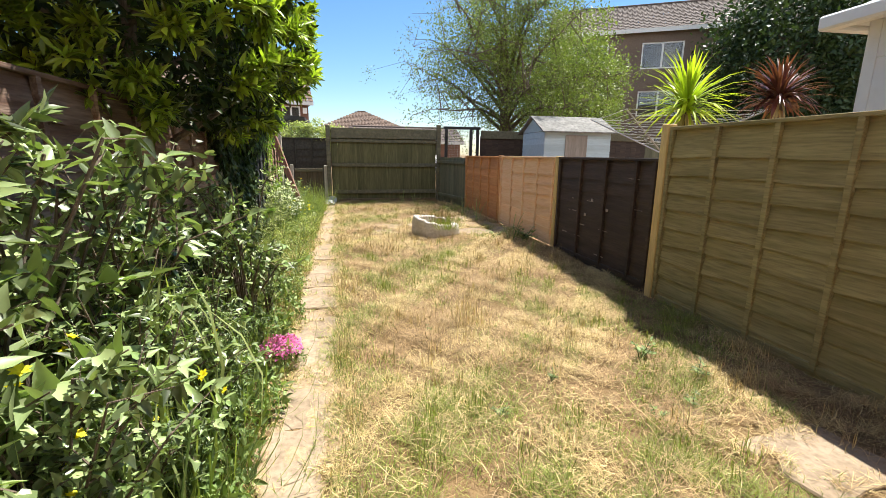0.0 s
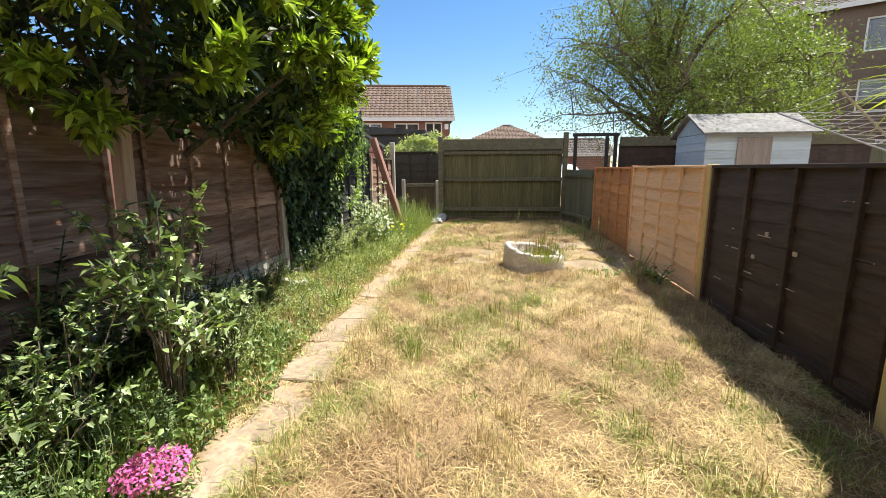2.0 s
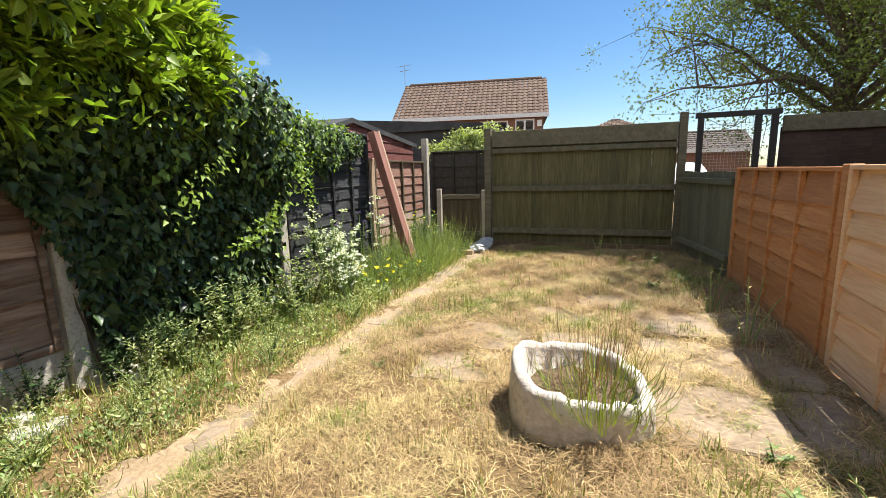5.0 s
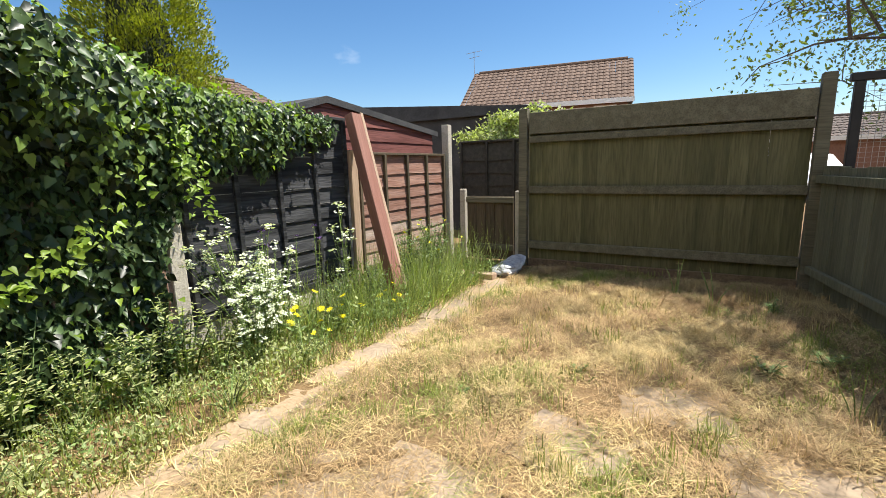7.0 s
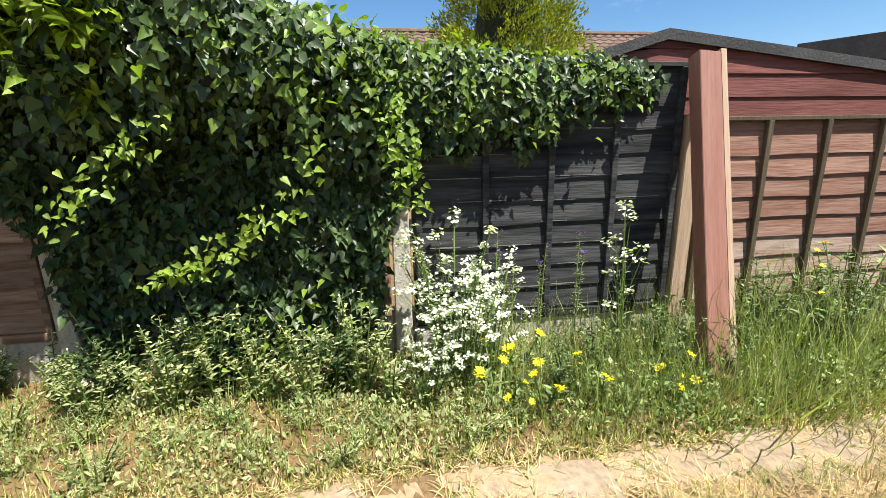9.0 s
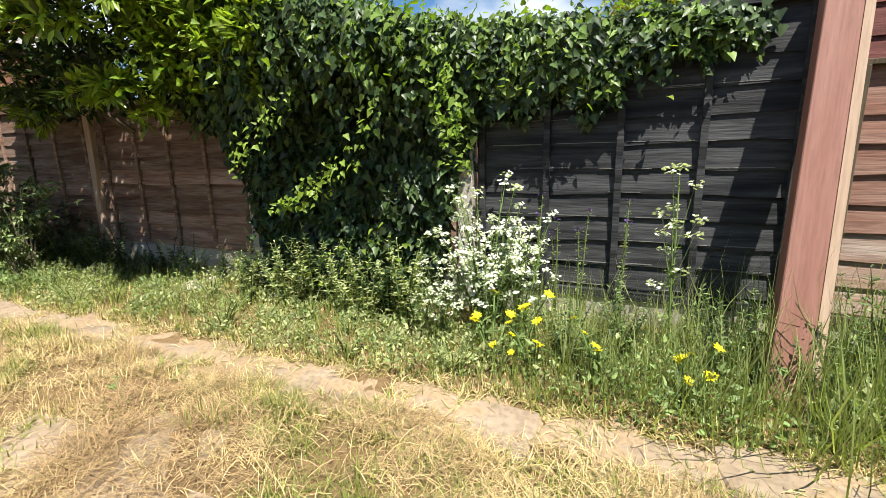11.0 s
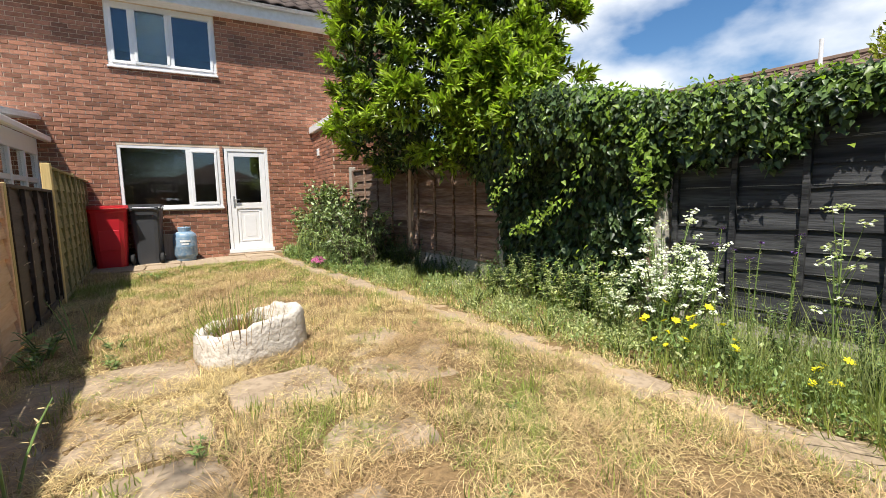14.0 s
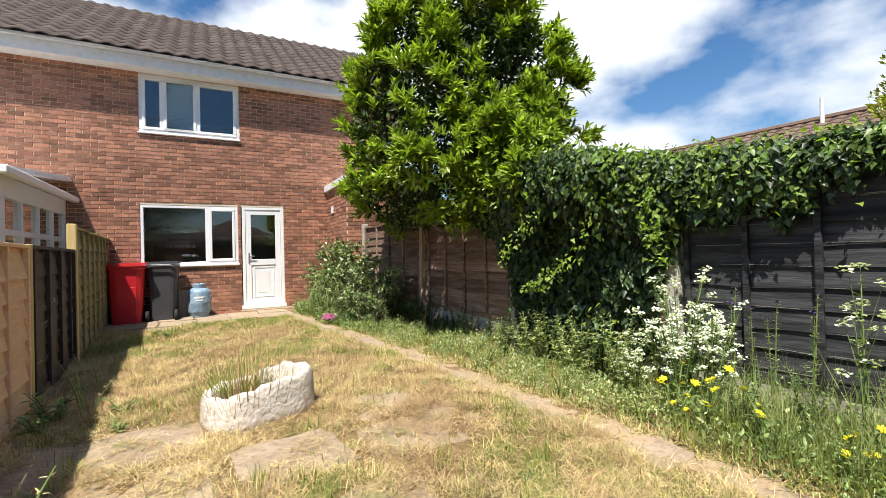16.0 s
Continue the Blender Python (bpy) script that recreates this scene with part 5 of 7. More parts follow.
    N = unit(np.stack([0.1 + 1.5 * tt, rnd(m, -0.7, 0.7), 1.0 - 0.9 * np.clip(tt * 1.6, 0, 1)], 1) + 0.5 * balls(m))
    s = (0.026 + 0.046 * rnd(m) ** 1.5) * np.repeat(np.interp(ys, [7.9, 8.4], [1.0, 0.85]), per)
    # Random sprays pass as younger ivy and share the same sun-tinted green.
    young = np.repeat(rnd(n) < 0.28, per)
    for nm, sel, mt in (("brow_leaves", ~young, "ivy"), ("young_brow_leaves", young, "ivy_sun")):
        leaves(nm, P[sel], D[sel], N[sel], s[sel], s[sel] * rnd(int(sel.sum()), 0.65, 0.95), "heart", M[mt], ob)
    # upright young shoots along the top
    n = 1500
    y = 5.8 + 3.35 * rnd(n) ** 1.3
    P = np.stack([rnd(n, -0.12, 1.05) * np.interp(y, [5.8, 6.6, 7.5, 8.0, 8.6, 9.2], [0.80, 0.76, 0.58, 0.36, 0.27, 0.13]), y - 7.5, ivy_top(y) + 0.07 - 0.5 * rnd(n) ** 1.5], 1)
    P[:, 2] = np.where(P[:, 0] < 0.12, np.maximum(P[:, 2], ivy_top(y) - 0.05), P[:, 2])
    s = rnd(n, 0.025, 0.075) * np.interp(y, [7.8, 8.3], [1.0, 0.7])
    leaves("young_growth", P, balls(n) + np.array([0.3, 0, 0.1]), balls(n) + np.array([0.4, 0, 1.0]), s, s * rnd(n, 0.5, 0.85), "heart", M["lime"], ob)
    # bright sprays: along the post and across the middle
    n = 150
    t = rnd(n)
    fan = RNG.normal(0, 1.0, n) * (0.02 + 0.055 * t)
    A = np.stack([0.50 + 0.10 * rnd(n), -0.62 + 0.78 * t + RNG.normal(0, 0.03, n), 0.80 + 0.26 * t + 0.30 * t ** 4 + fan], 1)
    t2 = rnd(n)
    B = np.stack([0.30 + 0.06 * rnd(n), 0.42 + 0.14 * t2 + rnd(n, -0.09, 0.09), 1.72 - 0.68 * t2 + rnd(n, -0.05, 0.05)], 1)
    t3 = rnd(90)
    C = np.stack([0.45 + 0.12 * rnd(90), -1.0 + 0.5 * t3 + RNG.normal(0, 0.06, 90), 1.05 + 0.45 * t3 + RNG.normal(0, 0.04, 90)], 1)
    t4 = rnd(60)
    E = np.stack([0.36 + 0.12 * rnd(60), -0.5 + 0.8 * rnd(60), 0.15 + 0.6 * t4 * t4], 1)
    P = np.concatenate([A, B, C, E])
    m = len(P)
    s = rnd(m, 0.02, 0.055)
    leaves("bright_sprays", P, np.stack([rnd(m, 0, 0.6), rnd(m, -0.8, 0.8), rnd(m, -0.9, 0.2)], 1), np.stack([0.8 + 0 * s, rnd(m, -0.4, 0.4), rnd(m, 0.2, 0.9)], 1) + 0.5 * balls(m), s, s * rnd(m, 0.5, 0.85), "heart", M["lime"], ob)
    bm = bmesh.new()
    rng = random.Random(4)
    for k in range(12):
        y = -1.2 + k * 0.14
        pts = [(0.05, y, 0.05)]
        for j in range(6):
            pts.append((0.05 + 0.02 * rng.random(), pts[-1][1] + rng.uniform(-0.08, 0.08), pts[-1][2] + 0.26))
        tube(bm, pts, [0.014, 0.012, 0.011, 0.01, 0.008, 0.006, 0.004], 5)
    part("woody_stem", bm, M["bark"], ob)
    return ob


ivy()


# ---- plants of the bed ----
def stem_plant(name, height, stems, per, leaf, width, material, label, category, shape="lance", spread=0.25, seed=0, flower=None, flower_n=0, flower_size=0.02, group=""):
    """Stems from one root with leaves up their length; heads of a given petal at the tips."""
    global RNG
    keep, RNG = RNG, np.random.default_rng(seed + 100)
    rng = random.Random(seed)
    ob = empty(name, pose(0, 0, 0), label, category, group)
    bm = bmesh.new()
    Ps, Ds, Ns, Ls, Ws, tips = [], [], [], [], [], []
    for k in range(stems):
        a = rng.uniform(0, math.tau)
        h = height * rng.uniform(0.5, 1.0)
        lx, ly = math.cos(a) * spread * rng.uniform(0.2, 1), math.sin(a) * spread * rng.uniform(0.2, 1)
        pts = [Vector((lx * 0.15, ly * 0.15, -0.03)), Vector((lx * 0.45, ly * 0.45, h * 0.4)), Vector((lx * 0.8, ly * 0.8, h * 0.75)), Vector((lx * 1.15, ly * 1.15, h))]
        tube(bm, pts, [0.006, 0.005, 0.004, 0.002], 5)
        tips.append(pts[-1])
        if flower_n > 10:
            for q in range(3):
                w = rng.uniform(0.55, 1.0)
                tips.append(pts[2].lerp(pts[3], w * 2 - 1) if w > 0.75 else pts[1].lerp(pts[2], (w - 0.4) / 0.35))
                tips[-1] = tips[-1] + Vector((rng.uniform(-0.09, 0.09), rng.uniform(-0.09, 0.09), rng.uniform(0.0, 0.06)))
                tube(bm, [pts[1].lerp(pts[2], 0.5), tips[-1]], [0.003, 0.0015], 4)
        f = np.sort(rnd(per, 0.12, 1.0))
        seg = np.clip((f * 3).astype(int), 0, 2)
        pa = np.array([list(p) for p in pts])
        base = pa[seg] + (pa[seg + 1] - pa[seg]) * (f * 3 - seg)[:, None]
        ang = np.arange(per) * 2.4 + rng.uniform(0, 6)
        d = np.stack([np.cos(ang), np.sin(ang), rnd(per, 0.0, 0.7)], 1)
        Ps.append(base), Ds.append(d)
        Ns.append(np.stack([rnd(per, -0.3, 0.3), rnd(per, -0.3, 0.3), 1 + 0 * f], 1))
        L = leaf * rnd(per, 0.6, 1.15) * (1.1 - 0.55 * f)
        Ls.append(L), Ws.append(L * width)
    tagged(part("stalk", bm, M["weed"], ob), kind="stuff")
    leaves("leaves", np.concatenate(Ps), np.concatenate(Ds), np.concatenate(Ns), np.concatenate(Ls), np.concatenate(Ws), shape, material, ob)
    if flower:
        P, D, N, L = [], [], [], []
        for tip in tips:
            for j in range(flower_n):
                c = np.array(tip) + np.array([rng.uniform(-1, 1) * flower_size * 2.6, rng.uniform(-1, 1) * flower_size * 2.6, rng.uniform(-0.5, 1.0) * flower_size * 1.8]) * (0 if flower_n == 1 else 1)
                face = Vector((rng.uniform(-0.4, 0.9), rng.uniform(-0.6, 0.8), 1.0)).normalized()
                u = face.orthogonal().normalized()
                w = face.cross(u)
                for q in range(11):
                    a = q * math.tau / 11
                    P.append(c)
                    D.append(tuple(u * math.cos(a) + w * math.sin(a) + face * (0.12 if q % 2 else 0.35)))
                    N.append(tuple(face))
                    L.append(flower_size * rng.uniform(0.85, 1.1))
        L = np.array(L)
        leaves("blossom", np.array(P), np.array(D), np.array(N), L, L * 0.62, "small", flower, ob)
    RNG = keep
    return ob


def scatter(ob, spots, seed=1):
    """The built plant at the first spot, copies at the others, each turned and sized a little differently."""
    rng = random.Random(seed)
    for i, (x, y, s) in enumerate(spots):
        m = Matrix.Translation((x, y, float(gz(x, y)))) @ Matrix.Rotation(rng.uniform(0, 6.28), 4, "Z") @ Matrix.Scale(s, 4)
        if i == 0:
            ob.matrix_basis = m
        else:
            c = copy_thing(ob, m)
            c.matrix_basis = m


def jit(n, x0, x1, y0, y1, s0, s1, seed):
    rng = random.Random(seed)
    return [(rng.uniform(x0, x1), rng.uniform(y0, y1), rng.uniform(s0, s1)) for _ in range(n)]


def arching_shrub(name, height, stems, per, leaf, material, label, seed):
    """Woody shoots that arch out and fork, with broad leaves in loose sprays at their ends."""
    global RNG
    keep, RNG = RNG, np.random.default_rng(seed + 300)
    rng = random.Random(seed)
    ob = empty(name, pose(0, 0, 0), label, "shrub", "shrubs")
    bm = bmesh.new()
    P, D = [], []
    for k in range(stems):
        a, h = k * 2.4 + rng.uniform(-0.4, 0.4), height * rng.uniform(0.45, 1.0)
        r = rng.uniform(0.10, 0.34)
        pts = [Vector((0.03 * math.cos(a), 0.03 * math.sin(a), -0.03)), Vector((0.3 * r * math.cos(a), 0.3 * r * math.sin(a), h * 0.5)), Vector((r * math.cos(a), r * math.sin(a), h * 0.9)), Vector((1.5 * r * math.cos(a + 0.3), 1.5 * r * math.sin(a + 0.3), h * rng.uniform(0.85, 1.02)))]
        tube(bm, pts, [0.007, 0.006, 0.004, 0.002], 5)
        forks = [(pts[1], pts[2]), (pts[2], pts[3])]
        for q in range(3):
            s = pts[1].lerp(pts[2], rng.uniform(0.2, 1.0))
            e = s + Vector((rng.uniform(-0.2, 0.2), rng.uniform(-0.2, 0.2), rng.uniform(0.02, 0.2)))
            tube(bm, [s, e], [0.004, 0.002], 4)
            forks += [(s, e)] * 2
        for j in range(per):
            s, e = rng.choice(forks)
            f = rng.uniform(0.15, 1.05)
            P.append(list(s.lerp(e, f)))
            D.append(list((e - s).normalized() * 0.5))
    P, D = np.array(P), np.array(D)
    n = len(P)
    L = leaf * rnd(n, 0.45, 1.15)
    tagged(part("stalk", bm, M["bark"], ob), kind="stuff")
    leaves("leaves", P, D + balls(n) * 0.9 + np.array([0, 0, -0.15]), balls(n) * 0.55 + np.array([0.1, 0, 1.0]), L, L * rnd(n, 0.5, 0.7), "heart", material, ob)
    RNG = keep
    return ob


tall_a = stem_plant("tall_weed", 0.95, 11, 34, 0.10, 0.40, M["deep_weed"], "tall leafy green weed in the overgrown bed", "weed", "lance", 0.30, 1, group="tall weeds")
scatter(tall_a, [(-0.15, 1.35, 0.75), (-0.1, 2.05, 0.6), (-0.65, 1.2, 0.9), (-0.05, 1.05, 0.6), (-0.35, 1.15, 0.8), (0.02, 1.75, 0.5), (-0.15, 0.8, 0.7), (0.0, 2.6, 0.45), (-0.1, 2.9, 0.42), (0.06, 3.1, 0.36), (-0.2, 2.4, 0.5), (0.08, 2.2, 0.4), (-0.35, 9.0, 0.45), (-0.2, 8.75, 0.4), (-0.3, 9.4, 0.5), (-0.4, 9.95, 0.62), (-0.3, 10.4, 0.7), (-0.5, 10.75, 0.66), (-0.2, 9.7, 0.4), (-0.55, 10.2, 0.6)], 3)
tall_b = arching_shrub("leafy_shrub", 1.15, 14, 62, 0.064, M["shrub"], "loose leafy shrub with broad pale leaves before the fence", 2)
scatter(tall_b, [(-0.42, 1.15, 1.3), (-0.4, 1.6, 1.36), (-0.18, 1.95, 0.85), (-0.05, 1.65, 0.75), (-0.48, 2.0, 1.15), (0.0, 2.15, 0.65), (-0.1, 1.35, 0.75), (-0.42, 2.5, 1.25), (-0.50, 1.35, 1.22), (-0.62, 1.0, 1.25), (-0.15, 2.75, 0.6), (-0.06, 3.35, 1.06), (-0.2, 2.98, 0.7), (0.02, 3.7, 0.55), (-0.30, 3.75, 0.9), (-0.12, 2.45, 0.5), (-0.3, 0.85, 0.9), (-0.15, 3.9, 0.5)], 4)
dark_b = stem_plant("dark_shrub", 0.75, 10, 34, 0.075, 0.5, M["ivy"], "dark green leafy shrub at the fence's foot", "shrub", "lance", 0.36, 5, group="shrubs")
scatter(dark_b, [(-0.7, 1.85, 1.1), (-0.68, 2.2, 1.2), (-0.66, 2.55, 1.15), (-0.68, 2.9, 1.25), (-0.55, 2.35, 0.9), (-0.5, 3.05, 0.9), (-0.55, 3.45, 1.0), (-0.5, 4.0, 0.9), (-0.62, 4.5, 0.9), (-0.5, 1.95, 0.9), (-0.62, 3.95, 0.7), (-0.66, 4.6, 0.75), (-0.68, 5.2, 0.6), (-0.66, 5.55, 0.62), (-0.68, 5.85, 0.55), (-0.6, 6.2, 0.55), (-0.62, 3.7, 1.2), (-0.6, 4.3, 0.8), (-0.64, 3.2, 1.35), (-0.55, 6.55, 0.8), (-0.5, 7.05, 0.85), (-0.48, 7.6, 0.8), (-0.6, 5.3, 0.5), (-0.65, 4.1, 0.62), (-0.62, 4.75, 0.5), (-0.66, 5.05, 0.55), (-0.45, 4.45, 0.35), (-0.4, 5.0, 0.3)], 5)
thistle = stem_plant("yellow_flowered_weed", 0.7, 5, 12, 0.13, 0.28, M["weed"], "leggy weed with small yellow flower heads", "weed", "lance", 0.25, 6, M["yellow_petal"], 1, 0.02, group="yellow-flowered weeds")
scatter(thistle, [(0.05, 1.5, 1.0), (-0.12, 1.85, 0.9), (0.0, 1.2, 0.75), (-0.3, 1.35, 1.2), (0.1, 2.3, 0.55), (-0.05, 2.2, 0.8), (-0.2, 1.6, 1.1), (0.08, 1.75, 0.7), (-0.35, 10.15, 0.9), (-0.45, 10.6, 1.0), (-0.25, 10.75, 0.7)], 6)
hawk = stem_plant("hawkbit", 0.34, 4, 5, 0.10, 0.3, M["weed"], "low plant with bright yellow hawkbit flowers", "flower", "lance", 0.16, 7, M["yellow_petal"], 1, 0.027, group="hawkbits")
scatter(hawk, [(-0.14, 8.40, 1.15), (-0.02, 8.45, 0.7), (-0.08, 8.62, 1.0), (-0.05, 9.22, 1.0), (-0.12, 8.92, 1.05), (0.0, 9.30, 0.8), (-0.25, 8.5, 1.2)], 7)
white = stem_plant("white_flowered_plant", 0.95, 16, 26, 0.06, 0.3, M["weed"], "bushy plant topped with clusters of small white flowers", "flower", "lance", 0.30, 8, M["white_petal"], 12, 0.0125, group="white-flowered plants")
scatter(white, [(-0.48, 8.25, 0.95), (-0.36, 8.30, 0.74), (-0.46, 8.45, 0.74), (-0.22, 8.08, 0.52)], 8)
white2 = stem_plant("white_flowered_stalk", 1.0, 3, 18, 0.07, 0.3, M["weed"], "tall single stalk with white flower heads", "flower", "lance", 0.1, 9, M["white_petal"], 12, 0.013)
scatter(white2, [(-0.45, 9.2, 1.0)], 9)
spire = stem_plant("purple_spire", 0.95, 2, 70, 0.04, 0.2, M["dull_weed"], "slender spire with small purple flowers", "flower", "lance", 0.06, 10, M["purple_petal"], 9, 0.008, group="purple spires")
scatter(spire, [(-0.62, 8.5, 1.0), (-0.58, 8.75, 0.92), (-0.55, 8.95, 0.98), (-0.66, 8.62, 0.85)], 10)
dock = stem_plant("dock_weed", 0.24, 7, 5, 0.13, 0.42, M["weed"], "broad-leaved dock weed at the fence's foot", "weed", "lance", 0.16, 11, group="dock weeds")
scatter(dock, [(3.14, 6.05, 0.95), (3.15, 6.35, 0.7), (2.75, 6.2, 0.6), (2.55, 9.4, 0.5), (2.45, 2.5, 0.6), (2.6, 2.2, 0.5), (2.7, 10.6, 0.5), (1.35, 2.1, 0.3), (1.75, 2.35, 0.28), (2.1, 1.9, 0.3), (2.35, 1.95, 0.35), (1.2, 3.2, 0.25), (2.0, 4.1, 0.25), (2.75, 6.55, 0.4), (2.4, 8.0, 0.35), (1.6, 8.9, 0.3), (1.1, 8.4, 0.25), (2.85, 9.6, 0.5), (0.75, 6.9, 0.3)], 11)
dry = stem_plant("dry_stalk", 0.55, 4, 9, 0.05, 0.2, M["straw"], "dry bleached weed stalk", "weed", "lance", 0.22, 12, group="dry stalks")
scatter(dry, [(2.95, 6.1, 0.9), (2.98, 7.9, 1.0), (2.9, 8.6, 0.9), (2.85, 9.0, 0.6), (2.3, 10.7, 0.7), (2.95, 5.4, 0.5), (2.0, 10.9, 0.8)], 12)


nettle = stem_plant("nettle", 0.62, 11, 26, 0.075, 0.42, M["pale_weed"], "grey-green leafy nettle at the foot of the ivy", "weed", "lance", 0.26, 14, group="nettles")
scatter(nettle, [(-0.42, 7.75, 0.95), (-0.36, 7.5, 0.8), (-0.45, 7.25, 0.75), (-0.4, 6.85, 0.85), (-0.38, 6.5, 0.7), (-0.5, 7.0, 0.9), (-0.3, 7.9, 0.7), (-0.5, 6.35, 0.6), (-0.3, 5.0, 0.4), (-0.25, 4.4, 0.45), (-0.3, 3.9, 0.5)], 16)
feather = stem_plant("feathery_weed", 0.26, 18, 16, 0.055, 0.16, M["pale_weed"], "low feathery grey-green weed in the bed", "weed", "lance", 0.26, 15, group="feathery weeds")
scatter(feather, [(-0.35 + 0.45 * ((k * 0.618) % 1.0), 3.7 + 0.19 * k, 0.4 + 0.4 * ((k * 0.37) % 1.0)) for k in range(25)], 17)


def pink_mound():
    ob = empty("pink_flowers", pose(0.22, 2.86, float(gz(0.22, 2.86))) @ Matrix.Scale(0.74, 4), "low mound of magenta pink flowers spilling over the path", "flower")
    n = 900
    a, r = rnd(n, 0, math.tau), 0.17 * np.sqrt(rnd(n))
    P = np.stack([r * np.cos(a), r * np.sin(a) * 1.1, 0.23 - 2.6 * r * r + rnd(n, -0.03, 0.02)], 1)
    N = unit(np.stack([r * np.cos(a) * 4, r * np.sin(a) * 4, 1 + 0 * r], 1))
    leaves("petals", P, balls(n) + 0.2 * N, N, rnd(n, 0.018, 0.028), rnd(n, 0.014, 0.02), "small", M["pink_petal"], ob)
    n = 260
    a, r = rnd(n, 0, math.tau), 0.2 * np.sqrt(rnd(n))
    P = np.stack([r * np.cos(a), r * np.sin(a), rnd(n, 0, 0.14)], 1)
    leaves("leaves", P, balls(n), balls(n) + np.array([0, 0, 1.0]), rnd(n, 0.03, 0.06), rnd(n, 0.012, 0.02), "lance", M["weed"], ob)


pink_mound()


def grass_clump(name, n, height, spread, material, label, seed, width=0.007, droop=0.5, shape="arch"):
    global RNG
    keep, RNG = RNG, np.random.default_rng(seed)
    a, r = rnd(n, 0, math.tau), spread * rnd(n)
    P = np.stack([0.35 * r * np.cos(a), 0.35 * r * np.sin(a), 0 * a - 0.02], 1)
    D = np.stack([np.cos(a) * droop * rnd(n, 0.2, 1), np.sin(a) * droop * rnd(n, 0.2, 1), np.ones(n)], 1)
    ob = leaves(name, P, D, np.stack([np.cos(a), np.sin(a), 0.3 + 0 * a], 1), height * rnd(n, 0.5, 1.0), width * rnd(n, 0.7, 1.3), shape, material)
    RNG = keep
    return tagged(ob, label, "grass", "grass clumps")


gc = grass_clump("grass_clump", 120, 0.70, 1.6, M["tall_grass"], "tall arching clump of pale green grass", 21, 0.0045, 1.5)
scatter(gc, [(-0.3, 9.9, 1.0), (-0.45, 10.3, 1.05), (-0.15, 10.25, 0.85), (-0.4, 10.7, 1.0), (-0.2, 9.55, 0.75), (-0.5, 9.3, 0.7), (-0.3, 8.95, 0.6), (-0.35, 8.55, 0.62), (-0.1, 10.55, 0.6), (-0.3, 1.9, 0.9), (0.0, 2.5, 0.7), (-0.35, 2.9, 0.8), (-0.25, 1.35, 1.05), (-0.1, 1.6, 0.9), (-0.4, 1.65, 1.1), (-0.05, 9.75, 0.55), (-0.55, 10.0, 1.15), (-0.6, 10.5, 1.15), (-0.25, 10.9, 0.8), (-0.2, 9.15, 0.6), (-0.32, 8.78, 0.85), (-0.15, 9.35, 0.7), (-0.42, 9.42, 0.9), (-0.45, 8.7, 0.8), (-0.1, 9.0, 0.55), (-0.05, 2.7, 0.6), (-0.1, 9.75, 0.95), (-0.05, 10.0, 0.9), (-0.2, 9.5, 0.95), (-0.3, 10.2, 1.2)], 13)
oat = grass_clump("grass_clump", 26, 1.12, 0.7, M["tall_grass"], "tall broad-bladed grass clump in the overgrown bed", 24, 0.024, 0.42)
scatter(oat, [(-0.04, 1.98, 1.0), (-0.12, 2.25, 0.8), (0.02, 1.6, 0.7)], 15)
gt = grass_clump("grass_clump", 180, 0.40, 1.0, M["thatch"], "thin dry brown grass stalks growing in the planter", 22, 0.0032, 0.5, "blade")
gt.matrix_basis = pose(2.04, 6.78, 0.25)
gt2 = grass_clump("grass_clump", 260, 0.26, 0.8, M["grass"], "green grass spilling over the planter's rim", 23, 0.0055, 1.7)
gt2.matrix_basis = pose(2.09, 6.62, 0.24)


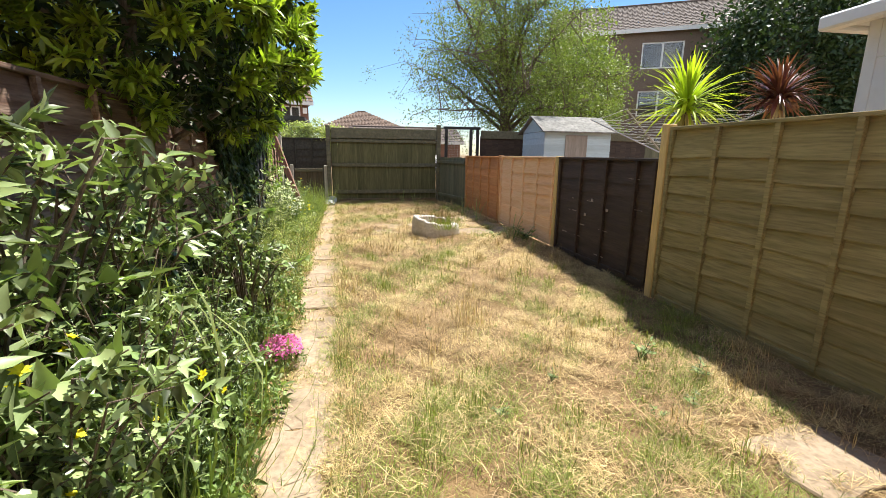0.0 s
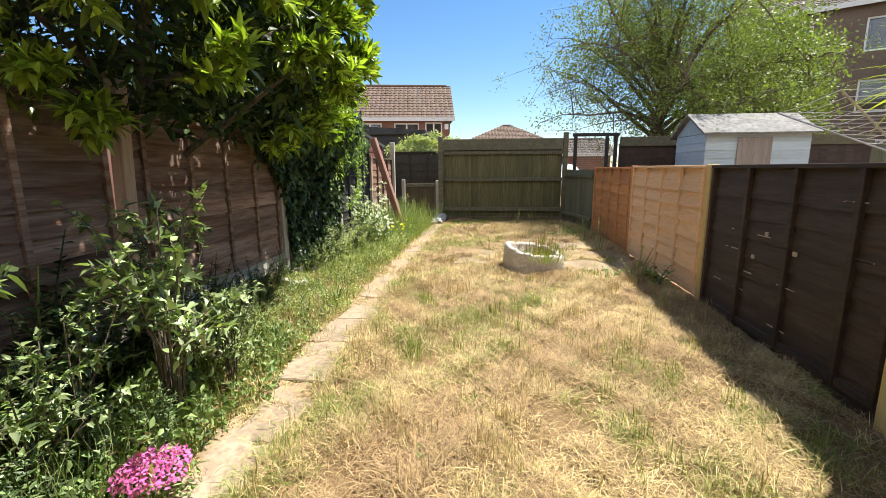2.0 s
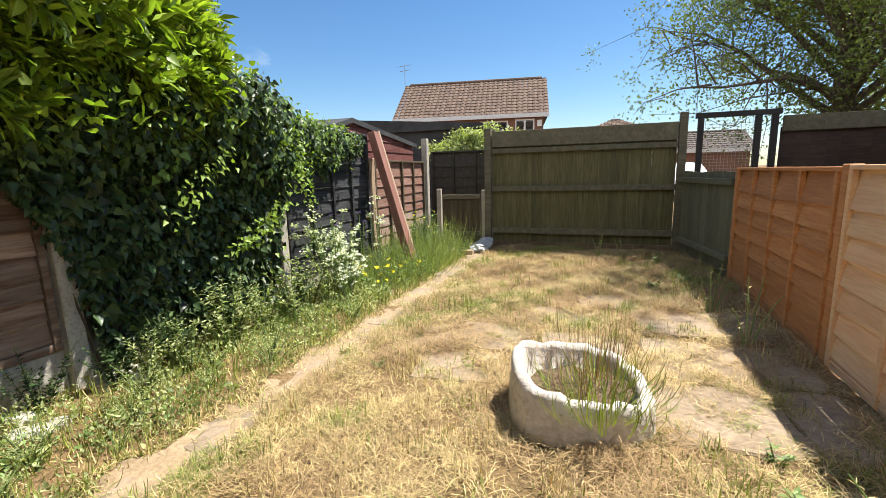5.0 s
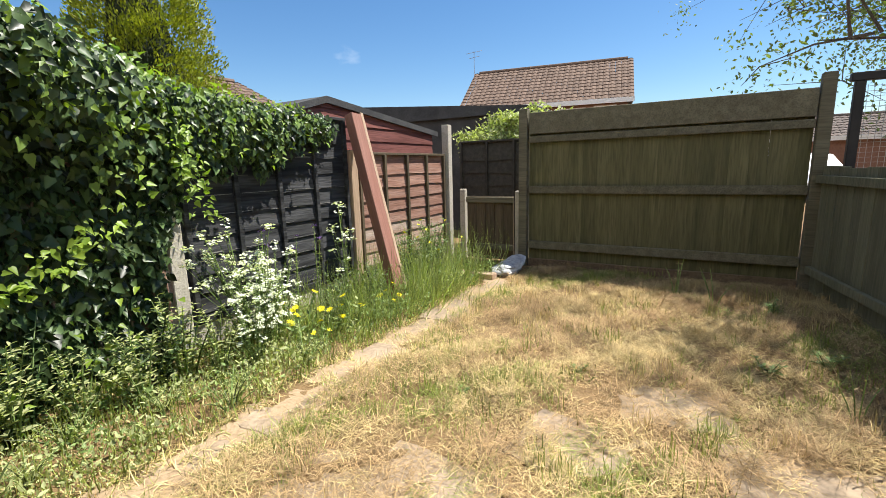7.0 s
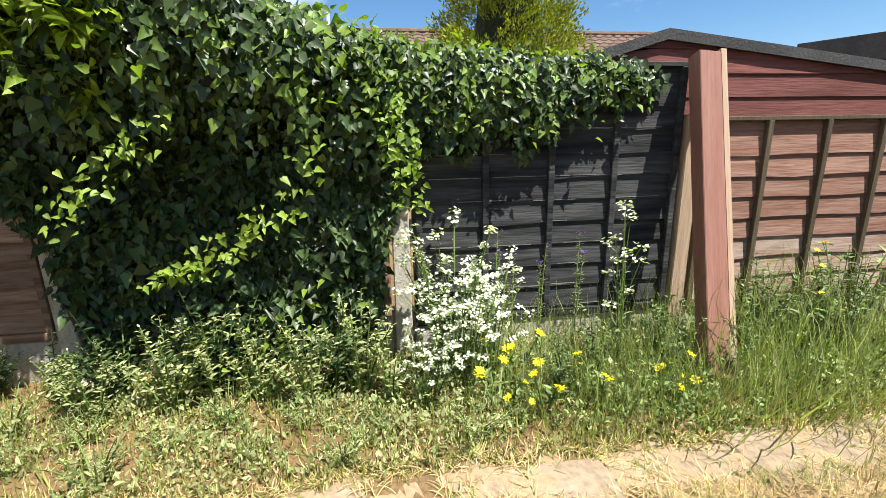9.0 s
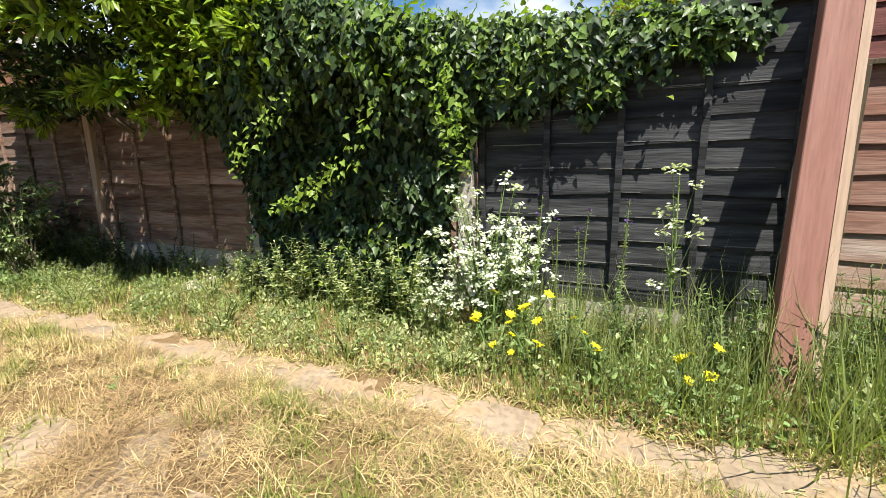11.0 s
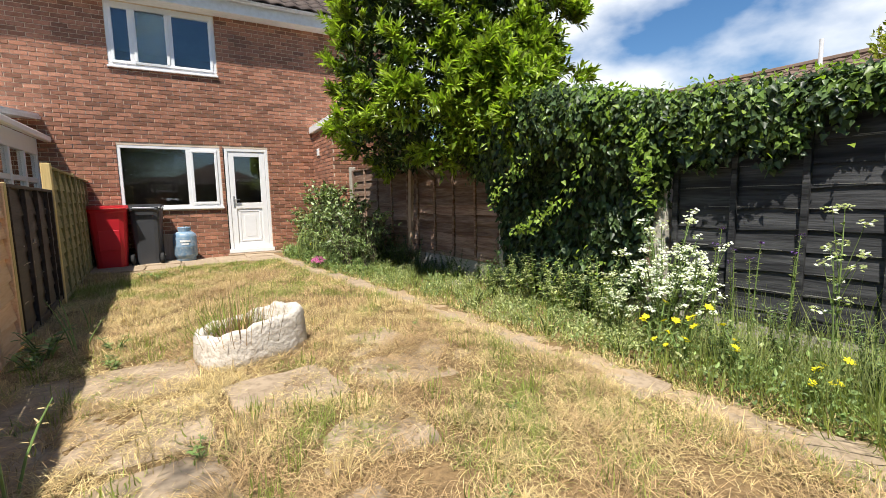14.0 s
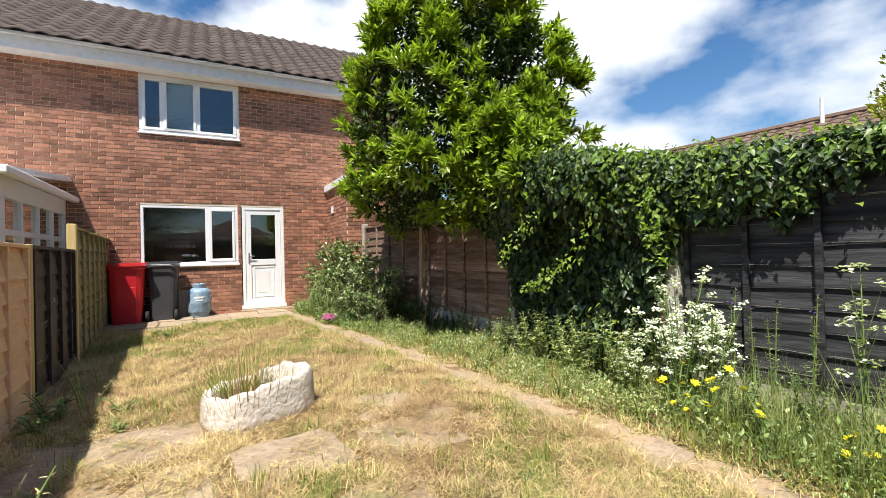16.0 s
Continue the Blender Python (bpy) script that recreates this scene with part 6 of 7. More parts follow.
# ---- low weeds along the bed, and the lawn ----
def bed_cover():
    n = 76000
    y = rnd(n, 0.7, 11.2)
    edge = 0.20 + 0.07 * wob(y * 4, y, 1.0) - 0.012 * (y - 2)
    x = LX + 0.06 + (edge - LX) * rnd(n)
    clump = wob(x * 3, y * 3, 1.0) + 0.7 * wob(x * 9, y * 9, 1.0, 3.0)
    need = np.interp(y, [0.7, 3.5, 4.5, 5.6, 6.2, 6.8, 8.0, 9.0, 11.2], [-0.9, -0.7, -0.4, -0.1, 0.0, -0.3, -0.35, -0.6, -0.6])
    keep = clump > need
    x, y, clump = x[keep], y[keep], clump[keep]
    hgt = np.interp(y, [0.7, 3.0, 3.8, 5.0, 6.5, 8.0, 9.5, 11.2], [0.40, 0.32, 0.26, 0.17, 0.15, 0.20, 0.30, 0.25]) * (0.45 + 0.45 * clump)
    m = len(x)
    z = gz(x, y) + np.maximum(hgt, 0.025) * rnd(m) ** 1.2
    P = np.stack([x, y, z], 1)
    s = 0.016 + 0.05 * rnd(m) ** 2
    s = s * np.interp(y, [0.7, 3.0, 4.5, 9, 11], [1.2, 1.05, 0.62, 0.62, 0.9])
    dull = wob(x * 1.3, y * 1.3, 1.0, 5.0) + rnd(m, -0.5, 0.5) + np.interp(y, [3.5, 5, 8, 9], [-0.5, 0.5, 0.5, -0.2]) > 0.15
    for nm, sel, mt in (("low_green_weeds", ~dull, "weed"), ("low_grey_weeds", dull, "pale_weed")):
        q = int(sel.sum())
        ob = leaves(nm, P[sel], balls(q) + np.array([0, 0, 0.6]), balls(q) + np.array([0.2, 0, 0.8]), s[sel], s[sel] * rnd(q, 0.3, 0.6), "lance", M[mt])
        tagged(ob, "low mixed weeds covering the flower bed", "weeds", kind="stuff")
    # grass and dead straw between them
    n = 14000
    y = rnd(n, 0.7, 11.3)
    x = LX + 0.1 + (0.12 - LX) * rnd(n)
    a = rnd(n, 0, math.tau)
    dead = rnd(n) < np.interp(y, [0.7, 3.5, 5.0, 8.2, 9.0, 11.3], [0.15, 0.25, 0.5, 0.45, 0.25, 0.25])
    for nm, sel, mt, fl, h in (("bed_grass", ~dead, "grass", 0.6, 0.18), ("bed_straw", dead, "straw", 1.6, 0.11)):
        q = int(sel.sum())
        ob = leaves(nm, np.stack([x[sel], y[sel], gz(x[sel], y[sel]) - 0.005], 1), np.stack([np.cos(a[sel]) * fl, np.sin(a[sel]) * fl, np.ones(q)], 1), np.stack([np.cos(a[sel]), np.sin(a[sel]), 0.3 + 0 * a[sel]], 1), rnd(q, 0.35, 1.0) * h, rnd(q, 0.003, 0.006), "arch", M[mt])
        tagged(ob, "grass growing among the bed's weeds", "grass", kind="stuff")


bed_cover()

SLABS = ((2.62, 6.9, 0.62, 0.6), (2.64, 7.56, 0.66, 0.62), (3.08, 6.95, 0.3, 0.62), (3.08, 7.6, 0.28, 0.6), (1.22, 7.05, 0.5, 0.42), (1.3, 7.62, 0.55, 0.5), (1.95, 7.55, 0.55, 0.5), (0.95, 7.5, 0.35, 0.4), (2.62, 8.25, 0.6, 0.55), (1.75, 8.2, 0.5, 0.42), (3.05, 8.3, 0.28, 0.6), (2.1, 8.75, 0.5, 0.4), (2.6, 1.5, 0.46, 0.36), (1.97, 6.72, 0.62, 0.52))


def lawn():
    def bare(x, y):
        b = (y < 1.3) | (np.abs(x - (0.40 - 0.006 * (y - 2))) < np.interp(y, [2.0, 6.0], [0.125, 0.10]) + 0.06 * wob(y * 5, x * 9, 1.0))
        b &= (y < 1.3) | (wob(y * 2.3, x * 6, 1.0, 3.0) + 0.5 * wob(y * 9, x * 9, 1.0) > np.interp(y, [1.5, 4, 7, 10], [-0.9, -0.5, -0.1, 0.1]))
        for cx, cy, w, d in SLABS:
            b |= (np.abs(x - cx) + 0.05 * wob(x * 8, y * 8, 1.0, cx) < w / 2 - 0.06) & (np.abs(y - cy) + 0.05 * wob(y * 8, x * 8, 1.0, cy) < d / 2 - 0.06)
        return b
    n = 430000
    x, y = rnd(n, 0.42, 3.32), rnd(n, 1.3, 11.5)
    green = wob(x * 1.1, y * 0.9, 1.0, 4.0) + 0.7 * wob(x * 3.7, y * 3.3, 1.0, 1.0) + rnd(n, -0.5, 0.5) + np.interp(x, [0.4, 0.9, 1.6], [0.55, 0.2, 0.0])
    thick = wob(x * 2.3, y * 2.3, 1.0, 9.0) + 0.6 * wob(x * 7.3, y * 7.1, 1.0, 2.0)
    isbare = bare(x, y)
    ok = (~isbare | (rnd(n) < np.interp(y, [1.5, 3.5, 5.5, 7.0], [0.22, 0.32, 0.55, 0.75]))) & (rnd(n) < 0.55 + 0.4 * thick)
    x, y, green, thick, isbare = x[ok], y[ok], green[ok], thick[ok], isbare[ok]
    m = len(x)
    brown = wob(x * 1.6, y * 1.4, 1.0, 7.0) + 0.7 * wob(x * 6.1, y * 5.7, 1.0, 5.0) + rnd(m, -0.6, 0.6) > 0.2
    isg = green > np.interp(y, [1.5, 3.0, 4.5, 6.0], [0.0, 0.22, 0.55, 0.78])
    for nm, sel, mt, lab in (("dry_grass", ~isg & ~brown, "straw", "bleached dry straw lawn grass"), ("dead_thatch", ~isg & brown, "thatch", "brown dead thatch matted in the lawn"), ("green_grass", isg, "grass", "green grass tufts surviving in the dry lawn")):
        X, Y = x[sel], y[sel]
        m = len(X)
        a = rnd(m, 0, math.tau)
        flat = rnd(m, 1.0, 7.0) if mt != "grass" else rnd(m, 0.5, 2.6)
        L = rnd(m, 0.025, 0.08) * (1.6 if mt == "thatch" else 1.15) * (1.0 + 0.4 * np.clip(thick[sel], -0.8, 1.0)) * np.where(isbare[sel], 0.6, 1.0)
        flat = np.where(isbare[sel], 7.0, flat)
        D = np.stack([np.cos(a) * flat, np.sin(a) * flat, np.ones(m)], 1)
        lift = 0.028 * rnd(m) * np.clip(0.6 + 0.7 * thick[sel], 0.1, 1.6)
        P = np.stack([X, Y, gz(X, Y) + np.where(isbare[sel], 0.010, 0.001) + (lift if mt != "grass" else 0.3 * lift)], 1)
        side = np.stack([np.cos(a) * 0.6, np.sin(a) * 0.6, 0.8 + 0 * a], 1)
        ob = leaves(nm, P, D, side, L, rnd(m, 0.0014, 0.0033), "blade", M[mt])
        tagged(ob, lab, "grass", kind="stuff")
    # long matted strands lying over one another
    n = 60000
    X, Y = rnd(n, 0.5, 3.3), rnd(n, 1.4, 11.45)
    ok = (~bare(X, Y)) & (rnd(n) < 0.55 + 0.5 * wob(X * 2.3, Y * 2.3, 1.0, 9.0))
    X, Y = X[ok], Y[ok]
    m = len(X)
    a = rnd(m, 0, math.tau) + 1.2 * wob(X * 2.0, Y * 2.0, 1.0, 6.0)
    flat = rnd(m, 4.0, 14.0)
    brown = wob(X * 1.6, Y * 1.4, 1.0, 7.0) + rnd(m, -0.6, 0.6) > 0.05
    D = np.stack([np.cos(a) * flat, np.sin(a) * flat, rnd(m, -0.6, 1.6)], 1)
    P = np.stack([X, Y, gz(X, Y) + rnd(m, 0.012, 0.045)], 1)
    for nm, sel, mt, lab in (("matted_straw", ~brown, "straw", "long bleached straw matted over the lawn"), ("matted_thatch", brown, "thatch", "long brown dead grass matted over the lawn")):
        q = int(sel.sum())
        ob = leaves(nm, P[sel], D[sel], np.stack([0.2 * np.cos(a[sel]), 0.2 * np.sin(a[sel]), np.ones(q)], 1), rnd(q, 0.07, 0.17), rnd(q, 0.0013, 0.0027), "arch", M[mt])
        tagged(ob, lab, "grass", kind="stuff")
    # broad green tufts, denser towards the bed and round the flagstones
    n, c = 4200, 120
    cx, cy = 0.55 + 2.6 * rnd(c) ** 1.3, rnd(c, 1.5, 11.2)
    k = RNG.integers(0, c, n)
    X, Y = cx[k] + RNG.normal(0, 0.05, n), cy[k] + RNG.normal(0, 0.05, n)
    a = rnd(n, 0, math.tau)
    ob = leaves("broad_grass_tufts", np.stack([X, Y, gz(X, Y)], 1), np.stack([np.cos(a) * 1.5, np.sin(a) * 1.5, rnd(n, 0.2, 1.2)], 1), np.stack([np.cos(a), np.sin(a), 0.4 + 0 * a], 1), rnd(n, 0.04, 0.11), rnd(n, 0.003, 0.006), "arch", M["grass"])
    tagged(ob, "broad-bladed green grass tufts in the dry lawn", "grass", kind="stuff")
    # ragged grass and weeds growing over the path's edges
    n = 15000
    Y = rnd(n, 1.5, 10.6)
    side = np.where(rnd(n) < 0.5, -1.0, 1.0)
    clump = wob(Y * 4.0, side * 3.0, 1.0, 1.5) + 0.6 * wob(Y * 13.0, side, 1.0)
    X = 0.40 - 0.006 * (Y - 2) + side * (path_half(Y, side) + 0.05 - 0.19 * rnd(n) ** 1.5 * np.clip(0.45 + 1.1 * clump, 0, 1.4) * np.interp(Y, [2, 5, 9], [0.7, 1.0, 1.3]))
    a = rnd(n, 0, math.tau)
    dry = rnd(n) < 0.7
    for nm, sel, mt in (("edge_straw", dry, "straw"), ("edge_grass", ~dry, "grass")):
        q = int(sel.sum())
        ob = leaves(nm, np.stack([X[sel], Y[sel], gz(X[sel], Y[sel]) + 0.004], 1), np.stack([np.cos(a[sel]) * 2.2, np.sin(a[sel]) * 2.2, rnd(q, 0.1, 1.4)], 1), np.stack([np.cos(a[sel]), np.sin(a[sel]), 0.4 + 0 * a[sel]], 1), rnd(q, 0.03, 0.11), rnd(q, 0.002, 0.0045), "arch", M[mt])
        tagged(ob, "ragged grass growing over the path's edge", "grass", kind="stuff")
    # tufts and stray long stems
    n = 8500
    c = 420
    cx, cy = rnd(c, 0.5, 3.25), rnd(c, 1.5, 11.4)
    k = RNG.integers(0, c, n)
    X, Y = cx[k] + RNG.normal(0, 0.035, n), cy[k] + RNG.normal(0, 0.035, n)
    ok = ~bare(X, Y)
    X, Y, k = X[ok], Y[ok], k[ok]
    m = len(X)
    a = rnd(m, 0, math.tau)
    gk = wob(cx * 1.1, cy * 0.9, 1.0, 4.0)[k] > 0.1
    for nm, sel, mt, lab in (("straw_tufts", ~gk, "straw", "longer dry grass tufts standing in the lawn"), ("green_tufts", gk, "grass", "longer green grass tufts standing in the lawn")):
        q = int(sel.sum())
        ob = leaves(nm, np.stack([X[sel], Y[sel], gz(X[sel], Y[sel])], 1), np.stack([np.cos(a[sel]) * 0.55, np.sin(a[sel]) * 0.55, np.ones(q)], 1), np.stack([np.cos(a[sel]), np.sin(a[sel]), 0.3 + 0 * a[sel]], 1), rnd(q, 0.05, 0.14), rnd(q, 0.002, 0.0045), "arch", M[mt])
        tagged(ob, lab, "grass", kind="stuff")


lawn()


# ---- beyond the fences ----
def big_tree():
    ob = empty("broadleaf_tree", pose(5.9, 14.1, 0) @ Matrix.Scale(0.86, 4), "tall spreading broadleaf tree with thin outer twigs", "tree")
    rng = random.Random(8)
    bm = bmesh.new()
    tube(bm, [(0, 0, -0.2), (0.05, 0, 1.2), (-0.1, 0.1, 2.3), (-0.2, 0.1, 3.2)], [0.30, 0.25, 0.22, 0.17], 10)
    part("trunk", bm, M["bark"], ob)
    tips = []
    twigs = bmesh.new()
    for k in range(24):
        a = k * 2.4 + 0.3 if k < 20 else 3.85 + 0.24 * (k - 20)
        el = rng.uniform(0.02, 1.25) if k < 20 else 0.42 + 0.08 * (k - 20)
        r = rng.uniform(3.0, 4.3) * (1.0 if el < 0.9 else 0.8) if k < 20 else 4.2
        b = Vector((-0.1, 0.1, 2.2 + 0.08 * k))
        e = b + Vector((math.cos(a) * math.cos(el) * r, math.sin(a) * math.cos(el) * r, math.sin(el) * r * 1.25 + 0.2))
        mid = b.lerp(e, 0.5) + Vector((rng.uniform(-0.3, 0.3), rng.uniform(-0.3, 0.3), 0.35))
        bm = bmesh.new()
        q1 = b.lerp(mid, 0.5) + Vector((rng.uniform(-0.15, 0.15), rng.uniform(-0.15, 0.15), rng.uniform(-0.1, 0.15)))
        q2 = mid.lerp(e, 0.5) + Vector((rng.uniform(-0.25, 0.25), rng.uniform(-0.25, 0.25), rng.uniform(-0.2, 0.2)))
        tube(bm, [b, q1, mid, q2, e], [0.085, 0.06, 0.042, 0.022, 0.006], 7)
        part("limb", bm, M["bark"], ob)
        for j in range(15):
            f = rng.uniform(0.3, 1.0)
            p = b.lerp(mid, f * 2) if f < 0.5 else mid.lerp(e, f * 2 - 1)
            q = p + Vector((rng.gauss(0, 0.6), rng.gauss(0, 0.6), rng.gauss(0.15, 0.5)))
            tube(twigs, [p, p.lerp(q, 0.5) + Vector((0, 0, 0.08)), q], [0.025, 0.015, 0.006], 4)
            tips.append(q)
            for _ in range(3):
                w = q + Vector((rng.gauss(0, 0.45), rng.gauss(0, 0.45), rng.gauss(-0.02, 0.35)))
                tube(twigs, [q, w], [0.009, 0.003], 3)
                tips.append(w)
    part("twig_work", twigs, M["bark"], ob)
    T = np.array([list(t) for t in tips])
    per = 56
    T = T[rnd(len(T)) < np.interp(T[:, 0], [-3.6, -2.2, 0.0], [0.5, 0.72, 0.95])]
    C = np.repeat(T, per, 0)
    m = len(C)
    P = C + RNG.normal(0, 0.17, (m, 3))
    leaves("crown", P, balls(m) + np.array([0, 0, -0.3]), balls(m) + np.array([0, 0, 0.8]), rnd(m, 0.05, 0.10), rnd(m, 0.03, 0.05), "small", M["ash"], ob)


big_tree()


def leafy_mass(name, x, y, centre_z, rx, ry, rz, n, size, material, label, category="tree", trunk=True, lump=0.15):
    ob = empty(name, pose(x, y, 0), label, category)
    if trunk:
        bm = bmesh.new()
        tube(bm, [(0, 0, -0.2), (0.1, 0, centre_z * 0.5), (0, 0.1, centre_z)], [0.3, 0.24, 0.1], 8)
        part("trunk", bm, M["bark"], ob)
        for k in range(7):
            a = k * 2.4
            bm = bmesh.new()
            tube(bm, [(0, 0, centre_z * 0.55), (rx * 0.6 * math.cos(a), ry * 0.6 * math.sin(a), centre_z + rz * 0.3 * math.sin(k * 1.7))], [0.1, 0.02], 6)
            part("limb", bm, M["bark"], ob)
    c = max(30, n // 90)
    d = balls(c)
    L = 1 + lump * (np.sin(5 * d[:, 0] + 3 * d[:, 2]) + np.cos(7 * d[:, 1] + 4 * d[:, 2]))
    C = d * np.array([rx, ry, rz]) * (L * rnd(c, 0.55, 1.0))[:, None]
    k = RNG.integers(0, c, n)
    P = C[k] + RNG.normal(0, 1, (n, 3)) * np.array([rx, ry, rz]) * 0.11 + np.array([0, 0, centre_z])
    P = P[P[:, 2] > 0.1]
    m = len(P)
    leaves("crown", P, balls(m), balls(m) + np.array([0, 0, 0.7]), size * rnd(m, 0.7, 1.3), size * rnd(m, 0.35, 0.6), "small", material, ob)
    return ob


leafy_mass("dark_tree", 23.2, 19.0, 6.4, 4.3, 4.3, 5.2, 26000, 0.26, M["dark_tree"], "tall dense dark green tree beyond the gardens")
leafy_mass("dark_tree", 29.0, 18.0, 6.0, 4.0, 4.0, 5.0, 16000, 0.28, M["dark_tree"], "tall dense dark green tree beyond the gardens")
leafy_mass("far_tree", 13.2, 24.0, 3.6, 2.6, 2.6, 2.8, 12000, 0.17, M["ash"], "leafy tree in front of the flats")
leafy_mass("far_tree", 9.6, 17.2, 3.9, 2.3, 2.3, 2.5, 12000, 0.15, M["ash"], "leafy light green tree behind the gardens")
leafy_mass("climbing_bush", -0.1, 12.75, 1.68, 1.05, 0.42, 0.40, 6500, 0.075, M["pale_weed"], "pale leafy climber growing over the top of the dark fence", "bush", trunk=False, lump=0.22)
leafy_mass("garden_bush", 8.6, 13.5, 1.0, 1.2, 0.8, 0.9, 5000, 0.1, M["weed"], "leafy garden bush beside the blue shed", "bush", trunk=False)


def conifer():
    ob = empty("conifer", pose(-3.65, 9.42, 0), "golden green columnar conifer behind the fence", "tree")
    bm = bmesh.new()
    tube(bm, [(0, 0, -0.1), (0, 0, 2), (0, 0, 3.7)], [0.14, 0.1, 0.03], 8)
    part("trunk", bm, M["bark"], ob)
    # Added solid core, coloured near black for the shade between the sprays.
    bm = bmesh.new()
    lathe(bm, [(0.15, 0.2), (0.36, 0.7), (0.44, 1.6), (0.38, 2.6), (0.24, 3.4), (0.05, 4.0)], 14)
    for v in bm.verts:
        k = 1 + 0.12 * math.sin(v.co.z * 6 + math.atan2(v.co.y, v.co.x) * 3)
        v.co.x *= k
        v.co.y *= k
    part("heartwood", bm, M["conifer_in"], ob, "near-black core standing in for the shade inside the foliage")
    n = 620
    z = rnd(n, 0.3, 4.4)
    a = rnd(n, 0, math.tau)
    r = np.interp(z, [0.3, 0.8, 1.6, 2.6, 3.4, 4.4], [0.45, 0.7, 0.8, 0.74, 0.56, 0.15])
    r = r * rnd(n, 0.72, 1.08)
    C = np.stack([r * np.cos(a), r * np.sin(a), z], 1)
    per = 100
    P = np.repeat(C, per, 0) + balls(n * per) * np.array([0.18, 0.18, 0.13]) * rnd(n * per, 0.6, 1.0)[:, None]
    O = np.repeat(np.stack([np.cos(a), np.sin(a), 1.1 + 0 * a], 1), per, 0)
    m = len(P)
    leaves("crown", P, O + 0.9 * balls(m), balls(m), rnd(m, 0.03, 0.065), rnd(m, 0.014, 0.024), "small", M["conifer"], ob)


conifer()


def roofed_house(name, at, w, d, eave, ridge, wall, tile, label, wins=(), ridge_in=0.0, chimney=False, overhang=0.3):
    """A plain house: walls, a tiled roof in courses, a white fascia, windows on its front (local -y)."""
    ob = empty(name, at, label, "house")
    holes = [(x, x + ww, z, z + hh) for x, z, ww, hh in wins]
    wall_with_openings(0, w, -0.2, eave, 0, 0.25, holes, wall, ob)
    boxes("back_wall", [(0, w, d - 0.25, d, -0.2, eave), (0, 0.25, 0.25, d - 0.25, -0.2, eave), (w - 0.25, w, 0.25, d - 0.25, -0.2, eave)], wall, ob)
    if not ridge_in:
        bm = bmesh.new()
        for x in (0.02, w - 0.27):
            vs = [bm.verts.new((x + dx, y, z)) for dx in (0, 0.25) for y, z in ((0, eave), (d, eave), (d / 2, ridge - 0.05))]
            bm.faces.new(vs[:3])
            bm.faces.new(vs[3:])
            for i in range(3):
                bm.faces.new((vs[i], vs[(i + 1) % 3], vs[3 + (i + 1) % 3], vs[3 + i]))
        part("gable", bm, wall, ob)
    V, F = [], []
    run = d / 2 + overhang
    rise = ridge - eave
    rows = max(8, int(math.hypot(run, rise) / 0.34))
    for s in (0, 1):
        for r in range(rows):
            f0, f1 = r / rows, (r + 1) / rows
            x0, x1 = -overhang + (ridge_in + overhang) * f0 * (1 if ridge_in else 0), w + overhang - (ridge_in + overhang) * f0 * (1 if ridge_in else 0)
            y0, y1 = -overhang + run * f0, -overhang + run * f1 + 0.03
            z0, z1 = eave + rise * f0 + 0.035, eave + rise * f1 + 0.012
            n = max(4, int((x1 - x0) / 0.30))
            for c in range(n):
                xa, xb = x0 + (x1 - x0) * c / n, x0 + (x1 - x0) * (c + 0.96) / n
                xm = (xa + xb) / 2
                b = len(V)
                yy = (lambda q: q) if s == 0 else (lambda q: d - q)
                V += [(xa, yy(y0), z0), (xm, yy(y0), z0 + 0.035), (xb, yy(y0), z0), (xa, yy(y1), z1), (xm, yy(y1), z1 + 0.035), (xb, yy(y1), z1), (xa, yy(y0), z0 - 0.05), (xb, yy(y0), z0 - 0.05)]
                F += [(b, b + 1, b + 4, b + 3), (b + 1, b + 2, b + 5, b + 4), (b + 6, b + 7, b + 2, b + 1), (b + 6, b + 1, b)]
    roof_ob = link("roof", V, F, tile, ob)
    tagged(roof_ob, "tiles in level courses", kind="stuff")
    boxes("roof_deck", [(-overhang, w + overhang, -overhang + 0.02, d + overhang - 0.02, eave - 0.02, eave + 0.02)], M["felt"], ob)
    if ridge_in:
        bm = bmesh.new()
        for sx in (0, 1):
            fx = (lambda q: q) if sx == 0 else (lambda q: w - q)
            vs = [bm.verts.new(p) for p in ((fx(-overhang), -overhang, eave + 0.03), (fx(-overhang), d + overhang, eave + 0.03), (fx(ridge_in), d / 2, ridge + 0.02))]
            bm.faces.new(vs)
        part("hip_end", bm, tile, ob)
    bm = bmesh.new()
    tube(bm, [(ridge_in, d / 2, ridge + 0.03), (w - ridge_in, d / 2, ridge + 0.03)], [0.1, 0.1], 8)
    part("ridge_tiles", bm, tile, ob)
    boxes("fascia_board", [(-overhang, w + overhang, -overhang - 0.02, -overhang + 0.02, eave - 0.2, eave + 0.03)], M["fascia"], ob)
    for x, z, ww, hh in wins:
        wo = empty("window", pose(x, 0, z), "", "")
        wo.parent = ob
        boxes("window_frame", [(0, ww, 0.06, 0.13, 0, 0.08), (0, ww, 0.06, 0.13, hh - 0.08, hh), (0, 0.08, 0.06, 0.13, 0.08, hh - 0.08), (ww - 0.08, ww, 0.06, 0.13, 0.08, hh - 0.08), (ww / 2 - 0.05, ww / 2 + 0.05, 0.06, 0.13, 0.08, hh - 0.08)], M["upvc"], wo)
        boxes("pane", [(0.08, ww - 0.08, 0.09, 0.10, 0.08, hh - 0.08)], M["pane"], wo)
        # Dark plate added behind the pane in place of an unlit room.
        boxes("room_side", [(0.0, ww, 0.6, 0.65, 0.0, hh)], M["dark_room"], wo, "dark backing plate standing in for the unlit room")
    return ob


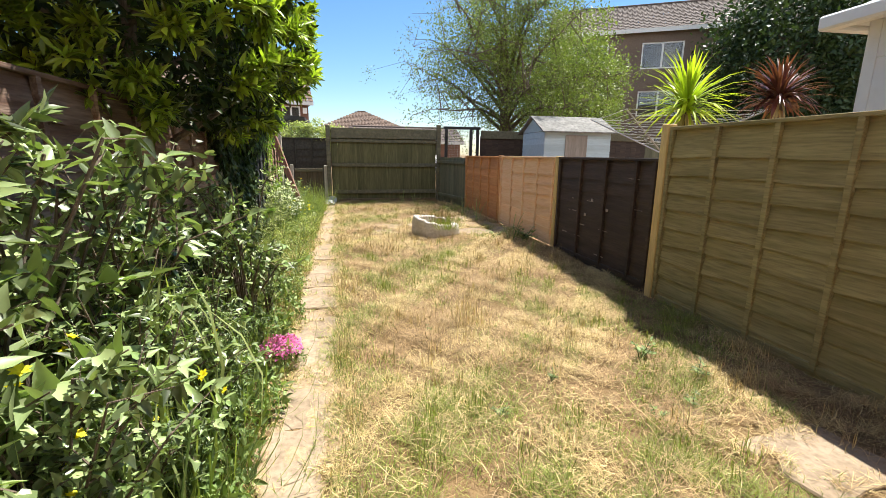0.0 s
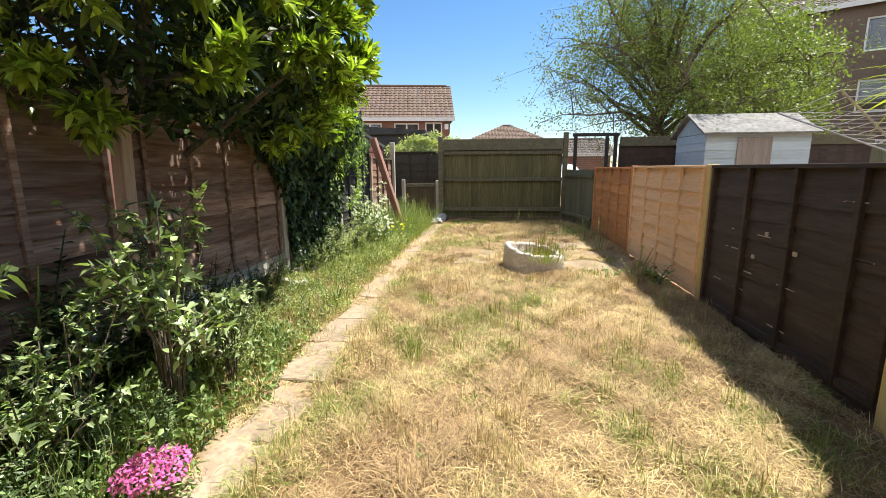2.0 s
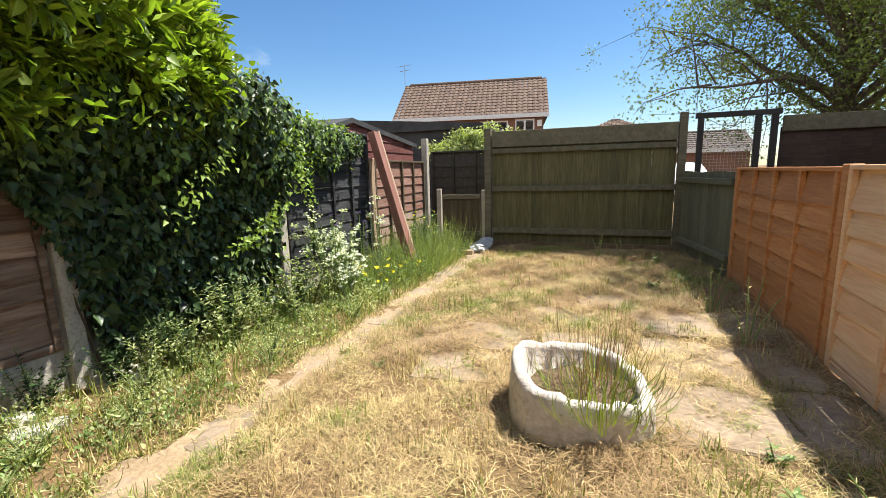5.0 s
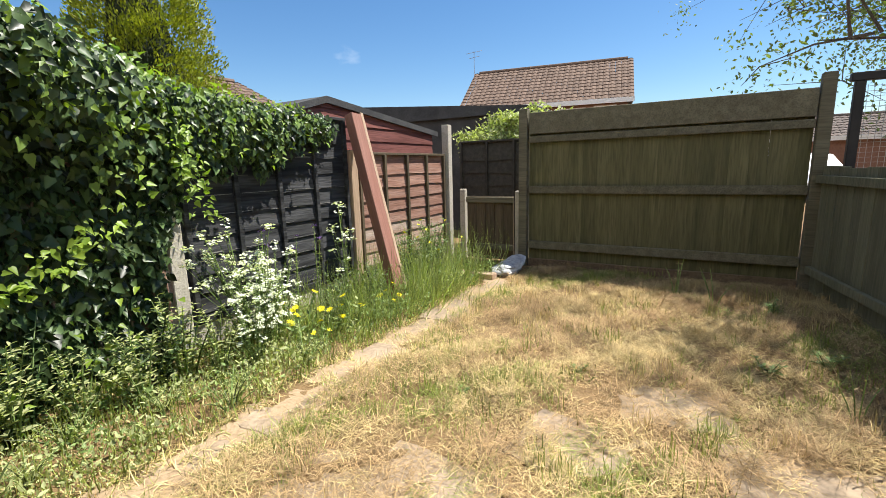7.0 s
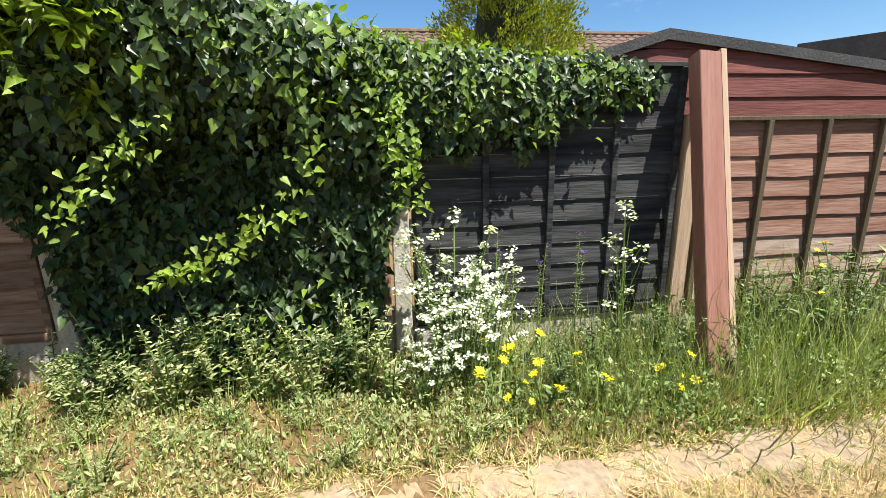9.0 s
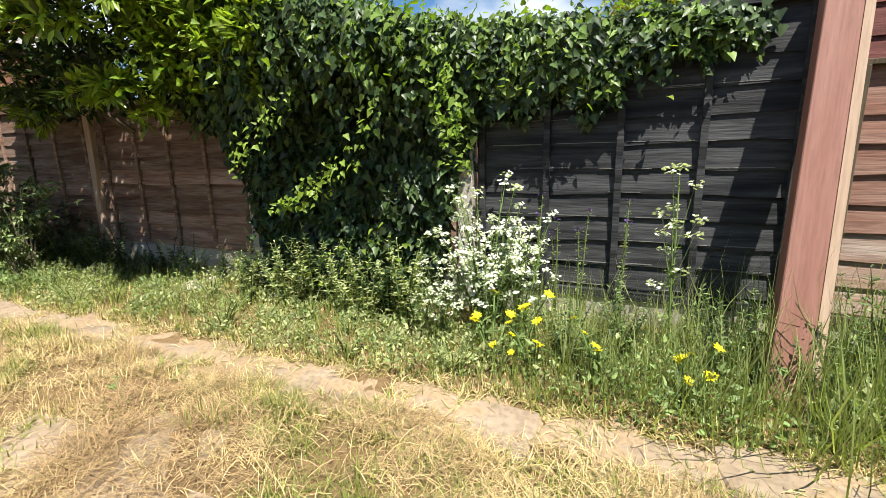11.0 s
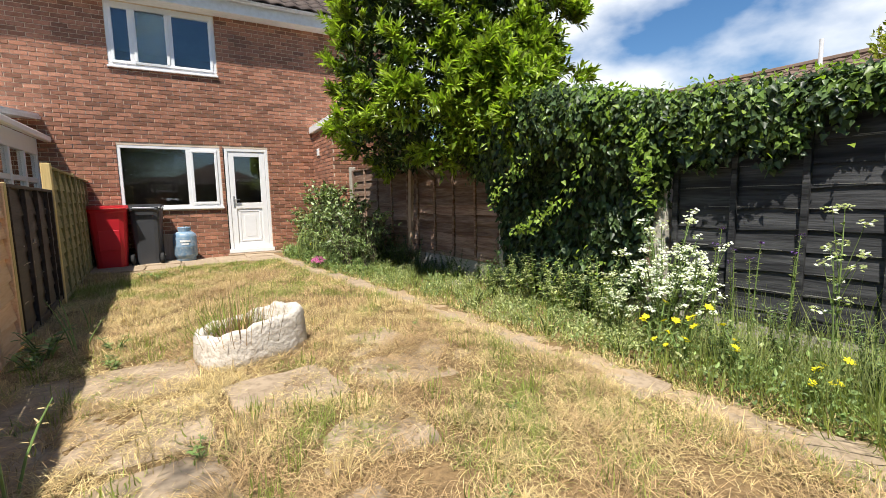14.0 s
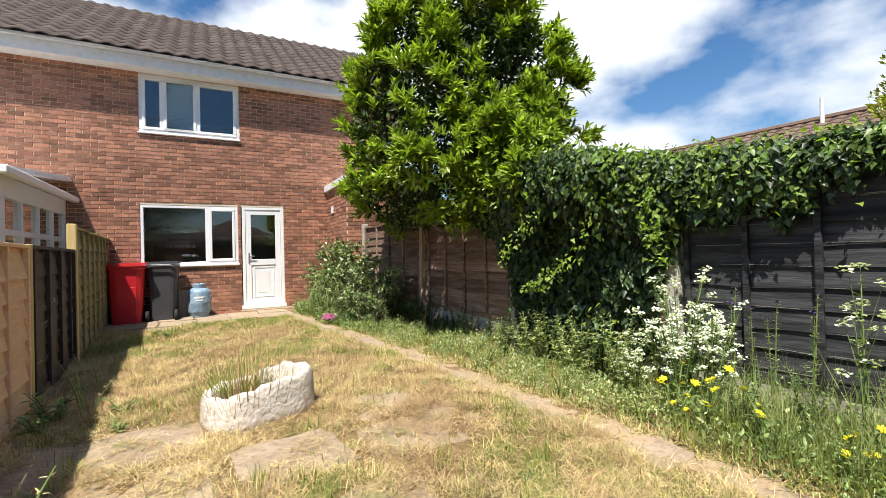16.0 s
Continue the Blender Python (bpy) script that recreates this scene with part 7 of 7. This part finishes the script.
far_house = roofed_house("far_house", pose(-9.8, 29.45, 0, 0, 0, 10), 8.5, 6.4, 4.45, 6.95, M["far_brick"], M["far_tile"], "brown brick house with an orange-brown tiled roof", ((0.5, 3.0, 1.5, 1.15), (2.6, 3.0, 1.5, 1.15), (4.9, 3.0, 1.6, 1.15), (6.9, 2.9, 1.1, 1.3)))
boxes("meter_box", [(8.15, 8.4, -0.12, 0.0, 3.75, 4.1)], M["upvc"], far_house, "small white alarm box", bevel=0.01)
bm = bmesh.new()
tube(bm, [(-0.35, 3.2, 4.6), (-0.35, 3.2, 8.3)], [0.025, 0.02], 6)
for z, l in ((8.2, 0.5), (7.9, 0.35)):
    tube(bm, [(-0.35 - l, 3.2, z), (-0.35 + l, 3.2, z + 0.1)], [0.015, 0.015], 5)
part("aerial", bm, M["steel"], far_house, "thin television aerial")
roofed_house("far_house", pose(-1.2, 43, 0), 7.6, 7.6, 3.5, 5.35, M["far_brick"], M["far_tile"], "low house with a hipped orange tiled roof", (), ridge_in=3.4)
roofed_house("far_house", pose(1.5, 36, 0, 0, 0, 0), 8.5, 5.0, 2.3, 3.45, M["far_brick"], M["grey_tile"], "long low house with a grey-brown tiled roof", ((2.6, 0.9, 1.2, 1.0),))
flats = [(x, z, 2.3, 1.5) for z in (1.0, 3.75, 6.5) for x in (1.2, 5.4, 9.8, 14.2)]
roofed_house("block_of_flats", pose(13.8, 28.2, 0, 0, 0, -31), 19.0, 9.0, 8.7, 11.3, M["flats_brick"], M["grey_tile"], "three-storey brown brick flats with a grey tiled roof", flats)
nb = roofed_house("neighbour_house", pose(-9.5, -0.6, 0, 0, 0, 90), 17.5, 6.0, 2.9, 4.45, M["far_brick"], M["far_tile"], "neighbouring low house whose tiled roof shows over the ivy", ())

for x in (6.2, 7.3):
    bm = bmesh.new()
    tube(bm, [(x, 2.6, 4.2), (x, 2.6, 4.95)], [0.05, 0.05], 10)
    part("vent_pipe", bm, M["fascia"], nb, "pale vent pipe")

# dark flat-roofed garage behind the corner
ob = empty("garage", pose(-4.2, 13.9, 0), "dark felted low-roofed garage behind the corner fence", "garage")
boxes("wall", [(0, 3.7, 0, 3.0, -0.1, 2.2)], M["felt"], ob)
bm = bmesh.new()
box(bm, -0.06, 3.8, -0.08, 3.06, 2.202, 2.30)
for v in bm.verts:
    v.co.z += max(0.0, (3.8 - v.co.x) * 0.075) if v.co.z > 2.25 else 0.0
part("roof", bm, M["felt"], ob)

# mesh panel in a dark frame, and the dark fence beyond it
ob = empty("mesh_screen", pose(3.20, 11.6, 0), "dark timber frame holding a wire mesh panel", "screen")
for nm, s in (("upright", (0, 0.07, -0.035, 0.035, -0.1, 1.93)), ("upright", (0.66, 0.73, -0.035, 0.035, -0.1, 1.93)), ("upright", (0.84, 0.91, -0.035, 0.035, -0.1, 1.99)), ("rail", (-0.03, 0.94, -0.04, 0.04, 1.932, 2.0))):
    boxes(nm, [s], M["dark_frame"], ob, bevel=0.005)
bm = bmesh.new()
for k in range(14):
    x = 0.09 + k * 0.042
    tube(bm, [(x, 0, 0.9), (x, 0, 1.9)], [0.0022, 0.0022], 4)
for k in range(24):
    z = 0.92 + k * 0.042
    tube(bm, [(0.08, 0, z), (0.66, 0, z)], [0.0022, 0.0022], 4)
part("wire_mesh", bm, M["steel"], ob)
m, ln = along(9.2, 11.75, 4.2, 11.75)
closeboard(m, ln, 0.0, 1.78, M["dark_brown"], M["back_rail"], "dark brown upright board fence in the next garden", 0.16, ((1.82, 0.2), (1.0, 0.09)), side=-1)
m, ln = along(12.5, 12.2, 9.3, 12.2)
closeboard(m, ln, 0.0, 1.75, M["grey_green"], M["back_rail"], "pale grey upright board fence in the next garden", 0.16, ((1.0, 0.09),), side=-1)


def blue_shed():
    ob = empty("blue_shed", pose(5.1, 9.75, 0), "pale blue painted timber shed with a grey felt roof", "shed")
    W, D, E, R = 1.66, 1.25, 1.84, 2.17
    boxes("core", [(0.02, W - 0.02, 0.02, D - 0.02, -0.1, E - 0.01)], M["dark_room"], ob, "dark inner wall")
    for i in range(13):
        z = 0.02 + i * 0.139
        for nm, s in (("board", (0.0, W, -0.012, 0.018, z, z + 0.145)), ("board", (-0.012, 0.018, 0.0, D, z, z + 0.145))):
            bm = bmesh.new()
            box(bm, *s)
            for v in bm.verts:
                if v.co.z > z + 0.1:
                    if s[3] < 0.1:
                        v.co.y += 0.012
                    else:
                        v.co.x += 0.012
            part(nm, bm, M["shed_blue"], ob)
    bm = bmesh.new()
    vs = [bm.verts.new((x, y, z)) for x in (-0.012, 0.02) for y, z in ((0, E), (D, E), (D / 2, R))]
    bm.faces.new(vs[:3])
    bm.faces.new(vs[3:])
    for i in range(3):
        bm.faces.new((vs[i], vs[(i + 1) % 3], vs[3 + (i + 1) % 3], vs[3 + i]))
    part("gable", bm, M["shed_blue"], ob)
    boxes("door", [(0.5, 1.05, -0.03, -0.014, 0.05, 1.76)], M["shed_door"], ob, "unpainted grey-brown ply door", bevel=0.004)
    for nm, y0, z0, y1, z1 in (("roof_felt", -0.12, E - 0.03, D / 2, R + 0.02), ("roof_felt", D + 0.12, E - 0.03, D / 2, R + 0.02)):
        bm = bmesh.new()
        lo = [bm.verts.new(p) for p in ((-0.1, y0, z0), (W + 0.1, y0, z0), (W + 0.1, y1, z1), (-0.1, y1, z1))]
        hi = [bm.verts.new((v.co.x, v.co.y, v.co.z + 0.03)) for v in lo]
        bm.faces.new(lo)
        bm.faces.new(hi)
        for k in range(4):
            bm.faces.new((lo[k], lo[(k + 1) % 4], hi[(k + 1) % 4], hi[k]))
        part(nm, bm, M["grey_felt"], ob)


blue_shed()


def strap_tree(name, x, y, top, radius, n, material, label, seed):
    global RNG
    keep, RNG = RNG, np.random.default_rng(seed)
    ob = empty(name, pose(x, y, 0), label, "palm")
    bm = bmesh.new()
    tube(bm, [(0, 0, -0.1), (0.03, 0, top * 0.5), (0, 0, top)], [0.075, 0.06, 0.055], 9)
    part("trunk", bm, M["bark"], ob)
    a = rnd(n, 0, math.tau)
    el = rnd(n, -0.55, 1.45)
    D = np.stack([np.cos(a) * np.cos(el), np.sin(a) * np.cos(el), np.sin(el)], 1)
    P = np.stack([0.03 * np.cos(a), 0.03 * np.sin(a), top + rnd(n, -0.12, 0.08)], 1)
    leaves("crown", P, D, np.stack([-D[:, 0] * 0.4, -D[:, 1] * 0.4, 1 - 0.6 * np.abs(D[:, 2])], 1) + 0.1 * balls(n), radius * rnd(n, 0.75, 1.1), rnd(n, 0.03, 0.045), "strap", material, ob)
    n = 40
    a = rnd(n, 0, math.tau)
    leaves("dead_leaves", np.stack([0.05 * np.cos(a), 0.05 * np.sin(a), top + rnd(n, -0.3, -0.05)], 1), np.stack([np.cos(a) * 0.5, np.sin(a) * 0.5, -1 + 0 * a], 1), np.stack([np.cos(a), np.sin(a), 0.4 + 0 * a], 1), radius * rnd(n, 0.5, 0.8), rnd(n, 0.025, 0.035), "strap", M["straw"], ob, "dry hanging leaves")
    RNG = keep
    return ob


strap_tree("cabbage_palm", 5.15, 5.55, 1.98, 0.72, 170, M["yucca"], "yellow-green cabbage palm with spiky strap leaves", 31)
strap_tree("cabbage_palm", 6.25, 5.2, 2.1, 0.55, 190, M["red_yucca"], "bronze-red cabbage palm with spiky strap leaves", 32)


def washing_line():
    ob = empty("rotary_washing_line", pose(6.1, 7.1, 0), "open rotary washing line with white cords", "washing line")
    bm = bmesh.new()
    tube(bm, [(0, 0, 0), (0, 0, 1.75)], [0.025, 0.025], 8)
    part("pole", bm, M["steel"], ob)
    ends = []
    for k in range(4):
        a = k * math.pi / 2 + 0.5
        e = (1.45 * math.cos(a), 1.45 * math.sin(a), 2.0)
        ends.append(e)
        bm = bmesh.new()
        tube(bm, [(0, 0, 1.35), e], [0.014, 0.012], 6)
        part("arm", bm, M["steel"], ob)
    bm = bmesh.new()
    for j in range(9):
        f = 0.3 + 0.7 * j / 8
        for k in range(4):
            p, q = ends[k], ends[(k + 1) % 4]
            P = [(x * f, y * f, 1.35 + (z - 1.35) * f) for x, y, z in (p, q)]
            mid = tuple((P[0][i] + P[1][i]) / 2 - (0.03 if i == 2 else 0) for i in range(3))
            tube(bm, [P[0], mid, P[1]], [0.004, 0.004, 0.004], 4)
    tagged(part("cord", bm, M["rope"], ob), kind="stuff")


washing_line()


# parked white car glimpsed through the mesh
def car():
    ob = empty("car", pose(4.6, 24.0, 0, 0, 0, 96), "white parked car glimpsed through the mesh screen", "car")
    secs = [(-2.1, 0.45, 0.62), (-1.95, 0.35, 0.85), (-1.2, 0.3, 0.98), (-0.6, 0.3, 1.38), (0.6, 0.3, 1.45), (1.4, 0.3, 1.2), (1.95, 0.35, 0.95), (2.1, 0.45, 0.7)]
    bm = bmesh.new()
    rings = []
    for x, z0, z1 in secs:
        hw = 0.85 if abs(x) < 1.9 else 0.7
        t = 0.78 if z1 > 1.1 else 0.95
        rings.append([bm.verts.new(p) for p in ((x, -hw, z0), (x, -hw, min(z1, 0.9)), (x, -hw * t, z1), (x, hw * t, z1), (x, hw, min(z1, 0.9)), (x, hw, z0))])
    for a, b in zip(rings, rings[1:]):
        for k in range(6):
            bm.faces.new((a[k], a[(k + 1) % 6], b[(k + 1) % 6], b[k]))
    bm.faces.new(rings[0])
    bm.faces.new(rings[-1][::-1])
    part("body", bm, M["car_paint"], ob)
    for s in (-1, 1):
        bm = bmesh.new()
        vs = [bm.verts.new(p) for p in ((-0.9, s * 0.86, 0.93), (1.35, s * 0.86, 0.93), (0.7, s * 0.69, 1.39), (-0.5, s * 0.69, 1.34))]
        bm.faces.new(vs)
        part("side_window", bm, M["dark_frame"], ob, "dark side glass")
        for x in (-1.3, 1.3):
            bm = bmesh.new()
            lathe(bm, [(0.1, -0.1), (0.3, -0.1), (0.32, -0.06), (0.32, 0.06), (0.3, 0.1), (0.1, 0.1)], 18)
            wheel = part("wheel", bm, M["rubber"], ob, at=pose(x, s * 0.78, 0.32, 90, 0, 0))
            bm = bmesh.new()
            lathe(bm, [(0.02, -0.11), (0.19, -0.11), (0.19, 0.11), (0.02, 0.11)], 14)
            part("rim", bm, M["steel"], wheel)


car()


# ---- small things ----
def rubble_bag():
    bm = bmesh.new()
    bmesh.ops.create_uvsphere(bm, u_segments=26, v_segments=16, radius=1)
    for v in bm.verts:
        c = v.co.copy()
        n1 = noise.noise(c * 1.8) * 0.25 + noise.noise(c * 4.5 + Vector((3, 1, 2))) * 0.14
        k = 1 + n1
        v.co = Vector((c.x * 0.15 * k, c.y * 0.25 * k, max(-0.02, 0.06 + c.z * 0.075 * k + 0.10 * max(0.0, c.y))))
    return tagged(part("rubble_sack", bm, M["bag"], at=pose(0.30, 11.05, 0.095, 0, 0, -12) @ Matrix.Scale(1.0, 4)), "crumpled white plastic sack lying by the back fence", "sack")


rubble_bag()
rng = random.Random(17)
for k in range(10):
    bm = bmesh.new()
    bmesh.ops.create_icosphere(bm, subdivisions=2, radius=1)
    s = rng.uniform(0.03, 0.075)
    for v in bm.verts:
        v.co = Vector((v.co.x * s * 1.4, v.co.y * s, v.co.z * s * 0.6)) * (1 + 0.3 * noise.noise(v.co * 1.7 + Vector((k, 0, 0))))
    x, y = rng.uniform(LX + 0.1, LX + 0.4), rng.uniform(5.7, 6.6)
    tagged(part("stone", bm, M["concrete"], at=pose(x, y, float(gz(x, y)) + s * 0.25, 0, 0, rng.uniform(0, 180))), "loose pale stone at the bed's edge", "stone", "loose stones")
